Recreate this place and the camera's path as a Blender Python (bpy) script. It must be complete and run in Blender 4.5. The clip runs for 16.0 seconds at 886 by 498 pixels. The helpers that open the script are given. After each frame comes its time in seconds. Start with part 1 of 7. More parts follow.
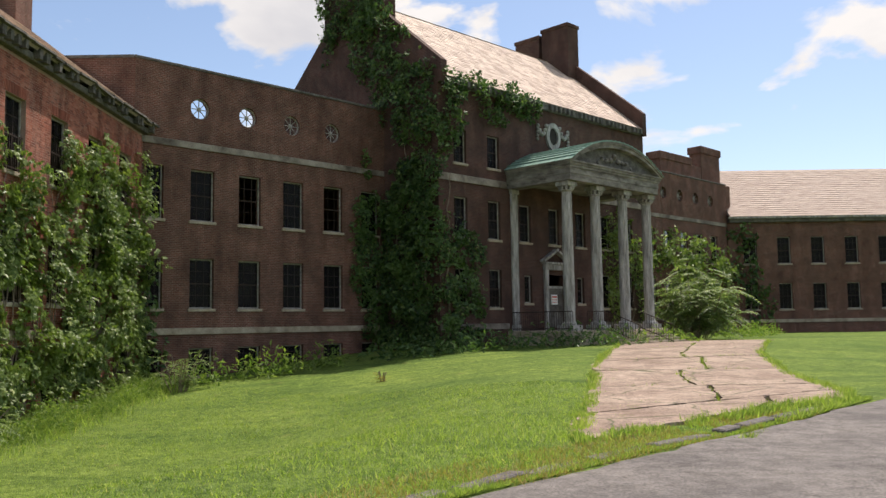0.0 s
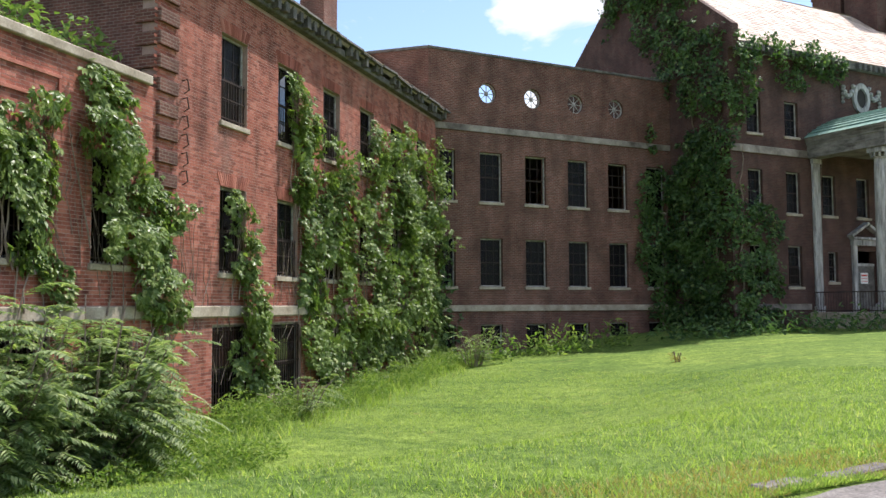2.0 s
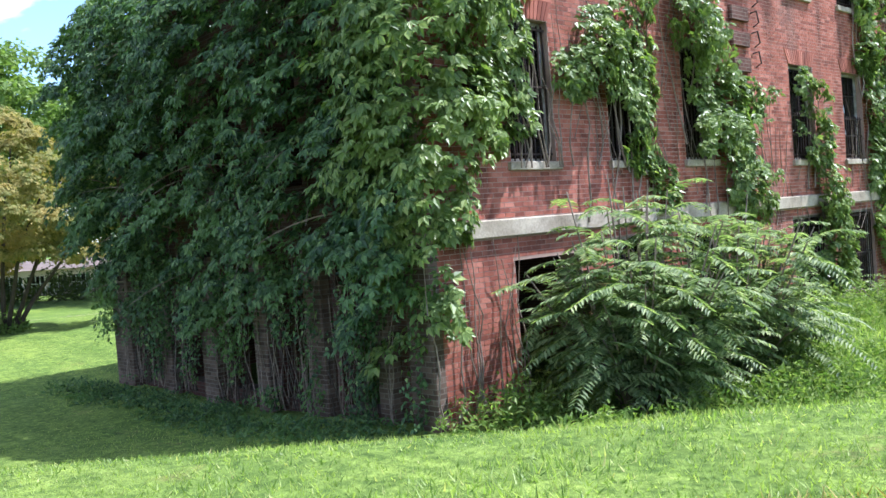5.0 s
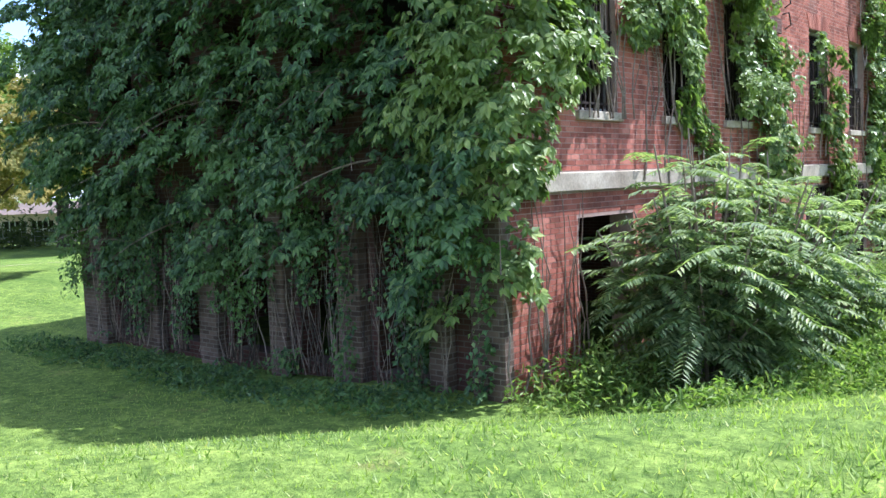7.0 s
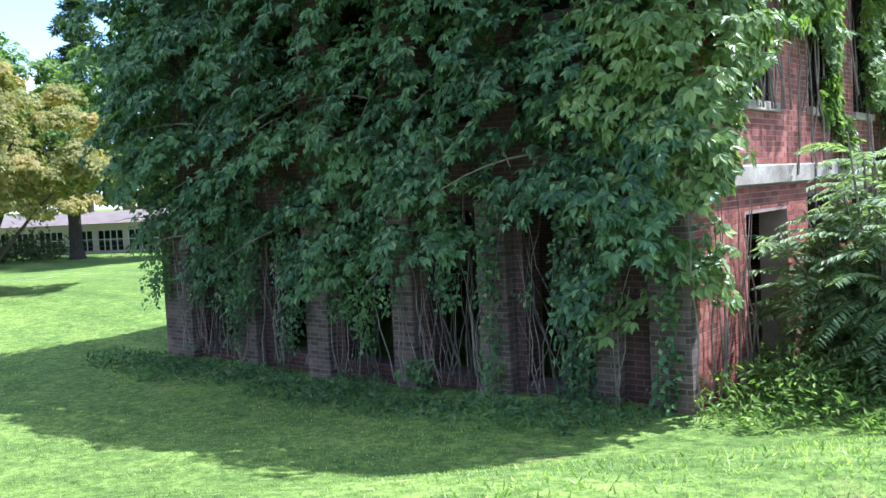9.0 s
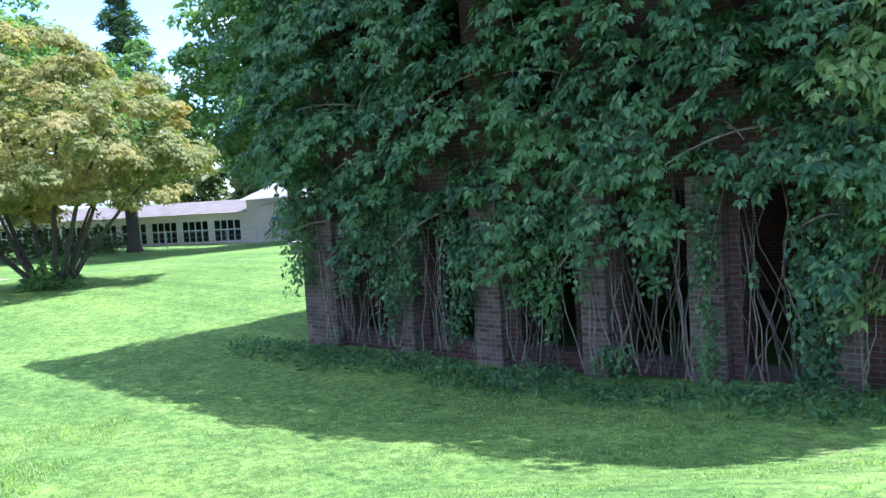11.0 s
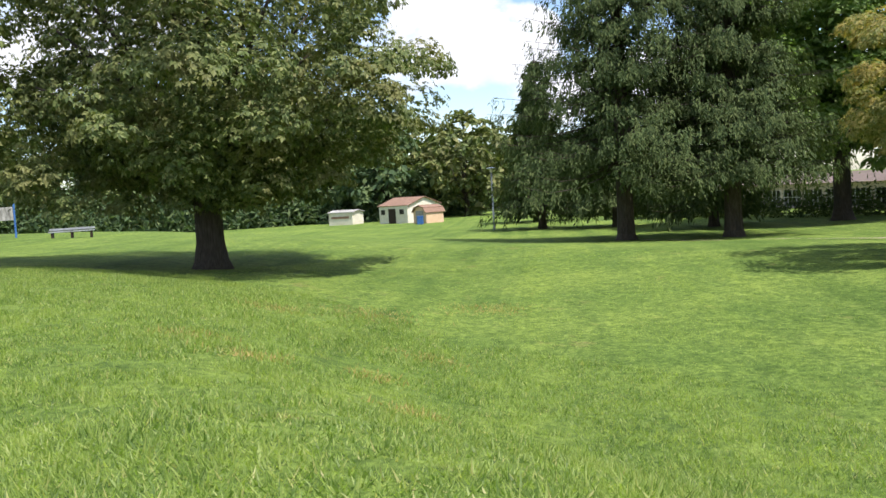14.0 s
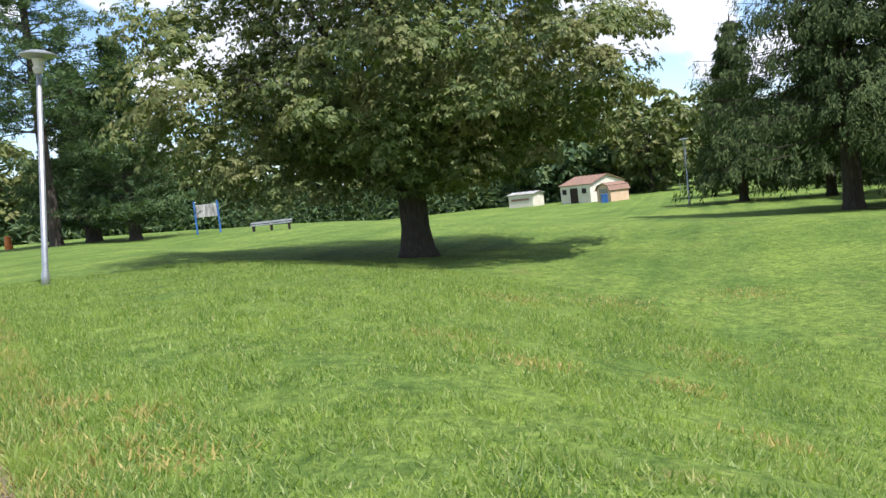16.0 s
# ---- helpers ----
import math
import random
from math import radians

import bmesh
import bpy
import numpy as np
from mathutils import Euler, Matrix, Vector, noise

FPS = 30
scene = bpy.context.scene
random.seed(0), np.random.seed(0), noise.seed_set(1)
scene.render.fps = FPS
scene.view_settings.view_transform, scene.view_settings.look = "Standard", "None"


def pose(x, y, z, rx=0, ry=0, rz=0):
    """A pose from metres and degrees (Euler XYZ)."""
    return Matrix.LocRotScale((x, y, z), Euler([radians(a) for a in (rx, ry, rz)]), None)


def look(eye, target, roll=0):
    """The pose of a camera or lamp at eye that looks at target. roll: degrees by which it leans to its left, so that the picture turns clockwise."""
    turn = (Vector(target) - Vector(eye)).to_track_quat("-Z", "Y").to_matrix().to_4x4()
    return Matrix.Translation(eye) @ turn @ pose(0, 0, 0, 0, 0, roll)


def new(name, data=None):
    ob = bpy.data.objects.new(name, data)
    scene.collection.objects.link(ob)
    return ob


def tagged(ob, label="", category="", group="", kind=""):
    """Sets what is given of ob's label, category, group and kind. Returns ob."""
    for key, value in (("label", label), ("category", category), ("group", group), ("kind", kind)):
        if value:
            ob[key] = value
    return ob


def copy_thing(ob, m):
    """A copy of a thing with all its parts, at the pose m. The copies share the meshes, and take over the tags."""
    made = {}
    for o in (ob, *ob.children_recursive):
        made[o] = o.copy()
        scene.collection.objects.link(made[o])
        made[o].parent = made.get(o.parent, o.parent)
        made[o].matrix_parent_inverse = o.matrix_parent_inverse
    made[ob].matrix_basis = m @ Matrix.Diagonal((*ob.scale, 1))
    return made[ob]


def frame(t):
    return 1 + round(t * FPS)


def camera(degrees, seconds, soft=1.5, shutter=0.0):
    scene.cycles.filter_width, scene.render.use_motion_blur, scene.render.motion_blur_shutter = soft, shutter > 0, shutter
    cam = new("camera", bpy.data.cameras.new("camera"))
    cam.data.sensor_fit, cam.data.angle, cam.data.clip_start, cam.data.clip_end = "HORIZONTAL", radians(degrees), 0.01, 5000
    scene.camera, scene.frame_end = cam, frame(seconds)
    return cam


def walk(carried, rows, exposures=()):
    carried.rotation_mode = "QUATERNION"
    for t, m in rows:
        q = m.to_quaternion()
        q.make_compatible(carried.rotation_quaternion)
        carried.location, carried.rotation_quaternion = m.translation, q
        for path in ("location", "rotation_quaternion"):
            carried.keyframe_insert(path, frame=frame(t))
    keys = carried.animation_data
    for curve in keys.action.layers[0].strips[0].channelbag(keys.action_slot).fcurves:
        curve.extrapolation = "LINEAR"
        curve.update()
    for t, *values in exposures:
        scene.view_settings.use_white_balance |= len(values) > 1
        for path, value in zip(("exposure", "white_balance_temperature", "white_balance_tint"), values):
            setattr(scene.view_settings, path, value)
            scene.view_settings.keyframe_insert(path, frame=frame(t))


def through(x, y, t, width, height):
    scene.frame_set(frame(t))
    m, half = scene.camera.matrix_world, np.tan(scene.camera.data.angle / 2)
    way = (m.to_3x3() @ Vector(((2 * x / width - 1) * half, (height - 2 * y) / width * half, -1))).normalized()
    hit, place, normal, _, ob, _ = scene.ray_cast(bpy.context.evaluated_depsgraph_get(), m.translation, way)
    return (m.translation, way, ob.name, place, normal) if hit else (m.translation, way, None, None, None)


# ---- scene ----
cam = camera(54.9, 16.0)
METRES, EYE = 17.0, 1.6
ROWS = [
    (0.0, 0.0, 0.0, 0.0, 0.07, 4.98, 0.81),
    (0.5, -0.0006, 0.0034, -0.0009, 4.98, 3.61, 0.21),
    (1.0, -0.0076, 0.002, -0.0005, 8.9, 2.74, -0.44),
    (1.5, -0.0224, 0.0008, -0.0006, 10.78, 3.71, -0.55),
    (2.0, -0.0411, -0.0025, -0.0018, 18.09, 3.75, 0.22),
    (2.5, -0.0674, -0.002, -0.0019, 29.3, 4.03, 1.19),
    (3.0, -0.0959, -0.0059, -0.0014, 37.04, 4.18, 1.73),
    (3.5, -0.1234, -0.014, -0.0019, 40.34, 2.57, 2.43),
    (4.0, -0.1552, -0.0218, -0.0007, 46.14, 1.46, 3.58),
    (4.5, -0.186, -0.0341, -0.0017, 48.24, -0.65, 4.49),
    (7.0, -0.3497, -0.0834, -0.0069, 41.36, -4.43, 2.26),
    (7.5, -0.384, -0.0918, -0.0078, 41.48, -4.64, 2.44),
    (8.0, -0.4154, -0.1044, -0.0083, 40.54, -3.93, 3.08),
    (10.5, -0.5728, -0.1805, -0.0102, 41.07, -4.22, 2.98),
    (11.0, -0.6042, -0.199, -0.0126, 42.17, -4.32, 3.52),
    (11.5, -0.632, -0.2186, -0.0119, 43.86, -4.48, 4.03),
    (12.0, -0.6617, -0.2362, -0.0122, 52.59, -4.51, 5.08),
    (12.5, -0.6898, -0.2545, -0.0106, 64.42, -3.98, 4.08),
    (13.0, -0.7165, -0.2773, -0.0108, 75.8, -3.18, 4.19),
    (13.5, -0.7443, -0.3009, -0.0105, 86.0, -2.93, 4.04),
    (14.0, -0.7703, -0.3272, -0.0107, 95.33, -3.72, 3.47),
    (14.5, -0.7938, -0.3542, -0.0123, 103.91, -5.38, 3.69),
    (15.0, -0.8217, -0.3788, -0.011, 110.53, -4.41, 4.04),
    (15.5, -0.8443, -0.4017, -0.0109, 111.05, -3.55, 4.73),
    (16.0, -0.8718, -0.4224, -0.0114, 106.77, -3.94, 6.32),
]
EXPOSURES = [(0.0, 0.38, 7000, 14), (1.0, 0.64, 6750, 14), (1.5, 0.76, 6550, 15), (2.5, 1.15, 6100, 14), (3.5, 1.46, 5750, 15), (4.5, 1.48, 5600, 15), (7.0, 1.6, 5450, 16), (8.0, 1.7, 5350, 16), (11.0, 1.94, 4800, 14), (12.0, 1.74, 5300, 13), (12.5, 1.52, 5700, 12),
             (13.0, 0.78, 6500, 12), (13.5, 0.58, 6550, 13), (14.5, 1.05, 6150, 14), (15.0, 0.88, 6100, 15), (15.5, 0.78, 6100, 15), (16.0, 0.79, 6050, 14)]
walk(cam, [(t, pose(METRES * x, METRES * y, EYE + METRES * z, 90 + pitch, roll, yaw)) for t, x, y, z, yaw, pitch, roll in ROWS],
     exposures=EXPOSURES)

# ---- light ----
SUN_AZIMUTH, SUN_ELEVATION = 34.0, 62.0     # degrees from +y towards +x, and above the horizon
sun_data = bpy.data.lights.new("sun", "SUN")
sun_data.energy, sun_data.angle, sun_data.color = 4.3, radians(0.55), (1.0, 0.95, 0.87)
sun = new("sun", sun_data)
_a, _e = radians(SUN_AZIMUTH), radians(SUN_ELEVATION)
sun.matrix_world = look((math.sin(_a) * math.cos(_e) * 50, math.cos(_a) * math.cos(_e) * 50, math.sin(_e) * 50), (0, 0, 0))

world = bpy.data.worlds.new("world")
scene.world = world
world.use_nodes = True
wn, wl = world.node_tree.nodes, world.node_tree.links
wn.clear()
w_out, w_bg = wn.new("ShaderNodeOutputWorld"), wn.new("ShaderNodeBackground")
sky = wn.new("ShaderNodeTexSky")
sky.sky_type, sky.sun_disc = "NISHITA", False
sky.sun_elevation, sky.sun_rotation = _e, _a
sky.air_density, sky.dust_density, sky.ozone_density = 1.0, 0.6, 2.0
w_bg.inputs["Strength"].default_value = 0.125
w_co = wn.new("ShaderNodeTexCoord")


def sky_noise(scale, detail, lift):
    """Cloud noise over the sky's dome, flattened towards the horizon."""
    mp, nz = wn.new("ShaderNodeMapping"), wn.new("ShaderNodeTexNoise")
    mp.inputs["Scale"].default_value = (1.0, 1.0, 1.9)
    mp.inputs["Location"].default_value = (0.62, 0.35, 0.3 + lift)
    for key, v in (("Scale", scale), ("Detail", detail), ("Roughness", 0.52), ("Distortion", 0.25)):
        nz.inputs[key].default_value = v
    wl.new(w_co.outputs["Generated"], mp.inputs["Vector"])
    wl.new(mp.outputs["Vector"], nz.inputs["Vector"])
    return nz.outputs["Fac"]


w_ramp, w_shade = wn.new("ShaderNodeValToRGB"), wn.new("ShaderNodeValToRGB")
w_ramp.color_ramp.elements[0].position, w_ramp.color_ramp.elements[1].position = 0.495, 0.545
w_shade.color_ramp.elements[0].position, w_shade.color_ramp.elements[1].position = 0.45, 0.68
w_shade.color_ramp.elements[0].color, w_shade.color_ramp.elements[1].color = (5.8, 5.9, 6.0, 1), (4.2, 4.4, 4.8, 1)
w_mix = wn.new("ShaderNodeMix")
w_mix.data_type = "RGBA"
wl.new(sky_noise(4.6, 12.0, 0.0), w_ramp.inputs["Fac"])
wl.new(sky_noise(4.6, 6.0, 0.09), w_shade.inputs["Fac"])
wl.new(w_ramp.outputs["Color"], w_mix.inputs["Factor"])
wl.new(sky.outputs["Color"], w_mix.inputs["A"])
wl.new(w_shade.outputs["Color"], w_mix.inputs["B"])
wl.new(w_mix.outputs["Result"], w_bg.inputs["Color"])
wl.new(w_bg.outputs["Background"], w_out.inputs["Surface"])


# ---- materials ----
def ramp_node(nt, fac, stops):
    r = nt.nodes.new("ShaderNodeValToRGB")
    els = r.color_ramp.elements
    while len(els) < len(stops):
        els.new(0.5)
    for e, (p, c) in zip(els, stops):
        e.position, e.color = p, (*c, 1)
    nt.links.new(fac, r.inputs["Fac"])
    return r.outputs["Color"]


def noise_node(nt, scale, detail=6.0, rough=0.6, stretch=None, dim="Object"):
    n = nt.nodes.new("ShaderNodeTexNoise")
    n.inputs["Scale"].default_value, n.inputs["Detail"].default_value, n.inputs["Roughness"].default_value = scale, detail, rough
    if dim == "World":
        co = nt.nodes.new("ShaderNodeNewGeometry").outputs["Position"]
    else:
        co = nt.nodes.new("ShaderNodeTexCoord").outputs["Object"]
    if stretch:
        m = nt.nodes.new("ShaderNodeMapping")
        m.inputs["Scale"].default_value = stretch
        nt.links.new(co, m.inputs["Vector"])
        co = m.outputs["Vector"]
    nt.links.new(co, n.inputs["Vector"])
    return n.outputs["Fac"]


def mix_node(nt, fac, a, b, mode="MIX"):
    m = nt.nodes.new("ShaderNodeMix")
    m.data_type, m.blend_type = "RGBA", mode
    for sock, v in (("Factor", fac), ("A", a), ("B", b)):
        if isinstance(v, (int, float)):
            m.inputs[sock].default_value = v
        elif isinstance(v, tuple):
            m.inputs[sock].default_value = (*v, 1)
        else:
            nt.links.new(v, m.inputs[sock])
    return m.outputs["Result"]


def bump_node(nt, height, strength=0.3, distance=0.02):
    b = nt.nodes.new("ShaderNodeBump")
    b.inputs["Strength"].default_value, b.inputs["Distance"].default_value = strength, distance
    nt.links.new(height, b.inputs["Height"])
    return b.outputs["Normal"]


def base_material(name, rough=0.8, metal=0.0, spec=0.4):
    m = bpy.data.materials.new(name)
    m.use_nodes = True
    nt = m.node_tree
    p = nt.nodes["Principled BSDF"]
    p.inputs["Roughness"].default_value, p.inputs["Metallic"].default_value = rough, metal
    p.inputs["Specular IOR Level"].default_value = spec
    return m, nt, p


def plain(name, c1, c2, scale=3.0, rough=0.8, metal=0.0, bump=0.25, stretch=None, fine=40.0, spec=0.4):
    """A surface whose colour wanders between two tones, with fine grain in colour and relief."""
    m, nt, p = base_material(name, rough, metal, spec)
    big = noise_node(nt, scale, 5, 0.65, stretch)
    col = ramp_node(nt, big, [(0.32, c1), (0.68, c2)])
    grain = noise_node(nt, fine, 4, 0.7, stretch)
    g = ramp_node(nt, grain, [(0.3, (0.72, 0.72, 0.72)), (0.7, (1.15, 1.15, 1.15))])
    nt.links.new(mix_node(nt, 1.0, col, g, "MULTIPLY"), p.inputs["Base Color"])
    nt.links.new(bump_node(nt, grain, bump, 0.01), p.inputs["Normal"])
    return m


def brick_material(name, c1, c2, mortar, stain, bw=0.215, bh=0.075):
    """Coursed brick seen from afar: joints, brick to brick tone, dark runs of damp."""
    m, nt, p = base_material(name, 0.9, spec=0.25)
    co = nt.nodes.new("ShaderNodeTexCoord").outputs["Object"]
    sep, com = nt.nodes.new("ShaderNodeSeparateXYZ"), nt.nodes.new("ShaderNodeCombineXYZ")
    add = nt.nodes.new("ShaderNodeMath")
    nt.links.new(co, sep.inputs["Vector"])
    nt.links.new(sep.outputs["X"], add.inputs[0])
    nt.links.new(sep.outputs["Y"], add.inputs[1])
    nt.links.new(add.outputs[0], com.inputs["X"])
    nt.links.new(sep.outputs["Z"], com.inputs["Y"])
    b = nt.nodes.new("ShaderNodeTexBrick")
    nt.links.new(com.outputs["Vector"], b.inputs["Vector"])
    for k, v in (("Scale", 1.0), ("Mortar Size", 0.009), ("Mortar Smooth", 0.3), ("Bias", -0.1), ("Brick Width", bw), ("Row Height", bh)):
        b.inputs[k].default_value = v
    for k, v in (("Color1", c1), ("Color2", c2), ("Mortar", mortar)):
        b.inputs[k].default_value = (*v, 1)
    blot = noise_node(nt, 0.9, 6, 0.65)
    runs = noise_node(nt, 1.0, 6, 0.6, (1.1, 1.1, 0.35))
    col = mix_node(nt, ramp_node(nt, blot, [(0.4, (0, 0, 0)), (0.7, (0.6, 0.6, 0.6))]), b.outputs["Color"], stain)
    col = mix_node(nt, 1.0, col, ramp_node(nt, runs, [(0.35, (0.66, 0.63, 0.61)), (0.6, (1.08, 1.08, 1.08))]), "MULTIPLY")
    nt.links.new(col, p.inputs["Base Color"])
    nt.links.new(bump_node(nt, b.outputs["Color"], 0.35, 0.012), p.inputs["Normal"])
    return m


def single_brick_material(name):
    """One brick: its own tone by chance, lime bloom and soot across many."""
    m, nt, p = base_material(name, 0.88, spec=0.25)
    geo, inf = nt.nodes.new("ShaderNodeNewGeometry"), nt.nodes.new("ShaderNodeObjectInfo")
    r = nt.nodes.new("ShaderNodeMath")
    r.operation = "ADD"
    nt.links.new(geo.outputs["Random Per Island"], r.inputs[0])
    nt.links.new(inf.outputs["Random"], r.inputs[1])
    fr = nt.nodes.new("ShaderNodeMath")
    fr.operation = "FRACT"
    nt.links.new(r.outputs[0], fr.inputs[0])
    col = ramp_node(nt, fr.outputs[0], [(0.0, (0.19, 0.062, 0.043)), (0.3, (0.29, 0.093, 0.062)), (0.75, (0.36, 0.125, 0.086)), (1.0, (0.42, 0.17, 0.122))])
    bloom = noise_node(nt, 0.8, 7, 0.7, (1, 1, 0.5), "World")
    col = mix_node(nt, ramp_node(nt, bloom, [(0.54, (0, 0, 0)), (0.78, (0.42, 0.42, 0.42))]), col, (0.48, 0.33, 0.28))
    soot = noise_node(nt, 1.3, 6, 0.65, (1.5, 1.5, 0.3), "World")
    col = mix_node(nt, 1.0, col, ramp_node(nt, soot, [(0.34, (0.45, 0.43, 0.42)), (0.55, (1.05, 1.05, 1.05))]), "MULTIPLY")
    fine = noise_node(nt, 55, 4, 0.7, None, "World")
    col = mix_node(nt, 1.0, col, ramp_node(nt, fine, [(0.3, (0.75, 0.75, 0.75)), (0.7, (1.15, 1.15, 1.15))]), "MULTIPLY")
    nt.links.new(col, p.inputs["Base Color"])
    nt.links.new(bump_node(nt, fine, 0.4, 0.006), p.inputs["Normal"])
    return m


def leaf_material(name, stops, rough=0.42, through=0.3, patch=None, spec=0.4):
    """Leaves: tone leaf by leaf, lighter patches over the mass, some light let through."""
    m = bpy.data.materials.new(name)
    m.use_nodes = True
    nt = m.node_tree
    p, out = nt.nodes["Principled BSDF"], nt.nodes["Material Output"]
    p.inputs["Roughness"].default_value, p.inputs["Specular IOR Level"].default_value = rough, spec
    geo = nt.nodes.new("ShaderNodeNewGeometry")
    col = ramp_node(nt, geo.outputs["Random Per Island"], stops)
    if patch:
        n = noise_node(nt, patch[0], 4, 0.6, None, "World")
        col = mix_node(nt, ramp_node(nt, n, [(0.47, (0, 0, 0)), (0.66, (0.85, 0.85, 0.85))]), col, patch[1])
    nt.links.new(col, p.inputs["Base Color"])
    tr = nt.nodes.new("ShaderNodeBsdfTranslucent")
    nt.links.new(mix_node(nt, 1.0, col, (1.45, 1.65, 0.75), "MULTIPLY"), tr.inputs["Color"])
    mx = nt.nodes.new("ShaderNodeMixShader")
    mx.inputs["Fac"].default_value = through
    nt.links.new(p.outputs["BSDF"], mx.inputs[1])
    nt.links.new(tr.outputs["BSDF"], mx.inputs[2])
    nt.links.new(mx.outputs["Shader"], out.inputs["Surface"])
    return m


def speckled(name, c1, c2, scale, grit, rough, cracks=0.0):
    """Paving: broad stains, middling blotches and coarse grit that stay visible from some way off."""
    m, nt, p = base_material(name, rough, spec=0.25)
    a, b, c = noise_node(nt, scale, 6, 0.7), noise_node(nt, scale * 6, 5, 0.7), noise_node(nt, grit, 3, 0.8)
    col = ramp_node(nt, a, [(0.35, c1), (0.62, c2)])
    col = mix_node(nt, 1.0, col, ramp_node(nt, b, [(0.35, (0.68, 0.67, 0.66)), (0.6, (1.08, 1.08, 1.08))]), "MULTIPLY")
    col = mix_node(nt, 1.0, col, ramp_node(nt, c, [(0.34, (0.5, 0.5, 0.5)), (0.5, (1.0, 1.0, 1.0)), (0.68, (1.45, 1.43, 1.4))]), "MULTIPLY")
    if cracks:
        warp = nt.nodes.new("ShaderNodeTexNoise")
        warp.inputs["Scale"].default_value, warp.inputs["Detail"].default_value = 1.3, 5.0
        co = nt.nodes.new("ShaderNodeTexCoord").outputs["Object"]
        nt.links.new(co, warp.inputs["Vector"])
        bent = mix_node(nt, 0.45, co, warp.outputs["Color"], "ADD")
        vor = nt.nodes.new("ShaderNodeTexVoronoi")
        vor.feature = "DISTANCE_TO_EDGE"
        vor.inputs["Scale"].default_value = cracks
        nt.links.new(bent, vor.inputs["Vector"])
        col = mix_node(nt, ramp_node(nt, vor.outputs["Distance"], [(0.004, (0.85, 0.85, 0.85)), (0.016, (0, 0, 0))]), col, (0.075, 0.085, 0.04))
    nt.links.new(col, p.inputs["Base Color"])
    nt.links.new(bump_node(nt, c, 0.45, 0.015), p.inputs["Normal"])
    return m


def ground_material():
    """Mown lawn soil and thatch under the blades, straw patches, mowing bands."""
    m, nt, p = base_material("lawn", 0.95, spec=0.15)
    a = noise_node(nt, 0.22, 5, 0.6)
    b = noise_node(nt, 2.2, 6, 0.7)
    c = noise_node(nt, 28, 4, 0.75)
    col = ramp_node(nt, a, [(0.35, (0.108, 0.174, 0.044)), (0.65, (0.175, 0.245, 0.064))])
    col = mix_node(nt, 1.0, col, ramp_node(nt, b, [(0.3, (0.6, 0.66, 0.58)), (0.7, (1.3, 1.24, 1.15))]), "MULTIPLY")
    tuft = noise_node(nt, 7.5, 6, 0.7)
    col = mix_node(nt, 1.0, col, ramp_node(nt, tuft, [(0.36, (0.5, 0.58, 0.5)), (0.64, (1.36, 1.3, 1.2))]), "MULTIPLY")
    mow = nt.nodes.new("ShaderNodeMapping")
    mow.inputs["Rotation"].default_value, mow.inputs["Scale"].default_value = (0, 0, radians(-47)), (0.035, 0.95, 1)
    nt.links.new(nt.nodes.new("ShaderNodeTexCoord").outputs["Object"], mow.inputs["Vector"])
    band = nt.nodes.new("ShaderNodeTexNoise")
    band.inputs["Scale"].default_value, band.inputs["Detail"].default_value = 1.0, 3.0
    nt.links.new(mow.outputs["Vector"], band.inputs["Vector"])
    col = mix_node(nt, 1.0, col, ramp_node(nt, band.outputs["Fac"], [(0.33, (0.74, 0.8, 0.76)), (0.5, (1.0, 1.0, 1.0)), (0.66, (1.1, 1.08, 1.0))]), "MULTIPLY")
    straw = noise_node(nt, 0.75, 7, 0.75)
    col = mix_node(nt, ramp_node(nt, straw, [(0.6, (0, 0, 0)), (0.72, (0.6, 0.6, 0.6))]), col, (0.3, 0.24, 0.1))
    col = mix_node(nt, 1.0, col, ramp_node(nt, c, [(0.32, (0.55, 0.6, 0.55)), (0.68, (1.3, 1.27, 1.2))]), "MULTIPLY")
    nt.links.new(col, p.inputs["Base Color"])
    nt.links.new(bump_node(nt, c, 0.8, 0.05), p.inputs["Normal"])
    return m


M_LAWN = ground_material()
M_ASPHALT = speckled("asphalt", (0.11, 0.1, 0.097), (0.2, 0.183, 0.172), 0.6, 34, 0.92)
M_CONCRETE = speckled("weathered_concrete", (0.23, 0.165, 0.13), (0.39, 0.305, 0.245), 0.5, 22, 0.9, 0.42)
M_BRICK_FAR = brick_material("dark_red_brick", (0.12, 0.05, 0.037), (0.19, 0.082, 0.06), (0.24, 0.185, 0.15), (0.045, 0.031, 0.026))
# sooty brown brick, with deep shade of central block and end wall painted in
M_BRICK_SOOT_SHADE = brick_material("sooty_shaded_brown_brick", (0.075, 0.034, 0.027), (0.115, 0.053, 0.042), (0.13, 0.105, 0.09), (0.03, 0.022, 0.019))
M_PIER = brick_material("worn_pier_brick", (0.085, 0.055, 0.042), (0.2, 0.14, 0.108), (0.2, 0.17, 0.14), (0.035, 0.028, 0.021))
M_BRICK = single_brick_material("red_brick")
M_MORTAR = plain("lime_mortar", (0.29, 0.185, 0.15), (0.42, 0.31, 0.26), 1.5, 0.95, bump=0.4, fine=60)
M_STONE = plain("limestone", (0.22, 0.18, 0.13), (0.48, 0.42, 0.33), 1.6, 0.9, bump=0.3, fine=25)
M_STONE_DARK = plain("sooty_limestone", (0.07, 0.055, 0.045), (0.38, 0.34, 0.29), 0.9, 0.9, bump=0.3, fine=25)
M_SLATE = plain("slate", (0.2, 0.165, 0.14), (0.32, 0.27, 0.235), 2.5, 0.7, bump=0.3, fine=15)
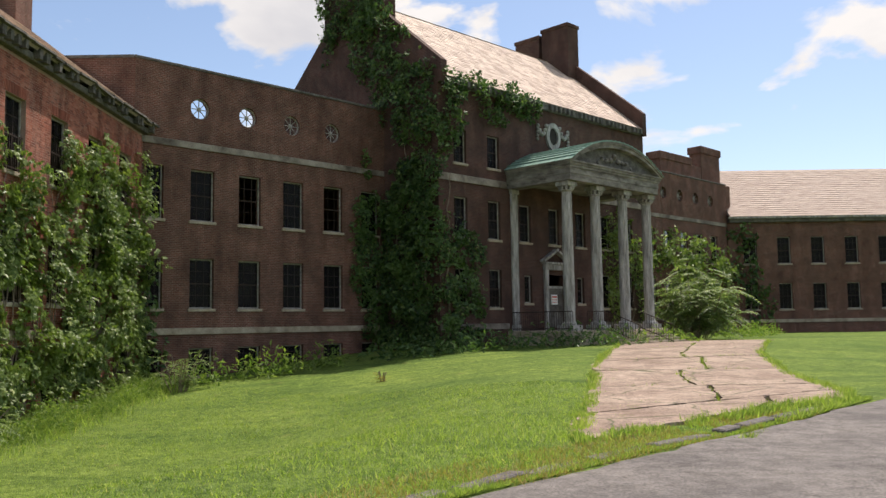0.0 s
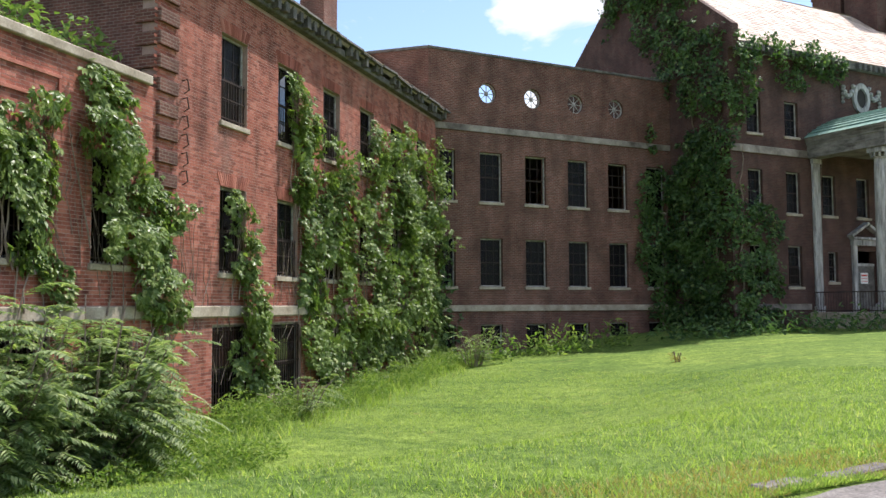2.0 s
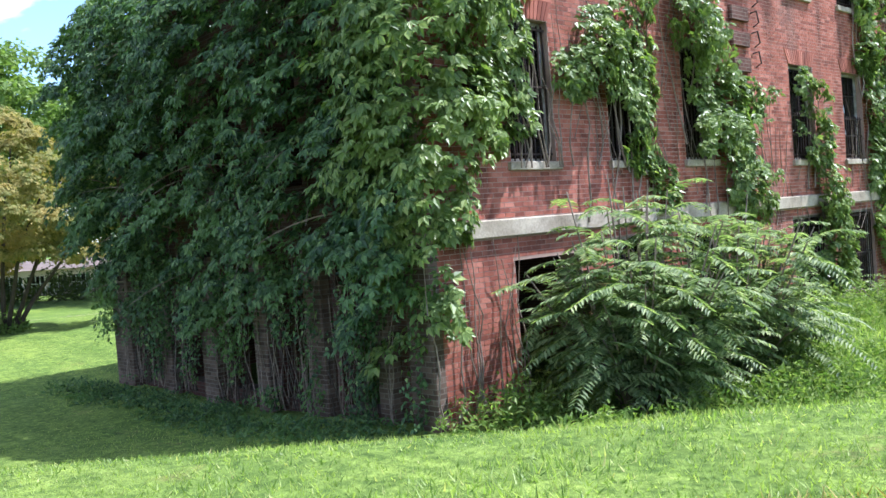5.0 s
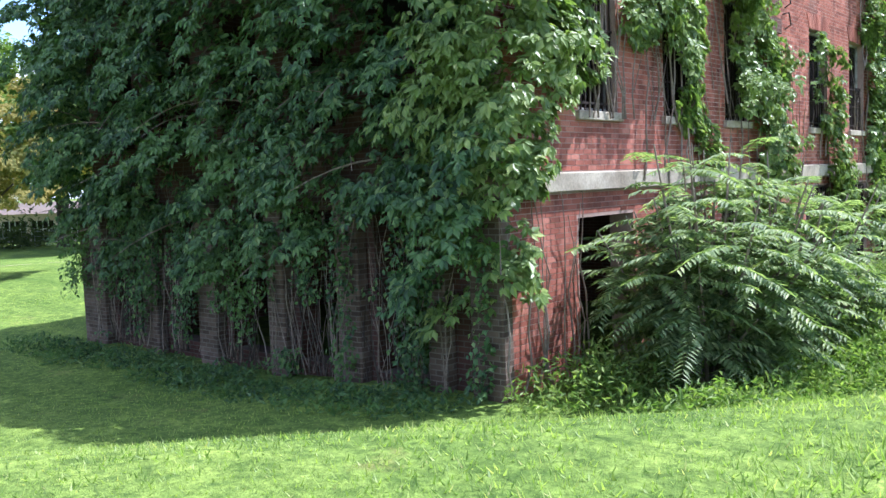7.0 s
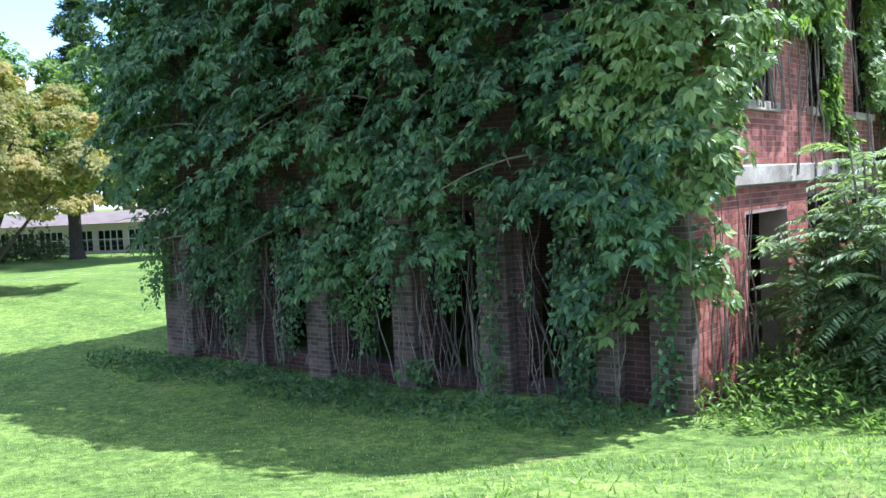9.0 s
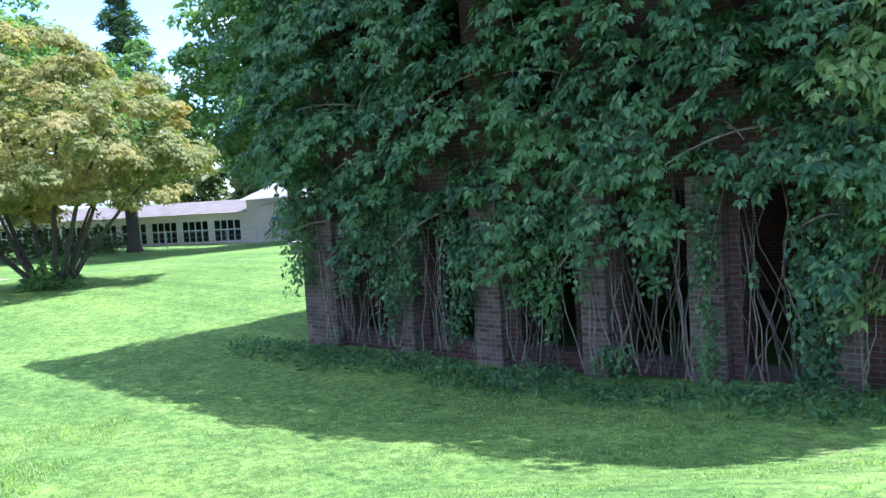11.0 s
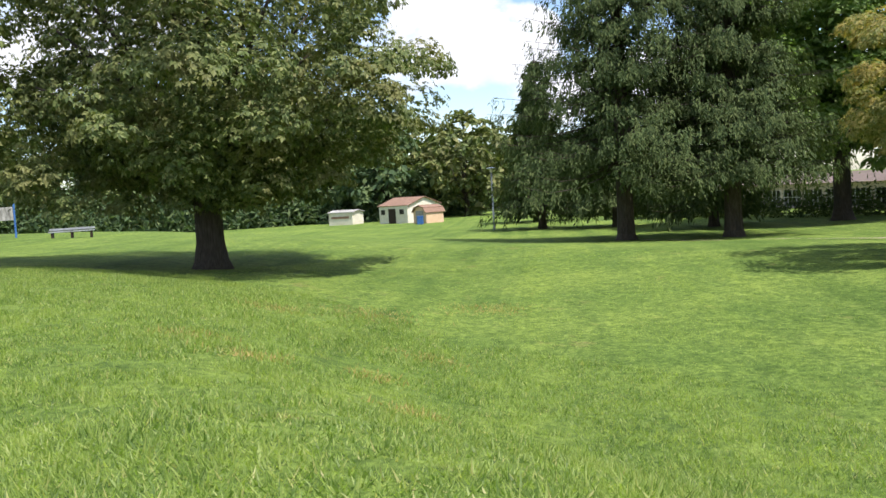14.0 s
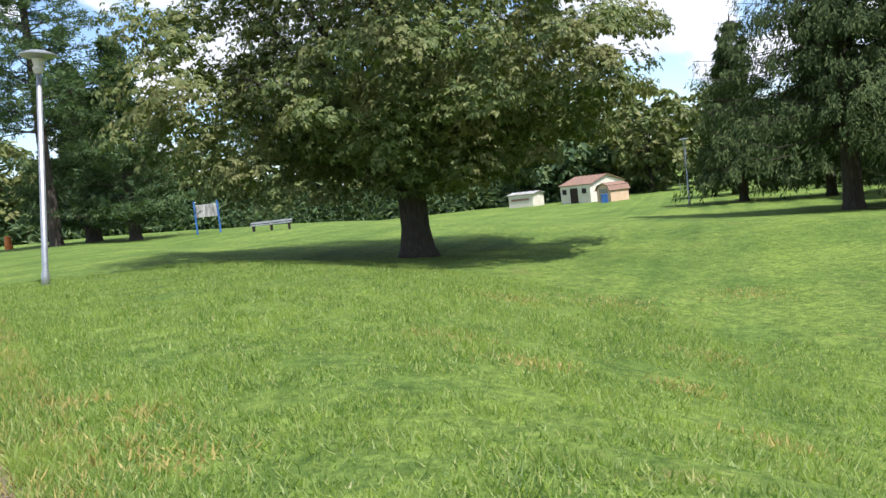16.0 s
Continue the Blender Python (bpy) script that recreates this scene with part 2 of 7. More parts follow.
M_PAINT = plain("weathered_white_paint", (0.13, 0.125, 0.115), (0.52, 0.51, 0.49), 1.8, 0.85, bump=0.3, stretch=(3, 3, 0.5), fine=30)
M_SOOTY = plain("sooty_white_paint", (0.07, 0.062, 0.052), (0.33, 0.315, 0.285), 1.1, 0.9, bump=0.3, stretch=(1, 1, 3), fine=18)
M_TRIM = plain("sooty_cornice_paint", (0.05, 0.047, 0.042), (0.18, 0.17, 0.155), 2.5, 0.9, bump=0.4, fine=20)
# pinkish shingle, its colour lifted to show full sun on the far roof
M_SUNLIT_ROOF = plain("sunlit_pale_shingle", (0.42, 0.32, 0.27), (0.58, 0.47, 0.4), 1.2, 0.85, bump=0.3, stretch=(1, 1, 4), fine=12)
M_COPPER = plain("verdigris_copper", (0.13, 0.26, 0.21), (0.27, 0.4, 0.34), 1.5, 0.6, bump=0.2, stretch=(1, 3, 1))
M_IRON = plain("rusted_iron", (0.02, 0.017, 0.015), (0.06, 0.035, 0.025), 6, 0.8, 0.3)
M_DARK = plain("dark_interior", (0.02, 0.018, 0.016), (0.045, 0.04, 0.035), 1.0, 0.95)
M_SASH = plain("peeling_sash_paint", (0.17, 0.16, 0.14), (0.42, 0.4, 0.37), 6.0, 0.8, bump=0.3)
M_BARK = plain("bark", (0.035, 0.027, 0.02), (0.1, 0.08, 0.062), 3, 0.95, bump=0.9, stretch=(6, 6, 0.8), fine=14)
M_STEM = plain("vine_stem", (0.13, 0.095, 0.07), (0.3, 0.24, 0.19), 5, 0.9, bump=0.5)
M_STEEL = plain("galvanised_steel", (0.33, 0.34, 0.35), (0.5, 0.51, 0.52), 3, 0.45, 0.7, bump=0.1)
M_WHITE = plain("white_board", (0.66, 0.66, 0.65), (0.8, 0.8, 0.79), 2, 0.6, bump=0.1)
M_RENDERED = plain("pinkish_render", (0.7, 0.55, 0.5), (0.8, 0.66, 0.61), 0.7, 0.9, bump=0.2)
M_TILE = plain("terracotta_shingle", (0.19, 0.115, 0.08), (0.28, 0.17, 0.12), 2, 0.85, bump=0.3, stretch=(1, 1, 5))
M_PALE = plain("cream_siding", (0.62, 0.57, 0.46), (0.76, 0.71, 0.6), 1.2, 0.8, bump=0.2)
M_BLUE = plain("blue_paint", (0.03, 0.1, 0.3), (0.05, 0.16, 0.42), 2, 0.6)
M_RED = plain("red_print", (0.5, 0.05, 0.04), (0.6, 0.08, 0.06), 2, 0.6)
M_GLASSY = bpy.data.materials.new("dusty_glass")
M_GLASSY.use_nodes = True
_nt = M_GLASSY.node_tree
_p = _nt.nodes["Principled BSDF"]
_p.inputs["Base Color"].default_value, _p.inputs["Roughness"].default_value = (0.012, 0.012, 0.013, 1), 0.3
_p.inputs["Alpha"].default_value, _p.inputs["Specular IOR Level"].default_value = 0.6, 0.1

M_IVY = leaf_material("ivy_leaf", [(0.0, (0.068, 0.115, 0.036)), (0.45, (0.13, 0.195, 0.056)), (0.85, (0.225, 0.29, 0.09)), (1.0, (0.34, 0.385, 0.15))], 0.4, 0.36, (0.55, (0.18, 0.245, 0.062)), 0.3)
# the same ivy leaf, darkened in colour for walls that stand in shade
M_IVY_SHADE = leaf_material("shade_tinted_ivy_leaf", [(0.0, (0.018, 0.044, 0.017)), (0.4, (0.048, 0.1, 0.036)), (0.85, (0.1, 0.175, 0.06)), (1.0, (0.2, 0.26, 0.095))], 0.45, 0.3, (0.7, (0.1, 0.175, 0.045)), 0.35)
M_IVY_GOLD = leaf_material("yellowing_leaf", [(0.0, (0.12, 0.15, 0.02)), (0.5, (0.3, 0.25, 0.03)), (1.0, (0.42, 0.3, 0.04))], 0.5, 0.35)
M_SUMAC = leaf_material("sumac_leaflet", [(0.0, (0.07, 0.115, 0.045)), (0.55, (0.17, 0.225, 0.1)), (0.9, (0.29, 0.34, 0.17)), (1.0, (0.4, 0.44, 0.22))], 0.5, 0.4, None, 0.25)
M_SPRUCE = leaf_material("spruce_needles", [(0.0, (0.042, 0.064, 0.028)), (0.6, (0.078, 0.11, 0.044)), (1.0, (0.125, 0.15, 0.06))], 0.8, 0.18, (0.3, (0.095, 0.125, 0.048)), 0.08)
M_PINE = leaf_material("pine_needles", [(0.0, (0.045, 0.078, 0.04)), (0.6, (0.09, 0.135, 0.062)), (1.0, (0.155, 0.2, 0.088))], 0.8, 0.22, None, 0.1)
M_MAPLE = leaf_material("bronze_maple_leaf", [(0.0, (0.12, 0.14, 0.045)), (0.5, (0.2, 0.205, 0.066)), (1.0, (0.3, 0.25, 0.09))], 0.6, 0.34, (0.5, (0.4, 0.29, 0.095)), 0.15)
M_LINDEN = leaf_material("linden_leaf", [(0.0, (0.055, 0.08, 0.026)), (0.5, (0.105, 0.14, 0.043)), (0.9, (0.165, 0.19, 0.064)), (1.0, (0.225, 0.225, 0.09))], 0.55, 0.2, (0.5, (0.185, 0.175, 0.068)), 0.18)
M_BROAD = leaf_material("broad_leaf", [(0.0, (0.09, 0.15, 0.04)), (0.5, (0.14, 0.21, 0.056)), (1.0, (0.2, 0.265, 0.085))], 0.6, 0.36, None, 0.2)
M_GRASS = leaf_material("grass_blade", [(0.0, (0.085, 0.145, 0.032)), (0.45, (0.195, 0.275, 0.068)), (0.9, (0.35, 0.41, 0.13)), (1.0, (0.48, 0.43, 0.21))], 0.5, 0.52, (1.1, (0.29, 0.35, 0.095)))
M_WEED = leaf_material("weed_leaf", [(0.0, (0.08, 0.14, 0.03)), (0.5, (0.15, 0.225, 0.055)), (1.0, (0.27, 0.33, 0.1))], 0.5, 0.45, None, 0.25)
M_STRAW = leaf_material("dry_grass", [(0.0, (0.28, 0.21, 0.075)), (0.6, (0.44, 0.34, 0.12)), (1.0, (0.27, 0.28, 0.08))], 0.7, 0.25)


# ---- building blocks ----
def mesh_np(name, verts, faces, material):
    """A mesh from arrays: verts (n, 3) and faces (m, k) with one k for all."""
    verts, faces = np.asarray(verts, np.float32), np.asarray(faces, np.int32)
    me = bpy.data.meshes.new(name)
    k = faces.shape[1]
    me.vertices.add(len(verts))
    me.vertices.foreach_set("co", verts.ravel())
    me.loops.add(faces.size)
    me.loops.foreach_set("vertex_index", faces.ravel())
    me.polygons.add(len(faces))
    me.polygons.foreach_set("loop_start", np.arange(len(faces), dtype=np.int32) * k)
    me.update(calc_edges=True)
    me.validate()
    me.materials.append(material)
    me.polygons.foreach_set("use_smooth", np.zeros(len(me.polygons), bool))
    return me


def part(name, bm, material, parent, label="", smooth=False):
    """Links a bmesh as one mesh object under a thing or a part."""
    me = bpy.data.meshes.new(name)
    bmesh.ops.recalc_face_normals(bm, faces=bm.faces)
    if smooth:
        for f in bm.faces:
            f.smooth = True
    bm.to_mesh(me)
    bm.free()
    me.materials.append(material)
    ob = new(name, me)
    ob.parent = parent
    return tagged(ob, label)


def part_data(name, me, parent, label="", m=None):
    ob = new(name, me)
    ob.parent = parent
    if m is not None:
        ob.matrix_basis = m
    return tagged(ob, label)


def thing(name, m, label, category, group="", kind=""):
    ob = new(name)
    ob.matrix_basis = m
    ob.empty_display_size = 0.2
    return tagged(ob, label, category, group, kind)


def box(bm, x0, x1, y0, y1, z0, z1, bevel=0.0, m=None):
    vs = [bm.verts.new((x, y, z)) for x in (x0, x1) for y in (y0, y1) for z in (z0, z1)]
    if m is not None:
        for v in vs:
            v.co = m @ v.co
    fs = [bm.faces.new([vs[i] for i in q]) for q in ((0, 1, 3, 2), (4, 6, 7, 5), (0, 4, 5, 1), (2, 3, 7, 6), (0, 2, 6, 4), (1, 5, 7, 3))]
    if bevel:
        bmesh.ops.bevel(bm, geom=list({e for f in fs for e in f.edges}), offset=bevel, segments=1, affect="EDGES")


def boxed(*a, **k):
    bm = bmesh.new()
    box(bm, *a, **k)
    return bm


def tube(bm, pts, radii, sides=7):
    """A tapered limb along points."""
    rings = []
    for i, p in enumerate(pts):
        p = Vector(p)
        d = (Vector(pts[min(i + 1, len(pts) - 1)]) - Vector(pts[max(i - 1, 0)])).normalized()
        a = d.orthogonal().normalized()
        b = d.cross(a)
        r = radii[i] if not isinstance(radii, (int, float)) else radii
        rings.append([bm.verts.new(p + r * (a * math.cos(2 * math.pi * k / sides) + b * math.sin(2 * math.pi * k / sides))) for k in range(sides)])
    for r0, r1 in zip(rings, rings[1:]):
        for k in range(sides):
            bm.faces.new((r0[k], r0[(k + 1) % sides], r1[(k + 1) % sides], r1[k]))
    bm.faces.new(rings[0][::-1])
    bm.faces.new(rings[-1])


def lathe(bm, profile, sides=16, centre=(0, 0), flute=0.0):
    rings = []
    for r, z in profile:
        rings.append([bm.verts.new((centre[0] + r * (1 - flute * (k % 2)) * math.cos(2 * math.pi * k / sides), centre[1] + r * (1 - flute * (k % 2)) * math.sin(2 * math.pi * k / sides), z)) for k in range(sides)])
    for r0, r1 in zip(rings, rings[1:]):
        for k in range(sides):
            bm.faces.new((r0[k], r0[(k + 1) % sides], r1[(k + 1) % sides], r1[k]))
    bm.faces.new(rings[0][::-1])
    bm.faces.new(rings[-1])


def smooth_step(a, b, v):
    s = np.clip((v - a) / (b - a), 0, 1)
    return s * s * (3 - 2 * s)


def ground_z(x, y):
    """Height of the ground: level along the road, a dip towards the wing, a rise to the portico and to the far south-west."""
    x, y = np.asarray(x, float), np.asarray(y, float)
    p = -0.73 * (x - 0.3) + 0.68 * (y - 8.2)
    s = 0.68 * (x - 0.3) + 0.73 * (y - 8.2)
    q = 1.2 + 0.18 * (y - 11) - x
    w = 7.6 + 14 * smooth_step(-24, -42, s)
    z = -1.25 * smooth_step(2.6, w, p) * smooth_step(0, 8, q) * (1 - smooth_step(0, 27, s))
    z = z + 0.45 * smooth_step(6, 33, s) * smooth_step(2, 10, p)
    z = z + 1.85 * smooth_step(-25, -85, s) * (1 - smooth_step(22, 50, p)) * smooth_step(2.6, w, p)
    z = z + 0.55 * smooth_step(-15, -85, s) * (1 - smooth_step(2.6, w, p))
    z = z - 0.25 * smooth_step(-12, -18, x) * smooth_step(7, 11, p) * (1 - smooth_step(18, 28, p))
    z = z - 0.9 * smooth_step(-39, -66, x) * smooth_step(14, 36, p)
    return z


def gz(x, y):
    return float(ground_z(x, y))


def on_ground(x, y, rz=0.0, sink=0.0):
    return pose(x, y, gz(x, y) - sink, 0, 0, rz)


def leaves_mesh(name, pts, normals, size, material, rng, aspect=1.6, droop=0.35, spread=0.7, fold=0.25):
    """Many folded leaves, each its own island: pts (n, 3), rough outward normals (n, 3)."""
    n = len(pts)
    nrm = normals + rng.normal(0, spread, (n, 3))
    nrm /= np.linalg.norm(nrm, axis=1, keepdims=True) + 1e-9
    axis = rng.normal(0, 1, (n, 3)) + np.array((0, 0, -droop * 3))
    axis -= nrm * np.sum(axis * nrm, axis=1, keepdims=True)
    axis /= np.linalg.norm(axis, axis=1, keepdims=True) + 1e-9
    side = np.cross(nrm, axis)
    ln = (np.asarray(size) * rng.uniform(0.6, 1.35, n))[:, None]
    w = ln / aspect / 2
    lift = nrm * (ln * fold * 0.5)
    v = np.stack([pts, pts + axis * ln * 0.42 + side * w + lift, pts + axis * ln, pts + axis * ln * 0.42 - side * w + lift], 1)
    i = np.arange(n)[:, None] * 4
    f = np.concatenate([i + np.array([[0, 1, 2]]), i + np.array([[0, 2, 3]])])
    return mesh_np(name, v.reshape(-1, 3), f, material)


def leaf_fans(name, pts, normals, axes, size, material, rng, k=5, half=1.15, aspect=2.0, droop=0.3, wild=0.25):
    """Compound leaves: k folded leaflets that spread from each point, in the plane of its normal, about its axis."""
    n = len(pts)
    nrm = normals + rng.normal(0, wild, (n, 3))
    nrm /= np.linalg.norm(nrm, axis=1, keepdims=True) + 1e-9
    ax = axes + rng.normal(0, wild, (n, 3))
    ax -= nrm * np.sum(ax * nrm, axis=1, keepdims=True)
    ax /= np.linalg.norm(ax, axis=1, keepdims=True) + 1e-9
    sd = np.cross(nrm, ax)
    size = np.asarray(size) * rng.uniform(0.75, 1.25, n)
    V = []
    for q in range(k):
        an = (half * (2 * q / (k - 1) - 1) if k > 1 else 0.0) + rng.normal(0, 0.16, n)
        d = ax * np.cos(an)[:, None] + sd * np.sin(an)[:, None] - nrm * (droop * rng.uniform(0.3, 1.5, n))[:, None]
        d /= np.linalg.norm(d, axis=1, keepdims=True)
        w = np.cross(nrm, d)
        ln = (size * (1.0 - 0.22 * np.abs(2 * q / max(1, k - 1) - 1)) * rng.uniform(0.8, 1.15, n))[:, None]
        base = pts + d * ln * 0.12
        mid = base + d * ln * 0.45 + nrm * ln * 0.09
        V.append(np.stack([base, mid + w * ln / aspect / 2, base + d * ln, mid - w * ln / aspect / 2], 1))
    v = np.stack(V, 1).reshape(-1, 3)
    i = np.arange(n * k)[:, None] * 4
    return mesh_np(name, v, np.concatenate([i + np.array([[0, 1, 2]]), i + np.array([[0, 2, 3]])]), material)


def value_noise(x, y, seed, scale):
    """Smooth noise in 0..1 on arrays."""
    rs = np.random.RandomState(seed)
    tab = rs.rand(64, 64)
    u, v = x / scale + 1000, y / scale + 1000
    i, j = np.floor(u).astype(int), np.floor(v).astype(int)
    a, b = u - i, v - j
    a, b = a * a * (3 - 2 * a), b * b * (3 - 2 * b)
    t = lambda p, q: tab[p % 64, q % 64]
    return (t(i, j) * (1 - a) + t(i + 1, j) * a) * (1 - b) + (t(i, j + 1) * (1 - a) + t(i + 1, j + 1) * a) * b


# ---- walls with openings ----
def wall_bm(x0, x1, z0, z1, openings, thick=0.4, rounds=()):
    """A wall along local x that faces -y, pierced by rectangles (x0, x1, z0, z1) and round holes (x, z, r)."""
    bm = bmesh.new()
    squares = [(x - r - 0.05, x + r + 0.05, z - r - 0.05, z + r + 0.05) for x, z, r in rounds]
    allo = [tuple(round(v, 3) for v in o) for o in list(openings) + squares]
    x0, x1, z0, z1 = (round(v, 3) for v in (x0, x1, z0, z1))
    xs = sorted({x0, x1, *(v for o in allo for v in o[:2] if x0 < v < x1)})
    zs = sorted({z0, z1, *(v for o in allo for v in o[2:] if z0 < v < z1)})
    cache = {}

    def vert(x, y, z):
        k = (round(x, 4), y, round(z, 4))
        if k not in cache:
            cache[k] = bm.verts.new((x, y, z))
        return cache[k]

    def solid(i, j):
        if not (0 <= i < len(xs) - 1 and 0 <= j < len(zs) - 1):
            return False
        cx, cz = (xs[i] + xs[i + 1]) / 2, (zs[j] + zs[j + 1]) / 2
        return not any(o[0] < cx < o[1] and o[2] < cz < o[3] for o in allo)

    for i in range(len(xs) - 1):
        for j in range(len(zs) - 1):
            if not solid(i, j):
                continue
            a, b, c, d = xs[i], xs[i + 1], zs[j], zs[j + 1]
            for y in (0.0, thick):
                bm.faces.new([vert(*p) for p in ((a, y, c), (b, y, c), (b, y, d), (a, y, d))])
            for (di, dj), (p, q) in (((-1, 0), ((a, c), (a, d))), ((1, 0), ((b, c), (b, d))), ((0, -1), ((a, c), (b, c))), ((0, 1), ((a, d), (b, d)))):
                ii, jj = i + di, j + dj
                inside = 0 <= ii < len(xs) - 1 and 0 <= jj < len(zs) - 1
                if not solid(ii, jj):
                    cx = (p[0] + q[0]) / 2 + di * 0.001
                    cz = (p[1] + q[1]) / 2 + dj * 0.001
                    if inside and any(s[0] < cx < s[1] and s[2] < cz < s[3] for s in squares):
                        continue
                    bm.faces.new([vert(p[0], 0.0, p[1]), vert(q[0], 0.0, q[1]), vert(q[0], thick, q[1]), vert(p[0], thick, p[1])])
    for (x, z, r), s in zip(rounds, squares):
        n, h = 24, r + 0.05
        ring = []
        for k in range(n):
            a = 2 * math.pi * k / n
            ca, sa = math.cos(a), math.sin(a)
            e = h / max(abs(ca), abs(sa))
            ring.append([bm.verts.new((x + r * ca, y, z + r * sa)) for y in (0, thick)] + [bm.verts.new((x + e * ca, y, z + e * sa)) for y in (0, thick)])
        for k in range(n):
            p, q = ring[k], ring[(k + 1) % n]
            bm.faces.new((p[0], q[0], q[2], p[2]))
            bm.faces.new((p[1], q[1], q[3], p[3]))
            bm.faces.new((p[0], q[0], q[1], p[1]))
    bmesh.ops.remove_doubles(bm, verts=bm.verts, dist=0.002)
    return bm


WINDOW_PARTS = {}


def window_parts(w, h, grille):
    """The meshes of a sash window w by h, its base in the middle of the sill line, facing -y."""
    key = (round(w, 2), round(h, 2), grille)
    if key in WINDOW_PARTS:
        return WINDOW_PARTS[key]
    made = {}

    def keep(name, bm, material):
        me = bpy.data.meshes.new(name)
        bmesh.ops.recalc_face_normals(bm, faces=bm.faces)
        bm.to_mesh(me)
        bm.free()
        me.materials.append(material)
        made[name] = me

    bm, t = bmesh.new(), 0.06
    for a in ((-w / 2, -w / 2 + t, 0, h), (w / 2 - t, w / 2, 0, h), (-w / 2 + t, w / 2 - t, h - t, h), (-w / 2 + t, w / 2 - t, 0, t)):
        box(bm, a[0], a[1], 0.14, 0.22, a[2], a[3], 0.008)
    keep("frame", bm, M_SASH)
    bm = bmesh.new()
    box(bm, -w / 2 + t, w / 2 - t, 0.165, 0.21, h / 2 - 0.03, h / 2 + 0.03, 0.005)
    for k in (1, 2):
        x = -w / 2 + k * w / 3
        box(bm, x - 0.012, x + 0.012, 0.175, 0.2, t, h - t)
    for z in (h * 0.27, h * 0.75):
        box(bm, -w / 2 + t, w / 2 - t, 0.177, 0.198, z - 0.012, z + 0.012)
    keep("sash", bm, M_IRON)
    keep("pane", boxed(-w / 2 + t, w / 2 - t, 0.185, 0.19, t, h - t), M_GLASSY)
    keep("sill", boxed(-w / 2 - 0.08, w / 2 + 0.08, -0.07, 0.13, -0.13, -0.003, 0.012), M_STONE)
    if grille:
        bm = bmesh.new()
        top = h * (0.97 if grille == 2 else 0.5)
        n = max(5, int(w / 0.13))
        for k in range(n + 1):
            x = -w / 2 + 0.05 + k * (w - 0.1) / n
            box(bm, x - 0.011, x + 0.011, 0.06, 0.082, 0.02, top)
        for z in (0.12, top * 0.55, top - 0.06):
            box(bm, -w / 2 + 0.004, w / 2 - 0.004, 0.056, 0.088, z - 0.015, z + 0.015)
        keep("grille", bm, M_IRON)
    WINDOW_PARTS[key] = made
    return made


def add_window(parent, x, z, w, h, grille=0, skip=(), y=0.0):
    made = window_parts(w, h, grille)
    win = part_data("window", made["frame"], parent, "", pose(x, y, z))
    for name in ("sash", "pane", "sill", "grille"):
        if name in made and name not in skip:
            part_data(name, made[name], win)
    return win


def opening(x, z, w, h):
    return (x - w / 2, x + w / 2, z, z + h)


# frames of the buildings: local x along the front, -y outwards
B_WING = pose(-12.3, 0, 0, 0, 0, 90)            # east front of the near wing: local x is world y
B_MAIN = pose(-10.77, 36.1, 0, 0, 0, 45)        # connector and central block
B_FAR = pose(0, 70.3, 0)                        # far wing
B_END = pose(0, 7.02, 0)                        # end of the near wing

LOW, MID, TOP = (2.37, 2.13), (6.12, 2.22), (9.6, 1.7)

# ---- near wing: two-storey end block ----
end_block = thing("end_block", B_WING, "low red brick end block overgrown with ivy", "building")
W0, W1, WE = 6.82, 15.5, 35.3
low_windows = [(9.18, 1.05), (11.68, 1.05), (14.03, 1.05)]
eb_open = [opening(x, LOW[0] + 0.03, w, 2.18) for x, w in low_windows] + [(8.57, 10.1, -1.5, 0.93), (11.0, 12.5, -1.2, 1.1), (13.3, 14.8, -1.2, 1.1)]
part("wall", wall_bm(W0, W1, -1.8, 6.3, eb_open), M_MORTAR, end_block, "red brick east wall")
for x, w in low_windows:
    add_window(end_block, x, LOW[0] + 0.03, w, 2.18, 2)
for x in (11.75, 14.05):
    add_window(end_block, x, -1.2, 1.5, 2.3, 2)
bm = bmesh.new()
box(bm, W0 - 0.12, W1 - 0.3, -0.1, 0.5, 6.303, 6.5, 0.02)
part("coping", bm, M_STONE, end_block, "pale stone coping")
bm = bmesh.new()
box(bm, W0 - 0.09, W1, -0.09, -0.002, 1.3, 1.56, 0.015)
part("band", bm, M_STONE, end_block, "pale stone band")
for x0, x1 in ((8.45, 9.65), (11.03, 12.6), (13.5, 14.7)):
    bm = bmesh.new()
    for a in ((x0, x1, 5.78, 5.85), (x0, x1, 5.32, 5.39), (x0, x0 + 0.07, 5.39, 5.78), (x1 - 0.07, x1, 5.39, 5.78)):
        box(bm, a[0], a[1], -0.045, -0.006, a[2], a[3], 0.006)
    part("panel_frame", bm, M_BRICK, end_block)
bm = bmesh.new()
box(bm, W0 + 0.5, W1, 0.42, 11.0, 5.6, 5.8)
part("roof", bm, M_ASPHALT, end_block)

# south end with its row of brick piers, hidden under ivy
# its dark brick colour includes the deep shade beneath the foliage
end_wall = part("end_wall", wall_bm(-22.9, -12.72, -1.8, 6.3, [(x, x + 1.05, z, z + h) for x in (-22.2, -20.18, -18.28, -16.47, -14.72) for z, h in ((-1.2, 2.35), LOW)]), M_BRICK_SOOT_SHADE, None, "ivy-covered brick end wall")
end_wall.parent = end_block
end_wall.matrix_basis = B_WING.inverted() @ B_END
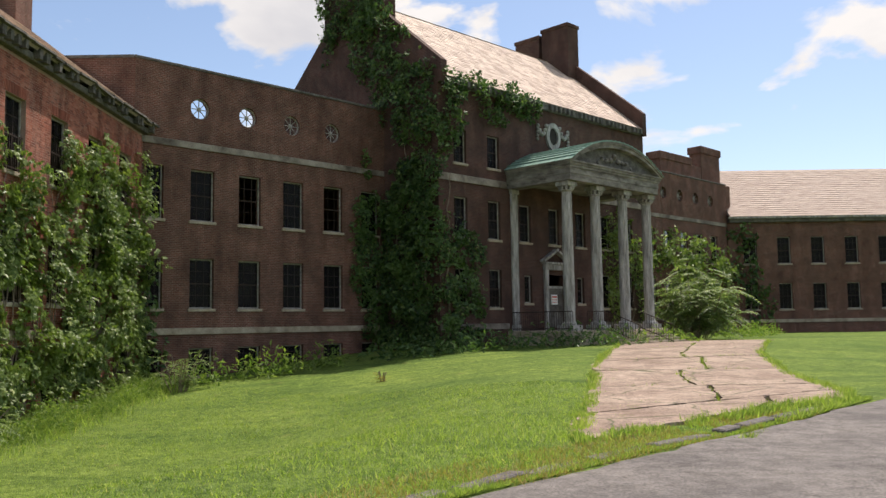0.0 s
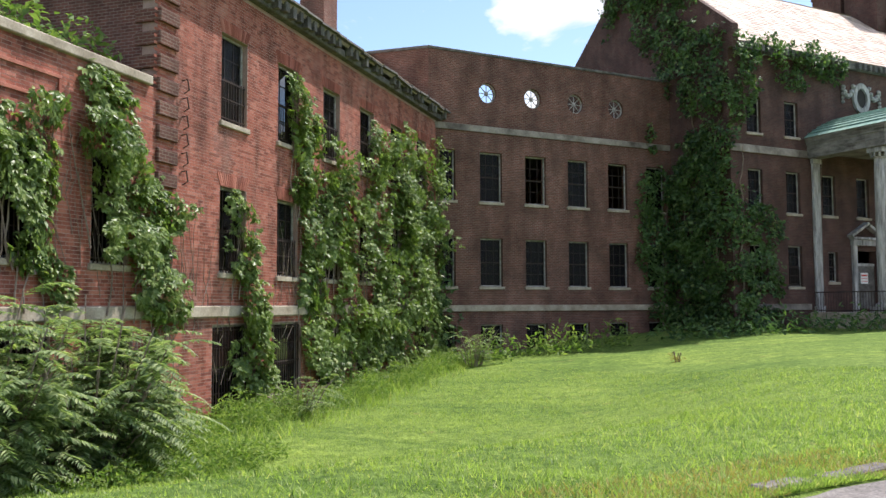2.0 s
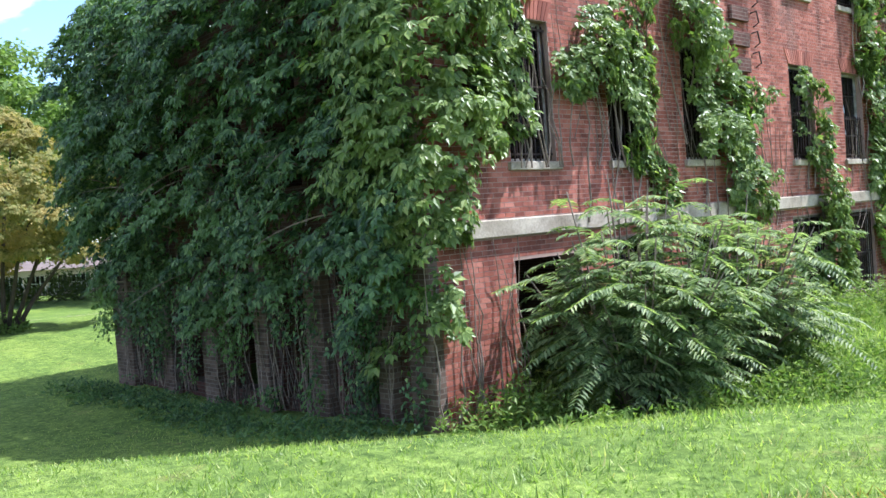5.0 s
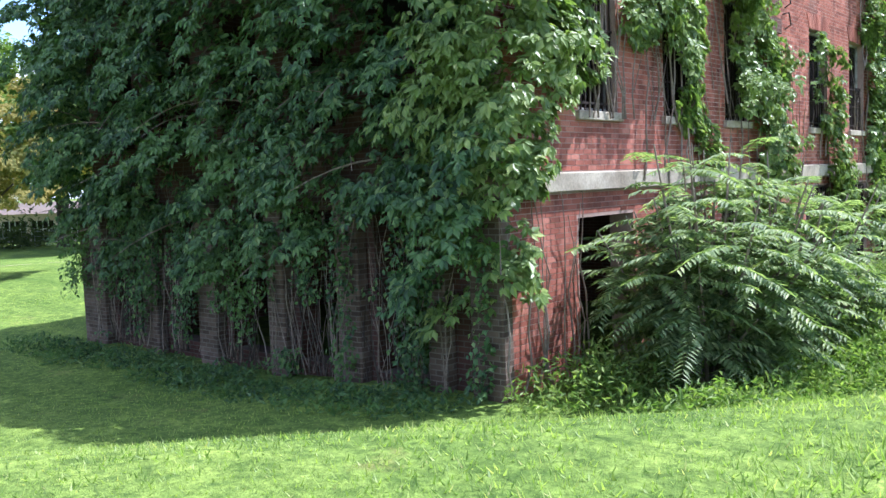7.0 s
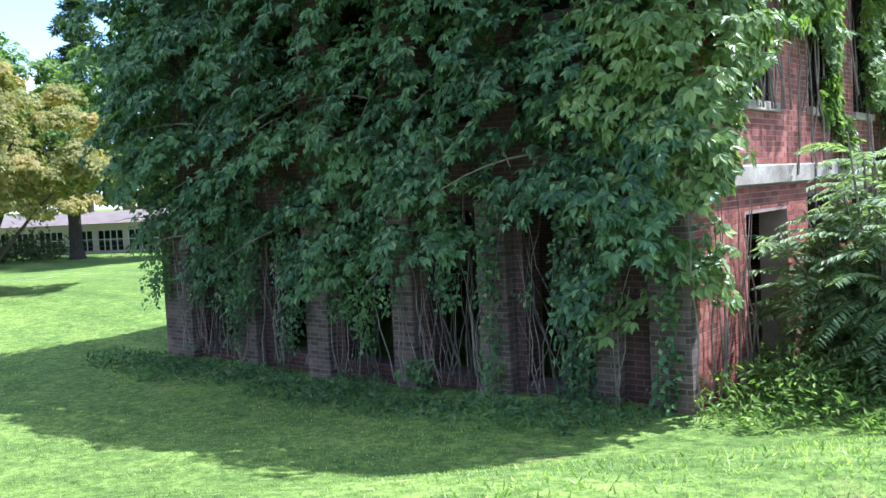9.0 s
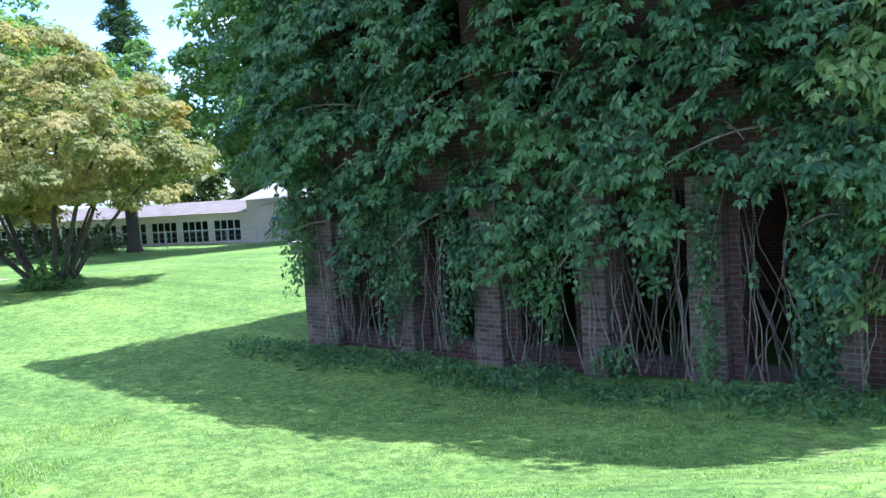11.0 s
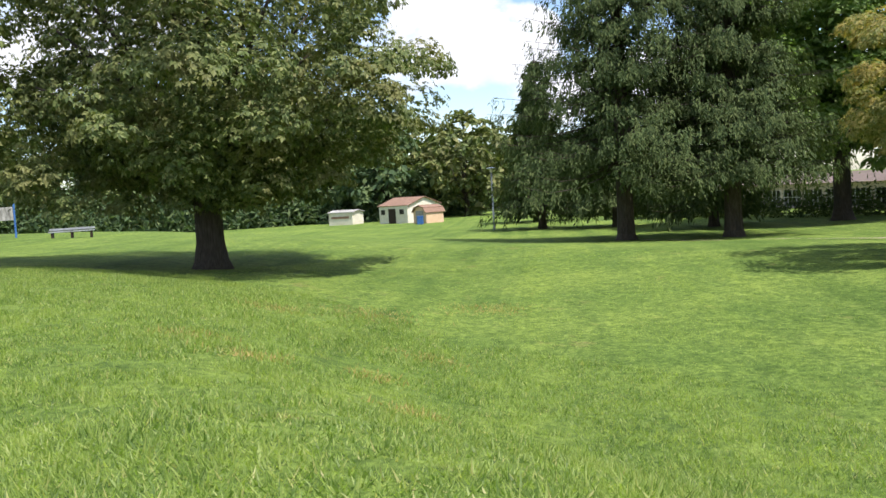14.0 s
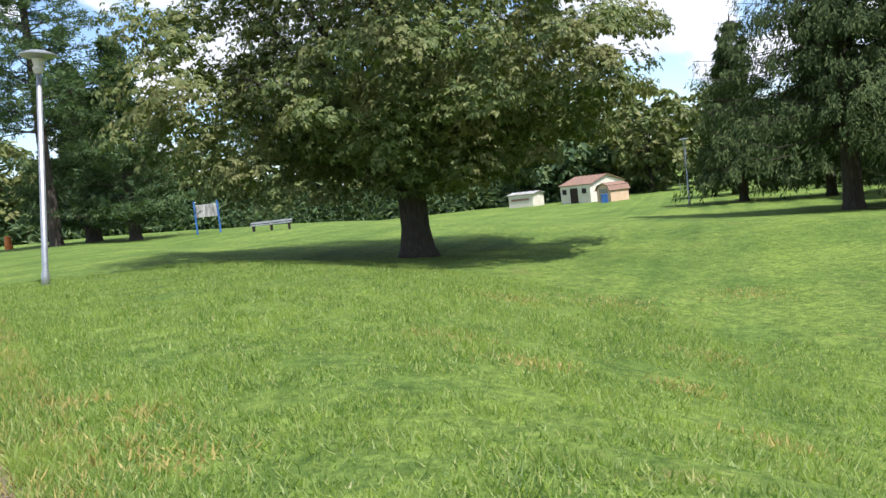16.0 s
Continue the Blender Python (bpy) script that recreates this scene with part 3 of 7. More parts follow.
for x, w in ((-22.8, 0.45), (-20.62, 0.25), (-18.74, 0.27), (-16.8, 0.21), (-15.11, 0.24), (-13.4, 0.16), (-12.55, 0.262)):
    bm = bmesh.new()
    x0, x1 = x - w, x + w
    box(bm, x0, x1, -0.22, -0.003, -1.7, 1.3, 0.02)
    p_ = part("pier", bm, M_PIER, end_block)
    p_.matrix_basis = B_WING.inverted() @ B_END
west_wall = part("west_wall", boxed(-0.4, 0, 0, 28.4, -1.8, 6.3), M_BRICK_FAR, end_block)
west_wall.matrix_basis = B_WING.inverted() @ pose(-22.5, 7.103, 0)

ARCH_BRICKS = {}


def flat_arch(parent, x, z, w):
    """A splayed flat arch of upright bricks over an opening, standing a little proud of the wall."""
    n = max(7, int(w / 0.085) | 1)
    if w not in ARCH_BRICKS:
        ARCH_BRICKS[w] = []
        for k in range(n):
            u0, u1 = k / n - 0.494, (k + 1) / n - 0.506
            bm = bmesh.new()
            v = [bm.verts.new((u * (w + g), y, h)) for y in (-0.014, -0.0005) for u, g, h in ((u0, 0.0, 0.012), (u1, 0.0, 0.012), (u1, 0.3, 0.32), (u0, 0.3, 0.32))]
            for f in ((0, 1, 2, 3), (0, 4, 5, 1), (1, 5, 6, 2), (2, 6, 7, 3), (3, 7, 4, 0)):
                bm.faces.new([v[i] for i in f])
            me = bpy.data.meshes.new("arch_brick")
            bmesh.ops.recalc_face_normals(bm, faces=bm.faces)
            bm.to_mesh(me)
            bm.free()
            me.materials.append(M_BRICK)
            ARCH_BRICKS[w].append(me)
    for me in ARCH_BRICKS[w]:
        part_data("arch_brick", me, parent, "", pose(x, 0, z))


for x, w in low_windows:
    flat_arch(end_block, x, LOW[0] + 2.21, w)

# ---- near wing: three-storey part ----
wing = thing("brick_wing", B_WING, "three-storey red brick wing with a broken cornice and ivy", "building")
wing_x = [18.55 + 2.83 * k for k in range(6)]
wing_open = [opening(x, z, 1.2, h) for x in wing_x for z, h in (LOW, MID)] + [opening(x, -1.2, 1.7, 2.3) for x in wing_x]
part("wall", wall_bm(W1, WE, -1.9, 9.55, wing_open, 0.45), M_MORTAR, wing, "red brick east wall")
for x in wing_x:
    add_window(wing, x, MID[0], 1.2, MID[1], 1)
    add_window(wing, x, LOW[0], 1.2, LOW[1], 1)
    flat_arch(wing, x, LOW[0] + LOW[1], 1.2)
    flat_arch(wing, x, MID[0] + MID[1], 1.2)
    add_window(wing, x, -1.2, 1.7, 2.3, 2)
bm = bmesh.new()
box(bm, 0, 11.0, -0.35, -0.003, -1.9, 9.55)
side = part("side_wall", bm, M_BRICK_FAR, wing)
side.matrix_basis = B_WING.inverted() @ pose(-12.75, W1 + 0.36, 0, 0, 0, 180)
bm = bmesh.new()
box(bm, W1, WE, -0.09, -0.002, 1.3, 1.56, 0.015)
part("band", bm, M_STONE, wing, "pale stone band")
for k in range(14):
    z = 2.1 + k * 0.52
    bm = bmesh.new()
    box(bm, W1 - 0.06, W1 + 0.62, -0.085, -0.012, z, z + 0.3, 0.01)
    box(bm, W1 - 0.075, W1 - 0.003, -0.075, 0.6, z, z + 0.3, 0.01)
    part("quoin", bm, M_BRICK_FAR, wing)
rng = random.Random(4)
bm = bmesh.new()
box(bm, W1 - 0.1, WE - 0.1, -0.22, 0.4, 9.553, 9.78, 0.02)
part("cornice", bm, M_TRIM, wing, "grey broken cornice")
for k in range(46):
    x = W1 + 0.2 + k * 0.43
    if rng.random() < 0.3:
        continue
    bm = bmesh.new()
    dz = rng.uniform(-0.05, 0.05)
    box(bm, x, x + rng.uniform(0.16, 0.24), -0.42, -0.2, 9.62 + dz, 9.92, 0.01)
    part("bracket", bm, M_TRIM, wing)
x = W1 - 0.1
while x < WE:
    bm = bmesh.new()
    l = rng.uniform(0.5, 1.6)
    m_ = pose(x, -0.3, 9.95, rng.uniform(-12, 6), rng.uniform(-3, 3), 0)
    box(bm, 0, l, -0.22, 0.3, -0.04, 0.03, 0.0, m_)
    x += l + rng.choice((0, 0, 0.15))
    part("gutter_length", bm, M_TRIM, wing, "collapsed lead gutter")
def slope_roof(name, parent, x0, x1, ye, ze, yr, zr, course=0.32, width=0.55, seed=1, m=None, broken=0.0, slate=None):
    """A roof plane of overlapping slates, from the eave (ye, ze) to the ridge (yr, zr)."""
    rs = np.random.RandomState(seed)
    length = math.hypot(yr - ye, zr - ze)
    dy, dz = (yr - ye) / length, (zr - ze) / length
    ny, nz = -dz, dy
    if nz < 0:
        ny, nz = -ny, -nz
    rows, vs, fs = int(length / course), [], []
    for r in range(rows):
        off = (r % 2) * width / 2
        for c in range(int((x1 - x0) / width) + 1):
            a, b = max(x0, x0 + c * width - off), min(x1, x0 + (c + 1) * width - off)
            if b - a < 0.05 or rs.rand() < broken:
                continue
            s0, s1 = r * course - rs.uniform(0, 0.03), (r + 1.3) * course
            l0, l1 = 0.022 + rs.uniform(0, 0.01), 0.006
            i = len(vs)
            a += 0.006
            for x in (a, b):
                for s, l in ((s0, l0), (s1, l1), (s0, l0 - 0.02)):
                    vs.append((x, ye + dy * s + ny * l, ze + dz * s + nz * l))
            fs += [(i, i + 3, i + 4, i + 1), (i, i + 2, i + 5, i + 3)]
    slates = part_data("slate_covering", mesh_np("slate_covering", vs, fs, slate or M_SLATE_TILE), parent, "", m)
    tagged(slates, kind="stuff")
    bm = bmesh.new()
    q = [bm.verts.new(p) for x in (x0, x1) for p in ((x, ye - ny * 0.01, ze - nz * 0.01), (x, yr - ny * 0.01, zr - nz * 0.01), (x, yr - ny * 0.2, zr - nz * 0.2), (x, ye - ny * 0.2, ze - nz * 0.2))]
    for f in ((0, 1, 2, 3), (7, 6, 5, 4), (0, 4, 5, 1), (3, 2, 6, 7), (1, 5, 6, 2), (0, 3, 7, 4)):
        bm.faces.new([q[k] for k in f])
    deck = part("roof", bm, slate or M_SLATE, parent)
    if m is not None:
        deck.matrix_basis = m


def slate_material():
    m, nt, p = base_material("slate_tile", 0.75, spec=0.35)
    geo = nt.nodes.new("ShaderNodeNewGeometry")
    col = ramp_node(nt, geo.outputs["Random Per Island"], [(0.0, (0.4, 0.3, 0.25)), (0.5, (0.56, 0.44, 0.37)), (1.0, (0.68, 0.55, 0.47))])
    n = noise_node(nt, 0.8, 6, 0.7)
    col = mix_node(nt, 1.0, col, ramp_node(nt, n, [(0.3, (0.75, 0.74, 0.72)), (0.7, (1.1, 1.1, 1.1))]), "MULTIPLY")
    nt.links.new(col, p.inputs["Base Color"])
    return m


M_SLATE_TILE = slate_material()
slope_roof("roof", wing, W1 - 0.2, WE + 0.5, -0.45, 10.0, 5.6, 14.6, seed=3, broken=0.01)
slope_roof("roof", wing, W1 - 0.2, WE + 0.5, 11.7, 10.0, 5.6, 14.6, 0.6, 1.2, seed=4)
gable = bmesh.new()
gv = [gable.verts.new((x, y, z)) for x in (0, 0.35) for y, z in ((0.0, 9.55), (11.0, 9.55), (5.6, 14.4))]
for f in ((0, 1, 2), (5, 4, 3), (0, 3, 4, 1), (1, 4, 5, 2), (2, 5, 3, 0)):
    gable.faces.new([gv[k] for k in f])
part("gable", gable, M_BRICK_FAR, wing).matrix_basis = pose(W1 + 0.01, 0, 0)
bm = bmesh.new()
box(bm, 33.8, 35.2, 5.0, 6.2, 12.5, 16.6, 0.02)
box(bm, 33.7, 35.3, 4.9, 6.3, 16.6, 16.8, 0.02)
part("chimney", bm, M_BRICK_FAR, wing, "dark brick chimney")
bm = bmesh.new()
box(bm, W1 + 0.5, WE, 10.6, 11.0, -1.9, 9.55)
part("back_wall", bm, M_BRICK_FAR, wing)
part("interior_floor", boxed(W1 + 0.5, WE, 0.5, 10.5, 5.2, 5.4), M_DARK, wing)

# ---- connector ----
con = thing("connector_building", B_MAIN, "dark red brick connecting range with round attic windows", "building")
con_x = [-1.6, 0.58, 2.94, 5.3, 7.65, 10.0]
con_w = [0.75] + [1.14] * 5
con_open = [opening(x, z, w, h) for x, w in zip(con_x, con_w) for z, h in (LOW, MID)] + [opening(x, -0.5, w, 1.2) for x, w in zip(con_x, con_w)]
oculi = [(0.44 + 2.39 * k, 11.03, 0.46) for k in range(4)]
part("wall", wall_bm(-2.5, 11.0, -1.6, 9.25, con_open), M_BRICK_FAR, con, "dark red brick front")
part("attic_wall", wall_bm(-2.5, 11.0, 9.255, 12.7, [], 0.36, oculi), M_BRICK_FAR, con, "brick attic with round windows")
for x, w in zip(con_x, con_w):
    add_window(con, x, MID[0], w, MID[1], 0, ("pane",) if x in (2.94, 7.65) else ())
    add_window(con, x, LOW[0], w, LOW[1], 0)
    add_window(con, x, -0.5, w, 1.2, 1)
for x, z, r in oculi:
    bm = bmesh.new()
    for k in range(24):
        a0, a1 = 2 * math.pi * k / 24, 2 * math.pi * (k + 1) / 24
        for ra, rb in ((r - 0.05, r),):
            v = [bm.verts.new((rr * math.cos(a), yy, rr * math.sin(a))) for yy in (0.12, 0.18) for rr, a in ((ra, a0), (rb, a0), (rb, a1), (ra, a1))]
            for f in ((0, 1, 2, 3), (7, 6, 5, 4), (0, 3, 7, 4), (1, 5, 6, 2)):
                bm.faces.new([v[i] for i in f])
    for k in range(4):
        box(bm, -r + 0.02, r - 0.02, 0.135, 0.165, -0.016, 0.016, 0.0, pose(0, 0, 0, 0, 45 * k, 0))
    lathe_r = 0.1
    box(bm, -lathe_r, lathe_r, 0.125, 0.175, -lathe_r, lathe_r, 0.03)
    part("round_window", bm, M_SASH, con, "round window with eight spokes").matrix_basis = pose(x, 0, z)
bm = bmesh.new()
box(bm, -2.55, 10.95, -0.07, -0.002, 9.22, 9.5, 0.01)
part("band", bm, M_STONE_DARK, con, "stained stone string course")
bm = bmesh.new()
box(bm, -2.4, 10.95, -0.09, -0.002, 1.28, 1.55, 0.012)
part("water_table", bm, M_STONE, con, "pale stone water table")
bm = bmesh.new()
box(bm, -2.55, 11.0, -0.05, 0.42, 12.703, 12.82, 0.015)
part("coping", bm, M_TRIM, con)
bm = bmesh.new()
box(bm, -2.5, 11.0, 0.5, 9.0, 9.0, 9.25)
part("roof", bm, M_ASPHALT, con)
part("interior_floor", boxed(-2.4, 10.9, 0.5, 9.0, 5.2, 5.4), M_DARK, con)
part("back_wall", boxed(-2.4, 30, 9.0, 9.35, -1.6, 9.25), M_BRICK_FAR, con)
ret = part("return_wall", boxed(-6.0, 0.0, 0.0, 0.4, 8.0, 12.7), M_BRICK_FAR, con)
ret.matrix_basis = B_MAIN.inverted() @ pose(-12.56, 34.34, 0)
part("coping", boxed(-6.0, -0.05, -0.05, 0.45, 12.703, 12.82), M_TRIM, con).matrix_basis = ret.matrix_basis

# ---- central block ----
main = thing("central_block", B_MAIN, "tall brick central block with a steep slate roof and ivy", "building")
MF = -3.98                                        # its front stands before the connector
main_x = [12.55 + 2.5 * k for k in range(7)]
m_open, m_win = [], []
for k, x in enumerate(main_x):
    m_win.append((x, 9.6, 0.92, 1.7, 0))
    m_win.append((x, 5.88, 0.95, 2.0, 0))
    if k in (0, 1, 5, 6):
        m_win.append((x, 2.37, 0.95, 1.95, 1))
    elif k != 3:
        m_win.append((x + (0.15 if k == 2 else -0.1), 2.62, 0.65, 1.48, 0))
m_win = [(x - 0.0, z, w, h, g) for x, z, w, h, g in m_win if not (z > 9 and 16 < x < 24.3)]
m_open = [opening(x, z, w, h) for x, z, w, h, g in m_win] + [(19.3, 20.9, 1.3, 4.2)]
front = part("wall", wall_bm(11.0, 29.6, -1.0, 13.4, m_open), M_BRICK_SOOT_SHADE, main, "dark red brick front")
front.matrix_basis = pose(0, MF, 0)
for x, z, w, h, g in m_win:
    add_window(main, x, z, w, h, g, (), MF)
for z0, z1, nm in ((8.62, 8.98, "band"), (1.26, 1.55, "water_table")):
    for a, b in ((10.95, 16.0), (24.2, 29.65)):
        part(nm, boxed(a, b, MF - 0.09, MF - 0.002, z0, z1, 0.012), M_STONE_DARK, main, "stained stone band")
MR, MRZ, MB = 2.6, 19.6, 9.2                      # ridge and back eave


def gable_wall(x0, x1, up):
    bm = bmesh.new()
    prof = [(MF + 0.42, -1.0), (MF + 0.42, 13.4), (MF - 0.3, 13.4), (MF - 0.3, 14.3 + up), (MR - 0.5, MRZ + up), (MR + 0.5, MRZ + up), (MB, 14.3 + up), (MB, -1.0)]
    a, b = [bm.verts.new((x0, y, z)) for y, z in prof], [bm.verts.new((x1, y, z)) for y, z in prof]
    bm.faces.new(a)
    bm.faces.new(b[::-1])
    for k in range(len(prof)):
        k2 = (k + 1) % len(prof)
        bm.faces.new((a[k], a[k2], b[k2], b[k]))
    return bm


part("gable", gable_wall(11.003, 11.4, 0.25), M_BRICK_SOOT_SHADE, main, "brick gable with raised parapet")
part("gable", gable_wall(29.2, 29.6, 0.55), M_BRICK_SOOT_SHADE, main, "brick gable with raised parapet")
part("cornice", boxed(11.42, 29.18, MF - 0.2, MF + 0.3, 13.403, 13.72, 0.03), M_TRIM, main, "grey wooden cornice")
for k in range(44):
    if k % 7 in (5,):
        continue
    x = 11.6 + k * 0.4
    part("bracket", boxed(x, x + 0.2, MF - 0.4, MF - 0.2, 13.42, 13.74, 0.01), M_TRIM, main)
slope_roof("roof", main, 11.41, 29.19, MF - 0.22, 13.82, MR, MRZ, 0.3, 0.42, seed=7)
slope_roof("roof", main, 11.41, 29.19, MB + 0.4, 13.95, MR, MRZ, 0.8, 1.6, seed=8)
part("back_wall", boxed(11.42, 29.18, MB - 0.4, MB, -1.0, 13.9), M_BRICK_SOOT_SHADE, main)
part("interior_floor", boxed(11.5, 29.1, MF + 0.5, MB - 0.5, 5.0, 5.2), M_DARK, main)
bm = bmesh.new()
box(bm, 11.0, 12.0, 0.1, 5.1, 17.0, 23.5, 0.03)
part("chimney", bm, M_BRICK_SOOT_SHADE, main, "massive ivy-clad chimney").matrix_basis = pose(-0.01, 0, 0)
bm = bmesh.new()
for y0, y1, zt in ((0.85, 3.1, 22.0), (3.35, 5.5, 21.7)):
    box(bm, 28.4, 29.62, y0, y1, 17.0, zt - 0.25, 0.02)
    box(bm, 28.34, 29.68, y0 - 0.06, y1 + 0.06, zt - 0.25, zt, 0.02)
part("chimney", bm, M_BRICK_SOOT_SHADE, main, "dark brick chimney pair")

# oval window and its carved swags on the front
bm = bmesh.new()
for k in range(28):
    a0, a1 = 2 * math.pi * k / 28, 2 * math.pi * (k + 1) / 28
    v = [bm.verts.new((r * 0.8 * math.cos(a), yy, r * math.sin(a))) for yy in (-0.13, -0.003) for r, a in ((0.5, a0), (0.78, a0), (0.78, a1), (0.5, a1))]
    for f in ((0, 1, 2, 3), (0, 3, 7, 4), (1, 5, 6, 2)):
        bm.faces.new([v[i] for i in f])
for sgn in (-1, 1):
    for k in range(7):
        a = k / 6
        x, z = sgn * (0.6 + 0.75 * a), 0.55 - 0.5 * math.sin(a * math.pi) - 0.1 * a
        bmesh.ops.create_icosphere(bm, subdivisions=1, radius=0.13, matrix=pose(x, -0.08, z))
    for k in range(4):
        bmesh.ops.create_icosphere(bm, subdivisions=1, radius=0.1, matrix=pose(sgn * 1.4, -0.07, 0.3 - 0.2 * k))
part("oval_window", bm, M_PAINT, main, "oval window in a carved white surround").matrix_basis = pose(20.1, MF, 12.0)
part("oval_pane", boxed(-0.4, 0.4, -0.03, -0.004, -0.5, 0.5, 0.01), M_DARK, main).matrix_basis = pose(20.1, MF, 12.0)

# ---- portico ----
portico = thing("portico", B_MAIN, "weathered white portico with four columns and a copper barrel roof", "portico")
PX0, PX1, PF = 16.1, 24.3, -8.1                   # sides and front
PBASE, PCOL, PENT = 1.15, 8.62, 9.6


def column_mesh(name, square=False):
    bm = bmesh.new()
    if square:
        box(bm, -0.24, 0.24, -0.14, 0.0, PBASE, PCOL - 0.25, 0.015)
        box(bm, -0.3, 0.3, -0.2, 0.0, PCOL - 0.25, PCOL - 0.003, 0.02)
        box(bm, -0.3, 0.3, -0.2, 0.0, PBASE, PBASE + 0.3, 0.02)
    else:
        box(bm, -0.46, 0.46, -0.46, 0.46, PBASE, PBASE + 0.26, 0.015)
        prof = [(0.4, 0.26), (0.42, 0.32), (0.37, 0.4), (0.3, 0.43), (0.28, 0.5), (0.282, 2.4), (0.272, 4.2), (0.26, 5.8), (0.245, 6.95), (0.31, 7.0), (0.29, 7.05)]
        lathe(bm, [(r, PBASE + z) for r, z in prof], 40, (0, 0), 0.045)
        for k in range(10):
            a = 2 * math.pi * k / 10
            box(bm, -0.05, 0.05, -0.07, 0.03, 0, 0.2, 0.02, pose(0.32 * math.cos(a), 0.32 * math.sin(a), PBASE + 7.03, 14, 0, math.degrees(a) + 90))
        box(bm, -0.4, 0.4, -0.4, 0.4, PBASE + 7.22, PCOL - 0.003, 0.03)
    me = bpy.data.meshes.new(name)
    bmesh.ops.recalc_face_normals(bm, faces=bm.faces)
    bm.to_mesh(me)
    bm.free()
    me.materials.append(M_PAINT)
    return me


col_me = column_mesh("column")
for x in (16.6, 19.05, 21.6, 24.0):
    part_data("column", col_me, portico, "fluted column with peeling white paint", pose(x, PF + 0.62, 0))
pil_me = column_mesh("pilaster", True)
for x in (16.55, 23.9):
    part_data("pilaster", pil_me, portico, "", pose(x, MF - 0.003, 0))
bm = bmesh.new()
for z0, z1, o in ((PCOL, 8.95, 0.0), (8.95, 9.25, 0.03), (9.25, 9.38, 0.08), (9.38, 9.5, 0.14), (9.5, PENT, 0.2)):
    y_in = PF + 0.95
    box(bm, PX0 - o, PX1 + o, PF - o, y_in, z0, z1, 0.01)
    for a, b in ((PX0 - o, PX0 + 0.8), (PX1 - 0.8, PX1 + o)):
        box(bm, a, b, y_in, MF - 0.004, z0, z1)
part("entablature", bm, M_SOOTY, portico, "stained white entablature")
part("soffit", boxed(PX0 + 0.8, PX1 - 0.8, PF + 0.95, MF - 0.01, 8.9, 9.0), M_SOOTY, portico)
part("platform", boxed(PX0 - 0.3, PX1 + 0.3, PF - 0.2, MF - 0.1, -0.3, PBASE - 0.003, 0.03), M_STONE, portico, "stone porch floor")


def arc_points(o, n=22):
    """The segmental pediment's curve, o above the springing line."""
    w, rise = (PX1 - PX0) / 2 + 0.2 + o, 1.35 + o
    rad = (w * w + rise * rise) / (2 * rise)
    half = math.asin(w / rad)
    return [((PX0 + PX1) / 2 + rad * math.sin(-half + 2 * half * k / n), PENT + rise - rad + rad * math.cos(-half + 2 * half * k / n)) for k in range(n + 1)]


def arc_band(bm, o0, o1, y0, y1):
    a, b = arc_points(o0), arc_points(o1)
    for k in range(len(a) - 1):
        v = [bm.verts.new((p[0], y, p[1])) for y in (y0, y1) for p in (a[k], a[k + 1], b[k + 1], b[k])]
        for f in ((0, 1, 2, 3), (7, 6, 5, 4), (0, 4, 5, 1), (3, 2, 6, 7)):
            bm.faces.new([v[i] for i in f])
    for p, q in ((a[0], b[0]), (a[-1], b[-1])):
        bm.faces.new([bm.verts.new(c) for c in ((p[0], y0, p[1]), (q[0], y0, q[1]), (q[0], y1, q[1]), (p[0], y1, p[1]))])


bm = bmesh.new()
arc_band(bm, -0.3, -0.1, PF - 0.2, PF + 0.4)
arc_band(bm, -0.1, 0.02, PF - 0.26, PF + 0.4)
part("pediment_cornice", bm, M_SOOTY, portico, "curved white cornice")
bm = bmesh.new()
pts = arc_points(-0.3)
vs = [bm.verts.new((x, PF + 0.1, z)) for x, z in pts if z > PENT]
bm.faces.new(vs)
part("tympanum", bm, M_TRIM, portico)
bm = bmesh.new()
for k in range(9):
    a = (k - 4) / 4
    bmesh.ops.create_icosphere(bm, subdivisions=1, radius=0.17 - 0.05 * abs(a), matrix=pose(20.1 + 1.5 * a, PF + 0.05, PENT + 0.55 - 0.3 * abs(a) + 0.1 * math.cos(9 * a)))
part("tympanum_ornament", bm, M_SOOTY, portico)
bm = bmesh.new()
arc_band(bm, 0.024, 0.06, PF - 0.3, MF - 0.01)
bmesh.ops.remove_doubles(bm, verts=bm.verts, dist=0.001)
part("roof", bm, M_COPPER, portico, "green copper barrel roof")
ap = arc_points(0.06, 24)
for k in range(1, 24):
    p, q = ap[k], ap[k + 1] if k < 24 else ap[k]
    ang = math.degrees(math.atan2(ap[min(k + 1, 24)][1] - ap[k - 1][1], ap[min(k + 1, 24)][0] - ap[k - 1][0]))
    bm = boxed(-0.02, 0.02, PF - 0.3, MF - 0.02, -0.005, 0.05, 0, m=pose(p[0], 0, p[1], 0, -ang, 0))
    part("seam", bm, M_COPPER, portico)

door = part("door_surround", bmesh.new(), M_PAINT, portico, "white door surround with small pediment")
bm = bmesh.new()
for x0, x1, z0, z1, d in ((19.0, 19.3, 1.16, 4.45, 0.16), (20.9, 21.2, 1.16, 4.45, 0.16), (18.95, 21.25, 4.45, 4.75, 0.22), (18.85, 21.35, 4.75, 4.87, 0.34)):
    box(bm, x0, x1, MF - d, MF - 0.004, z0, z1, 0.012)
for sg in (-1, 1):
    box(bm, -0.05, 1.42, -0.34, -0.004, 0, 0.13, 0.01, pose(20.1 + sg * 1.28, MF, 4.87, 0, -28 if sg < 0 else -152, 0))
bm.to_mesh(door.data)
bm.free()
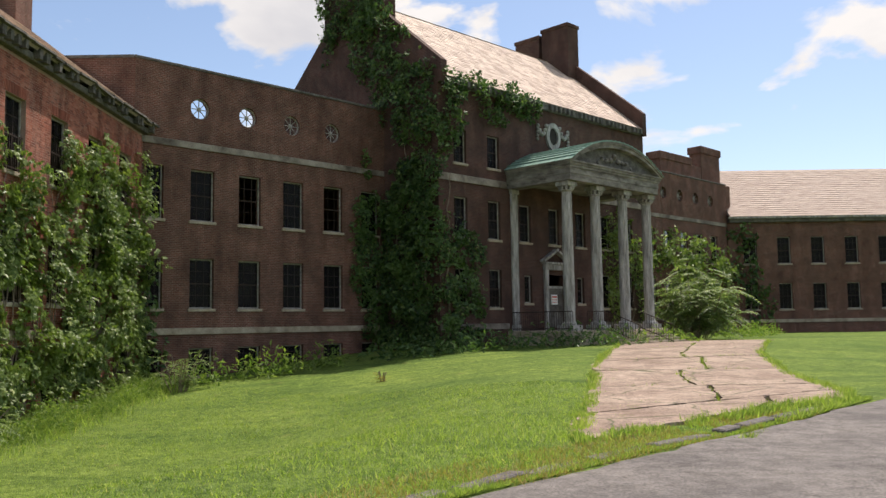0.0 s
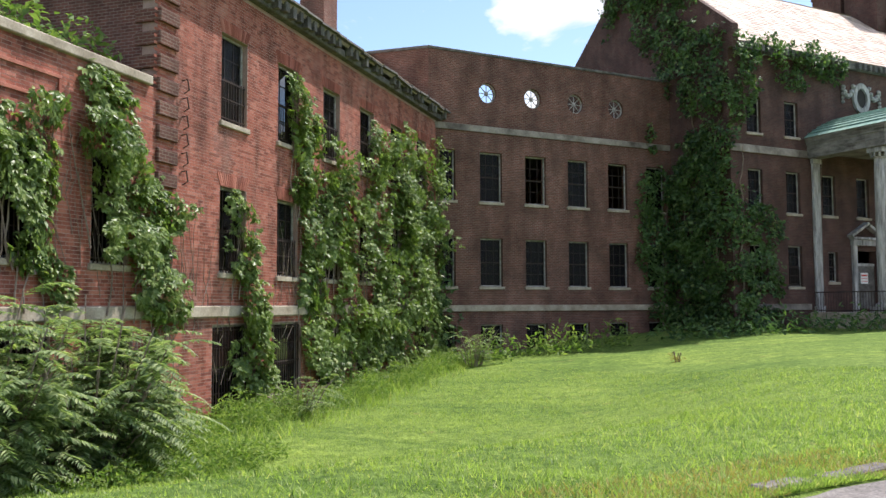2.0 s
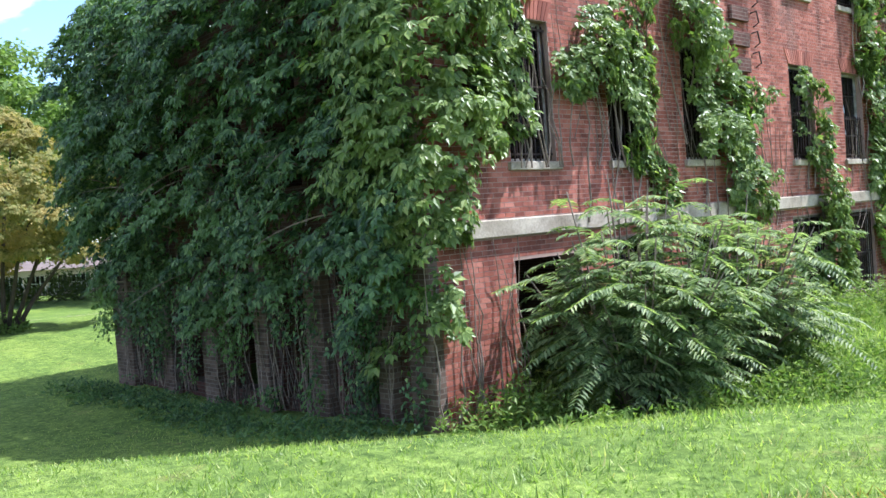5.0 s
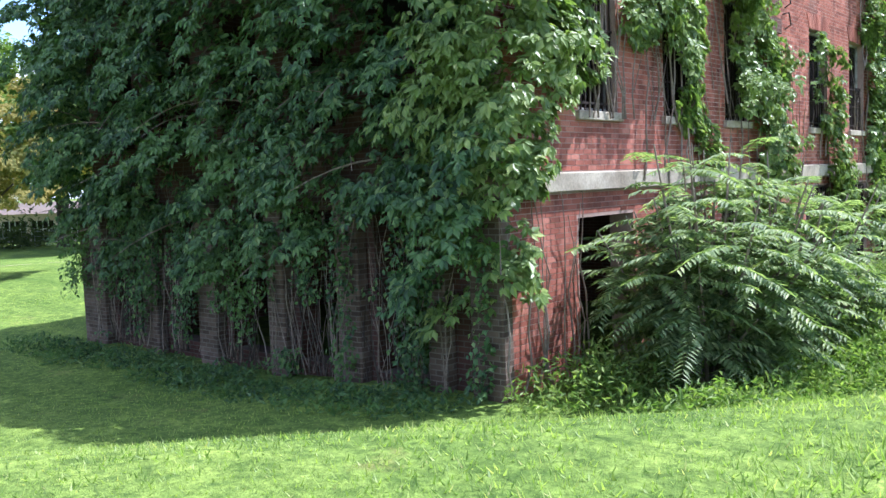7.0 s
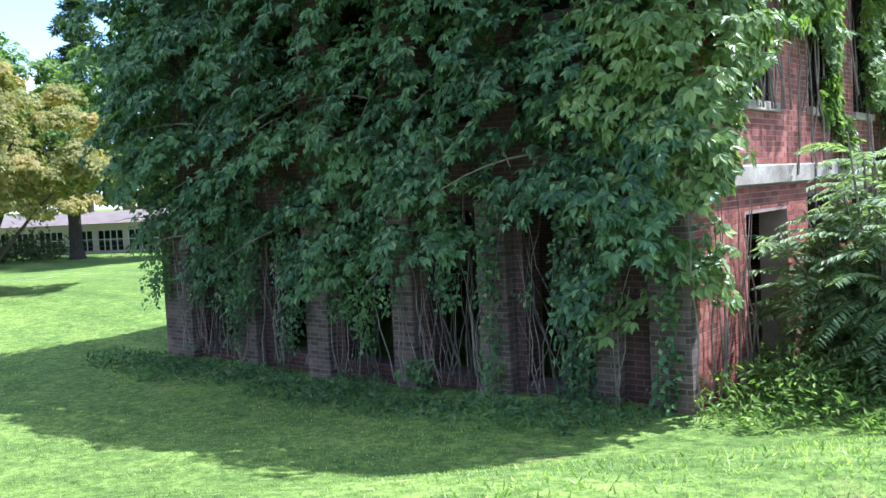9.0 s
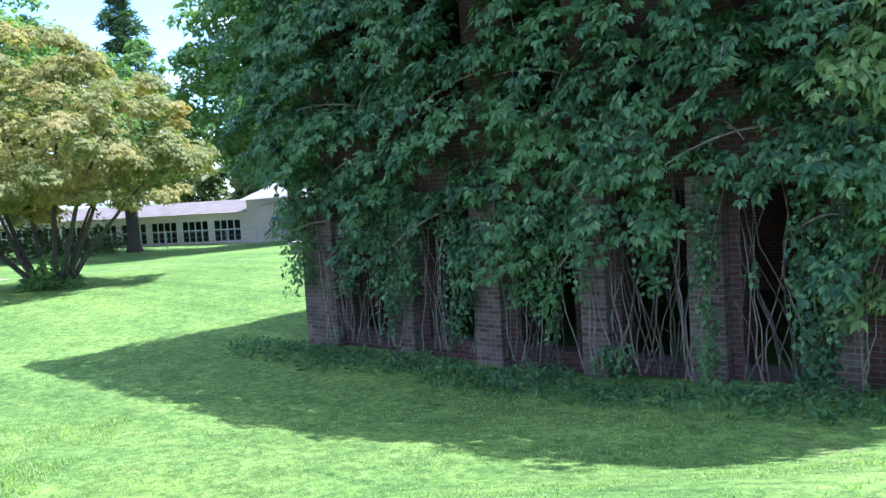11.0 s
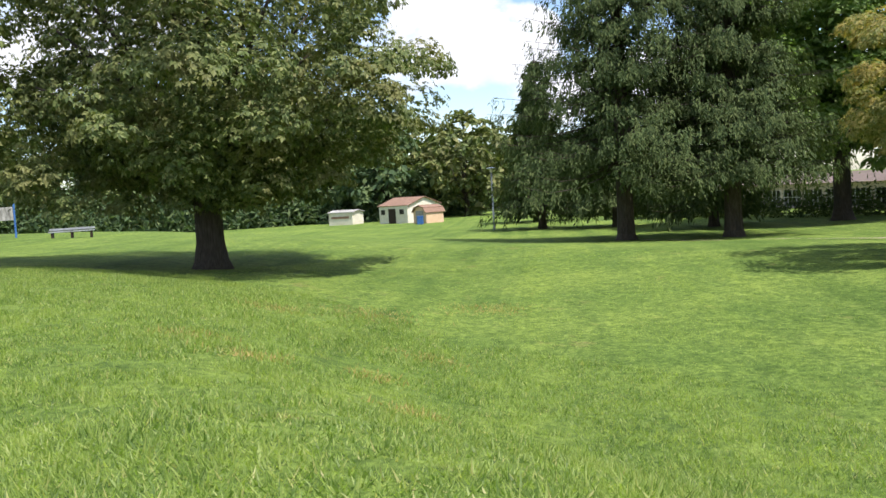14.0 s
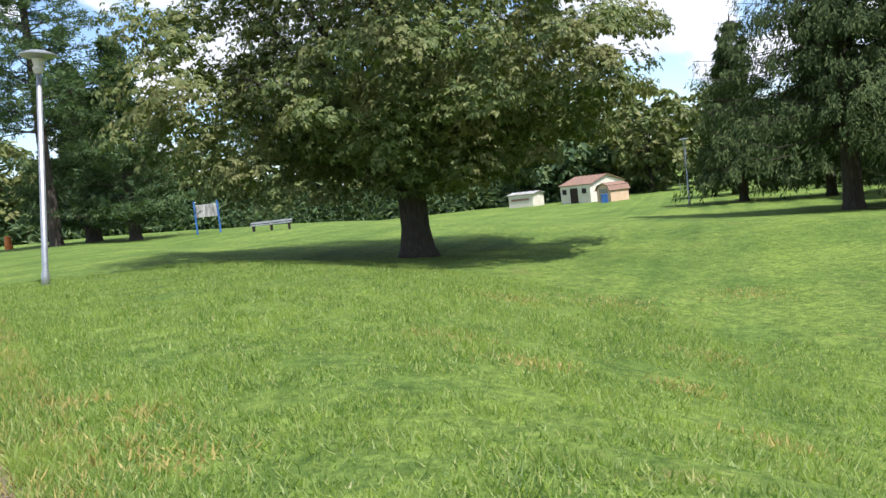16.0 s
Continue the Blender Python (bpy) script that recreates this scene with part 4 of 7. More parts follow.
part("door_leaf", boxed(19.32, 20.88, MF + 0.12, MF + 0.18, 1.16, 3.45, 0.01), M_TRIM, portico, "boarded grey double door")
part("transom", boxed(19.32, 20.88, MF + 0.1, MF + 0.2, 3.45, 3.58), M_PAINT, portico)
notice = part("notice", boxed(19.75, 20.3, MF + 0.06, MF + 0.115, 2.55, 3.1), M_WHITE, portico, "white notice with red bars")
for z in (2.93, 2.8, 2.66):
    part("print_bar", boxed(19.8, 20.25, MF + 0.05, MF + 0.058, z, z + (0.08 if z > 2.9 else 0.03)), M_RED, notice)

# iron railing along the porch and at the steps
rail = thing("porch_railing", B_MAIN, "rusty iron railing along the porch edge", "railing")


def railing(parent, a, b, h=0.95, step=0.14):
    a, b = Vector(a), Vector(b)
    n = max(2, int((b - a).length / step))
    bm = bmesh.new()
    for z in (0.1, h):
        tube(bm, [a + Vector((0, 0, z)), b + Vector((0, 0, z))], 0.025, 5)
    part("rail", bm, M_IRON, parent)
    bm = bmesh.new()
    tube(bm, [(0, 0, 0.0), (0, 0, h)], 0.012, 5)
    me = bpy.data.meshes.new("baluster")
    bm.to_mesh(me)
    bm.free()
    me.materials.append(M_IRON)
    for k in range(n + 1):
        p = a.lerp(b, k / n)
        part_data("baluster", me, parent, "", pose(*p))


railing(rail, (PX0 - 0.1, MF - 0.3, PBASE), (PX0 - 0.1, PF, PBASE))
railing(rail, (17.1, PF - 0.1, PBASE), (18.5, PF - 0.1, PBASE))
steps = thing("porch_steps", B_MAIN, "worn grey stone steps overgrown with weeds", "steps")
for k in range(5):
    part("step", boxed(18.4, 23.9, PF - 0.2 - 0.36 * (k + 1), PF - 0.205 - 0.36 * k, -0.2, PBASE - 0.15 * (k + 1), 0.02), M_STONE, steps)
srail = thing("step_railing", B_MAIN, "leaning rusty iron stair railing", "railing")
railing(srail, (18.5, PF - 0.25, PBASE), (18.5, PF - 2.2, 0.42), 0.95)
railing(srail, (21.6, PF - 0.25, PBASE), (21.6, PF - 2.2, 0.42), 0.95)

# ---- right connector ----
con2 = thing("connector_building", B_MAIN, "dark brick connecting range half hidden by ivy", "building")
c2x = [32.0 + 2.39 * k for k in range(7)]
c2_open = [opening(x, z, 1.14, h) for x in c2x for z, h in (LOW, MID)]
part("wall", wall_bm(29.6, 49.4, -1.0, 9.25, c2_open), M_BRICK_FAR, con2, "dark red brick front")
oc2 = [(38.7 + 2.42 * k, 11.15, 0.46) for k in range(4)]
part("attic_wall", wall_bm(29.6, 49.4, 9.255, 12.7, [], 0.36, oc2), M_BRICK_FAR, con2)
for x, z, r in oc2:
    bm = bmesh.new()
    for k in range(4):
        box(bm, -r, r, 0.13, 0.17, -0.02, 0.02, 0, pose(0, 0, 0, 0, 45 * k, 0))
    part("round_window", bm, M_SASH, con2).matrix_basis = pose(x, 0, z)
part("oculus_backing", boxed(29.7, 48.5, 0.6, 0.8, 9.3, 12.6), M_BRICK_FAR, con2)
for x in c2x:
    add_window(con2, x, MID[0], 1.14, MID[1])
    add_window(con2, x, LOW[0], 1.14, LOW[1])
part("band", boxed(29.6, 48.6, -0.07, -0.002, 9.22, 9.5, 0.01), M_STONE_DARK, con2, "stained stone string course")
part("roof", boxed(29.6, 48.6, 0.5, 9, 12.2, 12.4), M_ASPHALT, con2)
part("coping", boxed(29.6, 48.65, -0.05, 0.42, 12.703, 12.82, 0.015), M_TRIM, con2)
bm = bmesh.new()
for x0, x1, zt in ((40.2, 45.1, 14.75), (46.7, 50.1, 16.0)):
    box(bm, x0 + 0.12, x1 - 0.12, 1.1, 2.2, 12.3, zt - 0.25, 0.03)
    box(bm, x0, x1, 1.0, 2.3, zt - 0.6, zt, 0.03)
box(bm, 45.0, 46.9, 1.15, 2.15, 12.3, 14.2, 0.03)
part("chimney", bm, M_BRICK_FAR, con2, "stepped dark brick chimney mass")

# ---- far wing ----
far = thing("far_wing", B_FAR, "shaded brick wing with a long pale slate roof", "building")
far_x = [25.4 + 2.8 * k for k in range(14)]
far_open = [opening(x, z, 1.1, h) for x in far_x for z, h in (LOW, MID)]
part("wall", wall_bm(23.6, 66, -0.6, 9.55, far_open), M_BRICK_FAR, far, "dark red brick front")
for x in far_x:
    add_window(far, x, MID[0], 1.1, MID[1])
    add_window(far, x, LOW[0], 1.1, LOW[1])
part("band", boxed(23.6, 66, -0.09, -0.002, 1.28, 1.55, 0.012), M_STONE, far, "pale stone water table")
part("cornice", boxed(23.7, 66, -0.3, 0.3, 9.553, 9.95, 0.03), M_TRIM, far, "grey cornice")
part("gutter", boxed(23.6, 66, -0.5, -0.303, 9.85, 10.0, 0.02), M_PAINT, far, "peeling white gutter")
slope_roof("roof", far, 23.7, 66, -0.5, 10.02, 5.7, 14.9, 0.34, 0.6, seed=12, slate=M_SUNLIT_ROOF)
slope_roof("roof", far, 23.7, 66, 11.9, 10.02, 5.7, 14.9, 1.0, 2.0, seed=13, slate=M_SUNLIT_ROOF)
part("back_wall", boxed(23.6, 66, 11, 11.4, -0.6, 9.55), M_BRICK_FAR, far)
part("end_wall", boxed(65.6, 66, 0.41, 10.9, -0.6, 9.5), M_BRICK_FAR, far)

# ---- ground, road, drive ----
def axis_steps(lo, hi, step, far):
    a = list(np.arange(lo, hi + step / 2, step))
    d, v = step, hi
    while v < far:
        d *= 1.25
        v += d
        a.append(v)
    d, v = step, lo
    while v > -far:
        d *= 1.25
        v -= d
        a.insert(0, v)
    return np.array(a)


def sheet(name, xs, ys, zf, material):
    gx, gy = np.meshgrid(xs, ys, indexing="ij")
    v = np.stack([gx, gy, zf(gx, gy)], -1).reshape(-1, 3)
    i, j = np.meshgrid(np.arange(len(xs) - 1), np.arange(len(ys) - 1), indexing="ij")
    a = (i * len(ys) + j).ravel()
    f = np.stack([a, a + len(ys), a + len(ys) + 1, a + 1], 1)
    me = mesh_np(name, v, f, material)
    me.polygons.foreach_set("use_smooth", np.ones(len(f), bool))
    return me


DRIVE_LEFT = ((12.0, 1.75), (14.8, 2.26), (18.7, 3.08), (26.1, 4.42), (31.2, 5.6), (48.7, 10.4))
DRIVE_RIGHT = ((11.6, 4.0), (14.0, 5.7), (16.4, 7.84), (18.2, 8.6), (20.1, 8.97), (24.8, 9.9), (27.5, 10.7), (32.5, 12.06), (49.1, 18.9))


def lawn_z(x, y):
    z = ground_z(x, y)
    p = -0.73 * (x - 0.3) + 0.68 * (y - 8.2)
    z = z + 0.035 * (value_noise(x, y, 3, 1.3) - 0.5) + 0.07 * (value_noise(x, y, 4, 5.0) - 0.5)
    l, r = (np.interp(y, *zip(*e)) for e in (DRIVE_LEFT, DRIVE_RIGHT))
    bed = (x > l + 0.3) & (x < r - 0.3) & (y > 12.2 + 0.8 * np.clip(x - 1.75, 0, 6.3)) & (y < 46)
    return z - 0.06 * ((p < 0.0) & (p > -8.2)) - 0.1 * bed


lawn = new("ground", sheet("ground", axis_steps(-60, 30, 0.6, 2600), axis_steps(-32, 66, 0.6, 2600), lawn_z, M_LAWN))
tagged(lawn, "mown green lawn with dry patches", "ground", kind="structure")

ROAD_O, ROAD_S, ROAD_P = np.array((0.3, 8.2)), np.array((0.682, 0.731)), np.array((-0.731, 0.682))
ss = np.concatenate([np.arange(-260, -60, 4.0), np.arange(-60, 40, 0.35), np.arange(40, 120, 4.0)])
ps = np.array([-7.8, -7.2, -5, -2.6, -1.0, -0.2, 0.0])
vs = []
rs = np.random.RandomState(5)
for s in ss:
    jag = 0.16 * (value_noise(np.array([s]), np.array([0.0]), 8, 0.9)[0] - 0.5) + rs.uniform(-0.04, 0.04)
    for k, p in enumerate(ps):
        q = ROAD_O + ROAD_S * s + ROAD_P * (p + (jag if k == len(ps) - 1 else 0))
        vs.append((q[0], q[1], gz(*q) + (0.006 if k < len(ps) - 1 else -0.02) + 0.02 * math.sin(k)))
n = len(ps)
fs = [(i * n + k, (i + 1) * n + k, (i + 1) * n + k + 1, i * n + k + 1) for i in range(len(ss) - 1) for k in range(n - 1)]
tagged(new("road", mesh_np("road", vs, fs, M_ASPHALT)), "worn grey asphalt road with a ragged edge", "road", kind="structure")


def road_point(s, p):
    return ROAD_O + ROAD_S * s + ROAD_P * p


# two faint cross stripes far down the road
for s in (-45.0, -62.0):
    v = []
    for ds, pp in ((0, -7.0), (0, -0.3), (0.5, -0.3), (0.5, -7.0)):
        q = road_point(s + ds, pp)
        v.append((q[0], q[1], gz(*q) + 0.05))
    tagged(new("road_stripe", mesh_np("road_stripe", v, [(0, 1, 2, 3)], M_PAINT)), "faded pale stripe across the asphalt road", "road marking")


# drive of broken concrete slabs
def drive_edge(y):
    left, right = (np.interp(y, *zip(*e)) for e in (DRIVE_LEFT, DRIVE_RIGHT))
    return left + 0.1 * math.sin(y * 1.3), right


def joint_y(i, f):
    """Where joint i of the drive lies at a share f of its width: first along the road, then square to the drive."""
    return ys[i] + f * (5.4, 4.2, 0.6, 0.4, 1.6, 1.0, 0.4)[i] + 0.4 * (f - 0.5) * math.sin(i * 1.7 + 1)


drive = thing("drive", pose(0, 0, 0), "cracked pinkish concrete drive with grass in its joints", "drive", kind="structure")
rng = random.Random(11)
ys = [11.7, 14.9, 20.4, 25.4, 29.6, 37.0, 46.5]
CUT = [0.68, 0.5, 0.45, 0.6, 0.5, 0.5]
for i in range(len(ys) - 1):
    cuts = [0.0, CUT[i], 1.0]
    for j in range(2):
        bm = bmesh.new()
        g = 0.05
        corners = []
        for end, f, gy, gx in ((i, cuts[j], g, g), (i, cuts[j + 1], g, -g), (i + 1, cuts[j + 1], -g, -g), (i + 1, cuts[j], -g, g)):
            yy = joint_y(end, f) + gy
            l, r = drive_edge(yy)
            corners.append((l + (r - l) * f + gx, yy))
        top, bot = [], []
        n_e = 16
        tilt = rng.uniform(-0.015, 0.015)
        for e, (a, b) in enumerate(zip(corners, corners[1:] + corners[:1])):
            for k in range(n_e):
                t = k / n_e
                x, y = a[0] + (b[0] - a[0]) * t, a[1] + (b[1] - a[1]) * t
                if e in (1, 3):
                    l, r = drive_edge(y)
                    x = l + (r - l) * cuts[j + 1 if e == 1 else j] + (-g if e == 1 else g)
                x, y = x + rng.uniform(-0.05, 0.05), y + rng.uniform(-0.05, 0.05)
                z = gz(x, y) + 0.022 + tilt * (x - corners[0][0]) * 0.3
                top.append(bm.verts.new((x, y, z)))
                bot.append(bm.verts.new((x, y, z - 0.15)))
        bm.faces.new(top)
        for k in range(len(top)):
            k2 = (k + 1) % len(top)
            bm.faces.new((top[k], bot[k], bot[k2], top[k2]))
        bmesh.ops.triangulate(bm, faces=[f for f in bm.faces if len(f.verts) > 4])
        part("slab", bm, M_CONCRETE, drive)
# broken kerb strip between drive and road
kerb = thing("kerb", pose(0, 0, 0), "broken concrete kerb strip along the road", "kerb", kind="structure")
s = -0.8
while s < 9:
    l = rng.uniform(0.5, 1.5)
    m_ = pose(*road_point(s, 0.28), gz(*road_point(s, 0.28)), rng.uniform(-2, 2), rng.uniform(-2, 2), 47 + rng.uniform(-3, 3))
    part("kerb_piece", boxed(0, l, -0.11, 0.11, -0.15, 0.02, 0.02, m=m_), M_ASPHALT, kerb)
    s += l + rng.uniform(0.05, 0.5)

# dry verge between asphalt and lawn
vs = []
rs = np.random.RandomState(15)
ss = np.arange(-75, -4, 0.4)
for s in ss:
    w = (0.25 if s > -14 else 0.55) + 0.7 * value_noise(np.array([s]), np.array([2.0]), 16, 1.7)[0]
    for p in (-0.06, w * 0.5, w):
        q = road_point(s, p + rs.uniform(-0.05, 0.05))
        vs.append((q[0], q[1], float(lawn_z(np.array(q[0]), np.array(q[1]))) + (0.07 if p < 0 else 0.018 if p < w else -0.015)))
fs = [(i * 3 + k, (i + 1) * 3 + k, (i + 1) * 3 + k + 1, i * 3 + k + 1) for i in range(len(ss) - 1) for k in range(2)]
tagged(new("verge", mesh_np("verge", vs, fs, speckled("dry_earth", (0.13, 0.105, 0.065), (0.25, 0.195, 0.115), 1.5, 26, 0.95))), "yellow dry earth verge beside the asphalt", "verge", kind="structure")

# ---- foliage ----
def unit(v):
    return v / (np.linalg.norm(v, axis=-1, keepdims=True) + 1e-9)


def stuff(name, me, label, category, m=None, parent=None):
    ob = new(name, me)
    if m is not None:
        ob.matrix_basis = m
    ob.parent = parent
    return tagged(ob, label, category, kind="stuff") if parent is None else tagged(ob, label)


def wall_ivy(name, m, blobs, density, size, material, seed, label, depth=0.3, fan=0):
    """Ivy on a wall's local face (x along, -y out): blobs (x, z, rx, rz, depth factor) of leaves with ragged rims, as one plant on its stems."""
    rs = np.random.RandomState(seed)
    P, N = [], []
    for x, z, rx, rz, dep in blobs:
        n = int(density * rx * rz * 3.6)
        a, r = rs.uniform(0, 2 * np.pi, n), 1.3 * np.sqrt(rs.uniform(0, 1, n))
        px, pz = x + rx * r * np.cos(a), z + rz * r * np.sin(a)
        edge = value_noise(px, pz, seed + 1, 0.6) * 0.6 + value_noise(px, pz, seed + 2, 0.2) * 0.4
        keep = edge > 0.27 + 0.3 * r ** 2.5
        px, pz, r = px[keep], pz[keep], np.minimum(r[keep], 1.0)
        bulge = depth * dep * (0.1 + 1.9 * (0.55 * value_noise(px, pz, seed + 3, 0.75) + 0.45 * value_noise(px, pz, seed + 4, 0.34)) ** 2.0) * (1 - 0.5 * r ** 2)
        py = -bulge * rs.uniform(0.35, 1.0, len(px)) - 0.03
        P.append(np.stack([px, py, pz], 1))
        gx = value_noise(px + 0.1, pz, seed + 3, 0.8) - value_noise(px - 0.1, pz, seed + 3, 0.8)
        gzz = value_noise(px, pz + 0.1, seed + 3, 0.8) - value_noise(px, pz - 0.1, seed + 3, 0.8)
        N.append(np.stack([-gx * 6, -np.ones(len(px)), 0.85 - gzz * 6], 1))
    P, N = np.concatenate(P), unit(np.concatenate(N))
    root = thing(name, m, label, "ivy")
    if fan:
        A = np.stack([rs.normal(0, 0.6, len(P)), np.full(len(P), -0.35), np.full(len(P), -0.8)], 1)
        me = leaf_fans("foliage", P, N, A, size, material, rs, fan, 1.1, 1.8, 0.3, 0.3)
    else:
        me = leaves_mesh("foliage", P, N, size, material, rs, 1.5, 0.25, 0.6)
    part_data("foliage", me, root)
    return root, P


def stems(parent, lines, radius, seed, material=None, out=0.06):
    """Bare vine stems that climb a wall's face: lines (x, z0, z1, lean)."""
    rs = random.Random(seed)
    bm = bmesh.new()
    for x, z0, z1, lean in lines:
        pts, n = [], max(3, int((z1 - z0) / 0.35))
        px = x
        for k in range(n + 1):
            px += lean / n + rs.uniform(-0.11, 0.11)
            pts.append((px, -out - rs.uniform(0, 0.06), z0 + (z1 - z0) * k / n))
        tube(bm, pts, [radius * (1.2 - 0.8 * k / n) for k in range(n + 1)], 5)
    return tagged(part("stem_tangle", bm, material or M_STEM, parent), kind="stuff")


# east front of the near wing: hanging curtains of ivy
rb = random.Random(77)


def curtain(y0, y1, top0, top1, gaps=0.1, low=-0.9):
    """A continuous hanging sheet of ivy between two places along the wall, its top line sloping."""
    out, y = [], y0
    while y < y1:
        t = (y - y0) / (y1 - y0)
        z, top = low + rb.uniform(0, 0.6), top0 + (top1 - top0) * t + rb.uniform(-0.7, 0.5)
        while z < top:
            if rb.random() > gaps:
                out.append((y + rb.uniform(-0.25, 0.25), z, rb.uniform(0.55, 0.85), rb.uniform(0.7, 1.0), rb.uniform(0.7, 1.7)))
            z += 0.95
        y += 0.85
    return out


east = [
    ("curtain", curtain(28.0, 34.6, 7.6, 8.2, 0.04), M_IVY, 31),
    ("curtain", curtain(23.8, 28.0, 5.8, 6.8, 0.13), M_IVY, 30),
    ("column", [(22.9, 6.6, 0.8, 0.9, 0.7), (21.7, 7.2, 0.5, 0.9, 0.7), (22.1, 5.6, 0.75, 1.2, 0.8), (22.5, 4.0, 0.8, 1.2, 0.9), (22.6, 2.4, 0.75, 1.1, 0.8), (23.0, 0.6, 0.9, 1.5, 0.8), (21.4, 8.0, 0.3, 0.4, 0.5)], M_IVY, 32),
    ("strand", [(18.6, 4.0, 0.5, 0.5, 0.7), (18.9, 3.0, 0.7, 1.0, 0.9), (19.2, 1.6, 0.85, 1.1, 0.9), (19.4, 0.2, 0.95, 1.1, 0.9), (19.9, -0.6, 0.8, 0.7, 0.8)], M_IVY, 33),
    ("strand", [(13.6, 5.9, 0.7, 0.5, 0.6), (13.9, 5.0, 0.85, 0.8, 1.0), (14.2, 4.0, 1.0, 0.9, 1.2), (15.4, 3.7, 0.8, 0.7, 1.0), (14.6, 3.0, 1.1, 0.7, 1.2), (15.2, 2.1, 0.8, 0.7, 0.9), (15.8, 1.5, 0.6, 0.5, 0.7), (15.4, 0.4, 0.3, 0.8, 0.5)], M_IVY, 34),
    ("strand", [(10.2, 3.9, 0.6, 0.5, 0.9), (10.9, 4.1, 0.75, 0.75, 1.1), (11.8, 4.6, 0.75, 0.8, 1.1), (12.3, 5.1, 0.4, 0.4, 0.8), (11.7, 3.6, 0.8, 0.6, 1.1), (12.0, 2.7, 0.5, 0.6, 0.8), (12.6, 2.0, 0.45, 0.5, 0.7)], M_IVY, 35),
]
for nm, blobs, mat, seed in east:
    root, _ = wall_ivy("ivy", B_WING, blobs, 150 if nm == "curtain" else 270, 0.15, mat, seed, "bright green ivy hanging down the brick wall", 0.75, 5)
    rs_ = random.Random(seed)
    ln = []
    for x, z, rx, rz, d in blobs:
        for k in range(2):
            xx = x + rs_.uniform(-rx, rx) * 0.8
            ln.append((xx, max(-1.4, z - rz - rs_.uniform(0.5, 2.5)), z + rz * 0.5, rs_.uniform(-0.4, 0.4)))
    stems(root, ln, 0.016, seed)
root, _ = wall_ivy("ivy", B_WING, [(7.5, 4.6, 0.9, 1.8, 2.0), (8.2, 4.6, 0.6, 1.0, 1.3), (7.9, 5.7, 0.8, 0.6, 1.4), (8.1, 3.2, 0.55, 0.8, 1.2), (8.65, 4.2, 0.45, 0.8, 1.0), (8.6, 3.1, 0.35, 0.5, 0.9), (7.4, 2.6, 0.8, 0.9, 1.6), (7.1, 1.6, 0.5, 0.7, 1.2), (6.95, 0.5, 0.25, 0.7, 0.8)], 200, 0.16, M_IVY, 41, "broad-leaved ivy wrapped round the brick corner", 0.6, 5)
stems(root, [(6.95 + 0.17 * k, -1.2, 1.0 + 0.5 * math.sin(k * 2.2), 0.25 * math.sin(k)) for k in range(11)], 0.014, 43)
stems(root, [(8.75 + 0.11 * k, 2.3, 3.6 + 0.9 * math.sin(k * 1.7) ** 2, 0.3 * math.sin(k * 2)) for k in range(11)], 0.012, 44, None, 0.1)
wall_ivy("ivy", B_WING, [(8.7, 5.75, 0.45, 0.35, 0.7), (8.9, 5.1, 0.3, 0.25, 0.6), (9.3, 5.05, 0.3, 0.2, 0.5)], 120, 0.16, M_IVY_GOLD, 42, "yellowing vine leaves on the parapet", 0.3, 5)
# dead rootlets and bare shoots left on the bricks
dead = thing("dead_vines", B_WING, "thin dead vine stems clinging to the red brick", "vine")
rb2 = random.Random(91)
stems(dead, [(rb2.uniform(9.7, 15.3), z, z + rb2.uniform(0.5, 1.6), rb2.uniform(-0.5, 0.5)) for z in [rb2.uniform(1.6, 5.0) for k in range(70)]], 0.007, 92, None, 0.005)
stems(dead, [(rb2.uniform(15.7, 24.0), z, z + rb2.uniform(0.6, 2.2), rb2.uniform(-0.6, 0.6)) for z in [rb2.uniform(-1.0, 2.6) for k in range(60)]], 0.009, 93, None, 0.01)

# the end: a thick green mantle over the whole south end, its lower hem open
def backing(seed, x0, x1, z0, z1, n, depth):
    """Leaves that lie close on a wall in patches, with bare gaps."""
    rs = np.random.RandomState(seed)
    px, pz = rs.uniform(x0, x1, n), rs.uniform(z0, z1, n)
    hem = z0 + 1.2 * value_noise(px, px * 0, seed + 5, 0.9)
    keep = (value_noise(px, pz, seed + 1, 0.7) * 0.6 + value_noise(px, pz, seed + 2, 0.25) * 0.4 > 0.4) & (pz > hem)
    px, pz = px[keep], pz[keep]
    P = np.stack([px, -0.05 - depth * rs.rand(len(px)) ** 1.4, pz], 1)
    N = np.tile(np.array([[0.0, -0.9, 0.55]]), (len(P), 1))
    A = np.stack([rs.normal(0, 0.6, len(P)), np.full(len(P), -0.3), np.full(len(P), -0.9)], 1)
    return P, N, A, rs


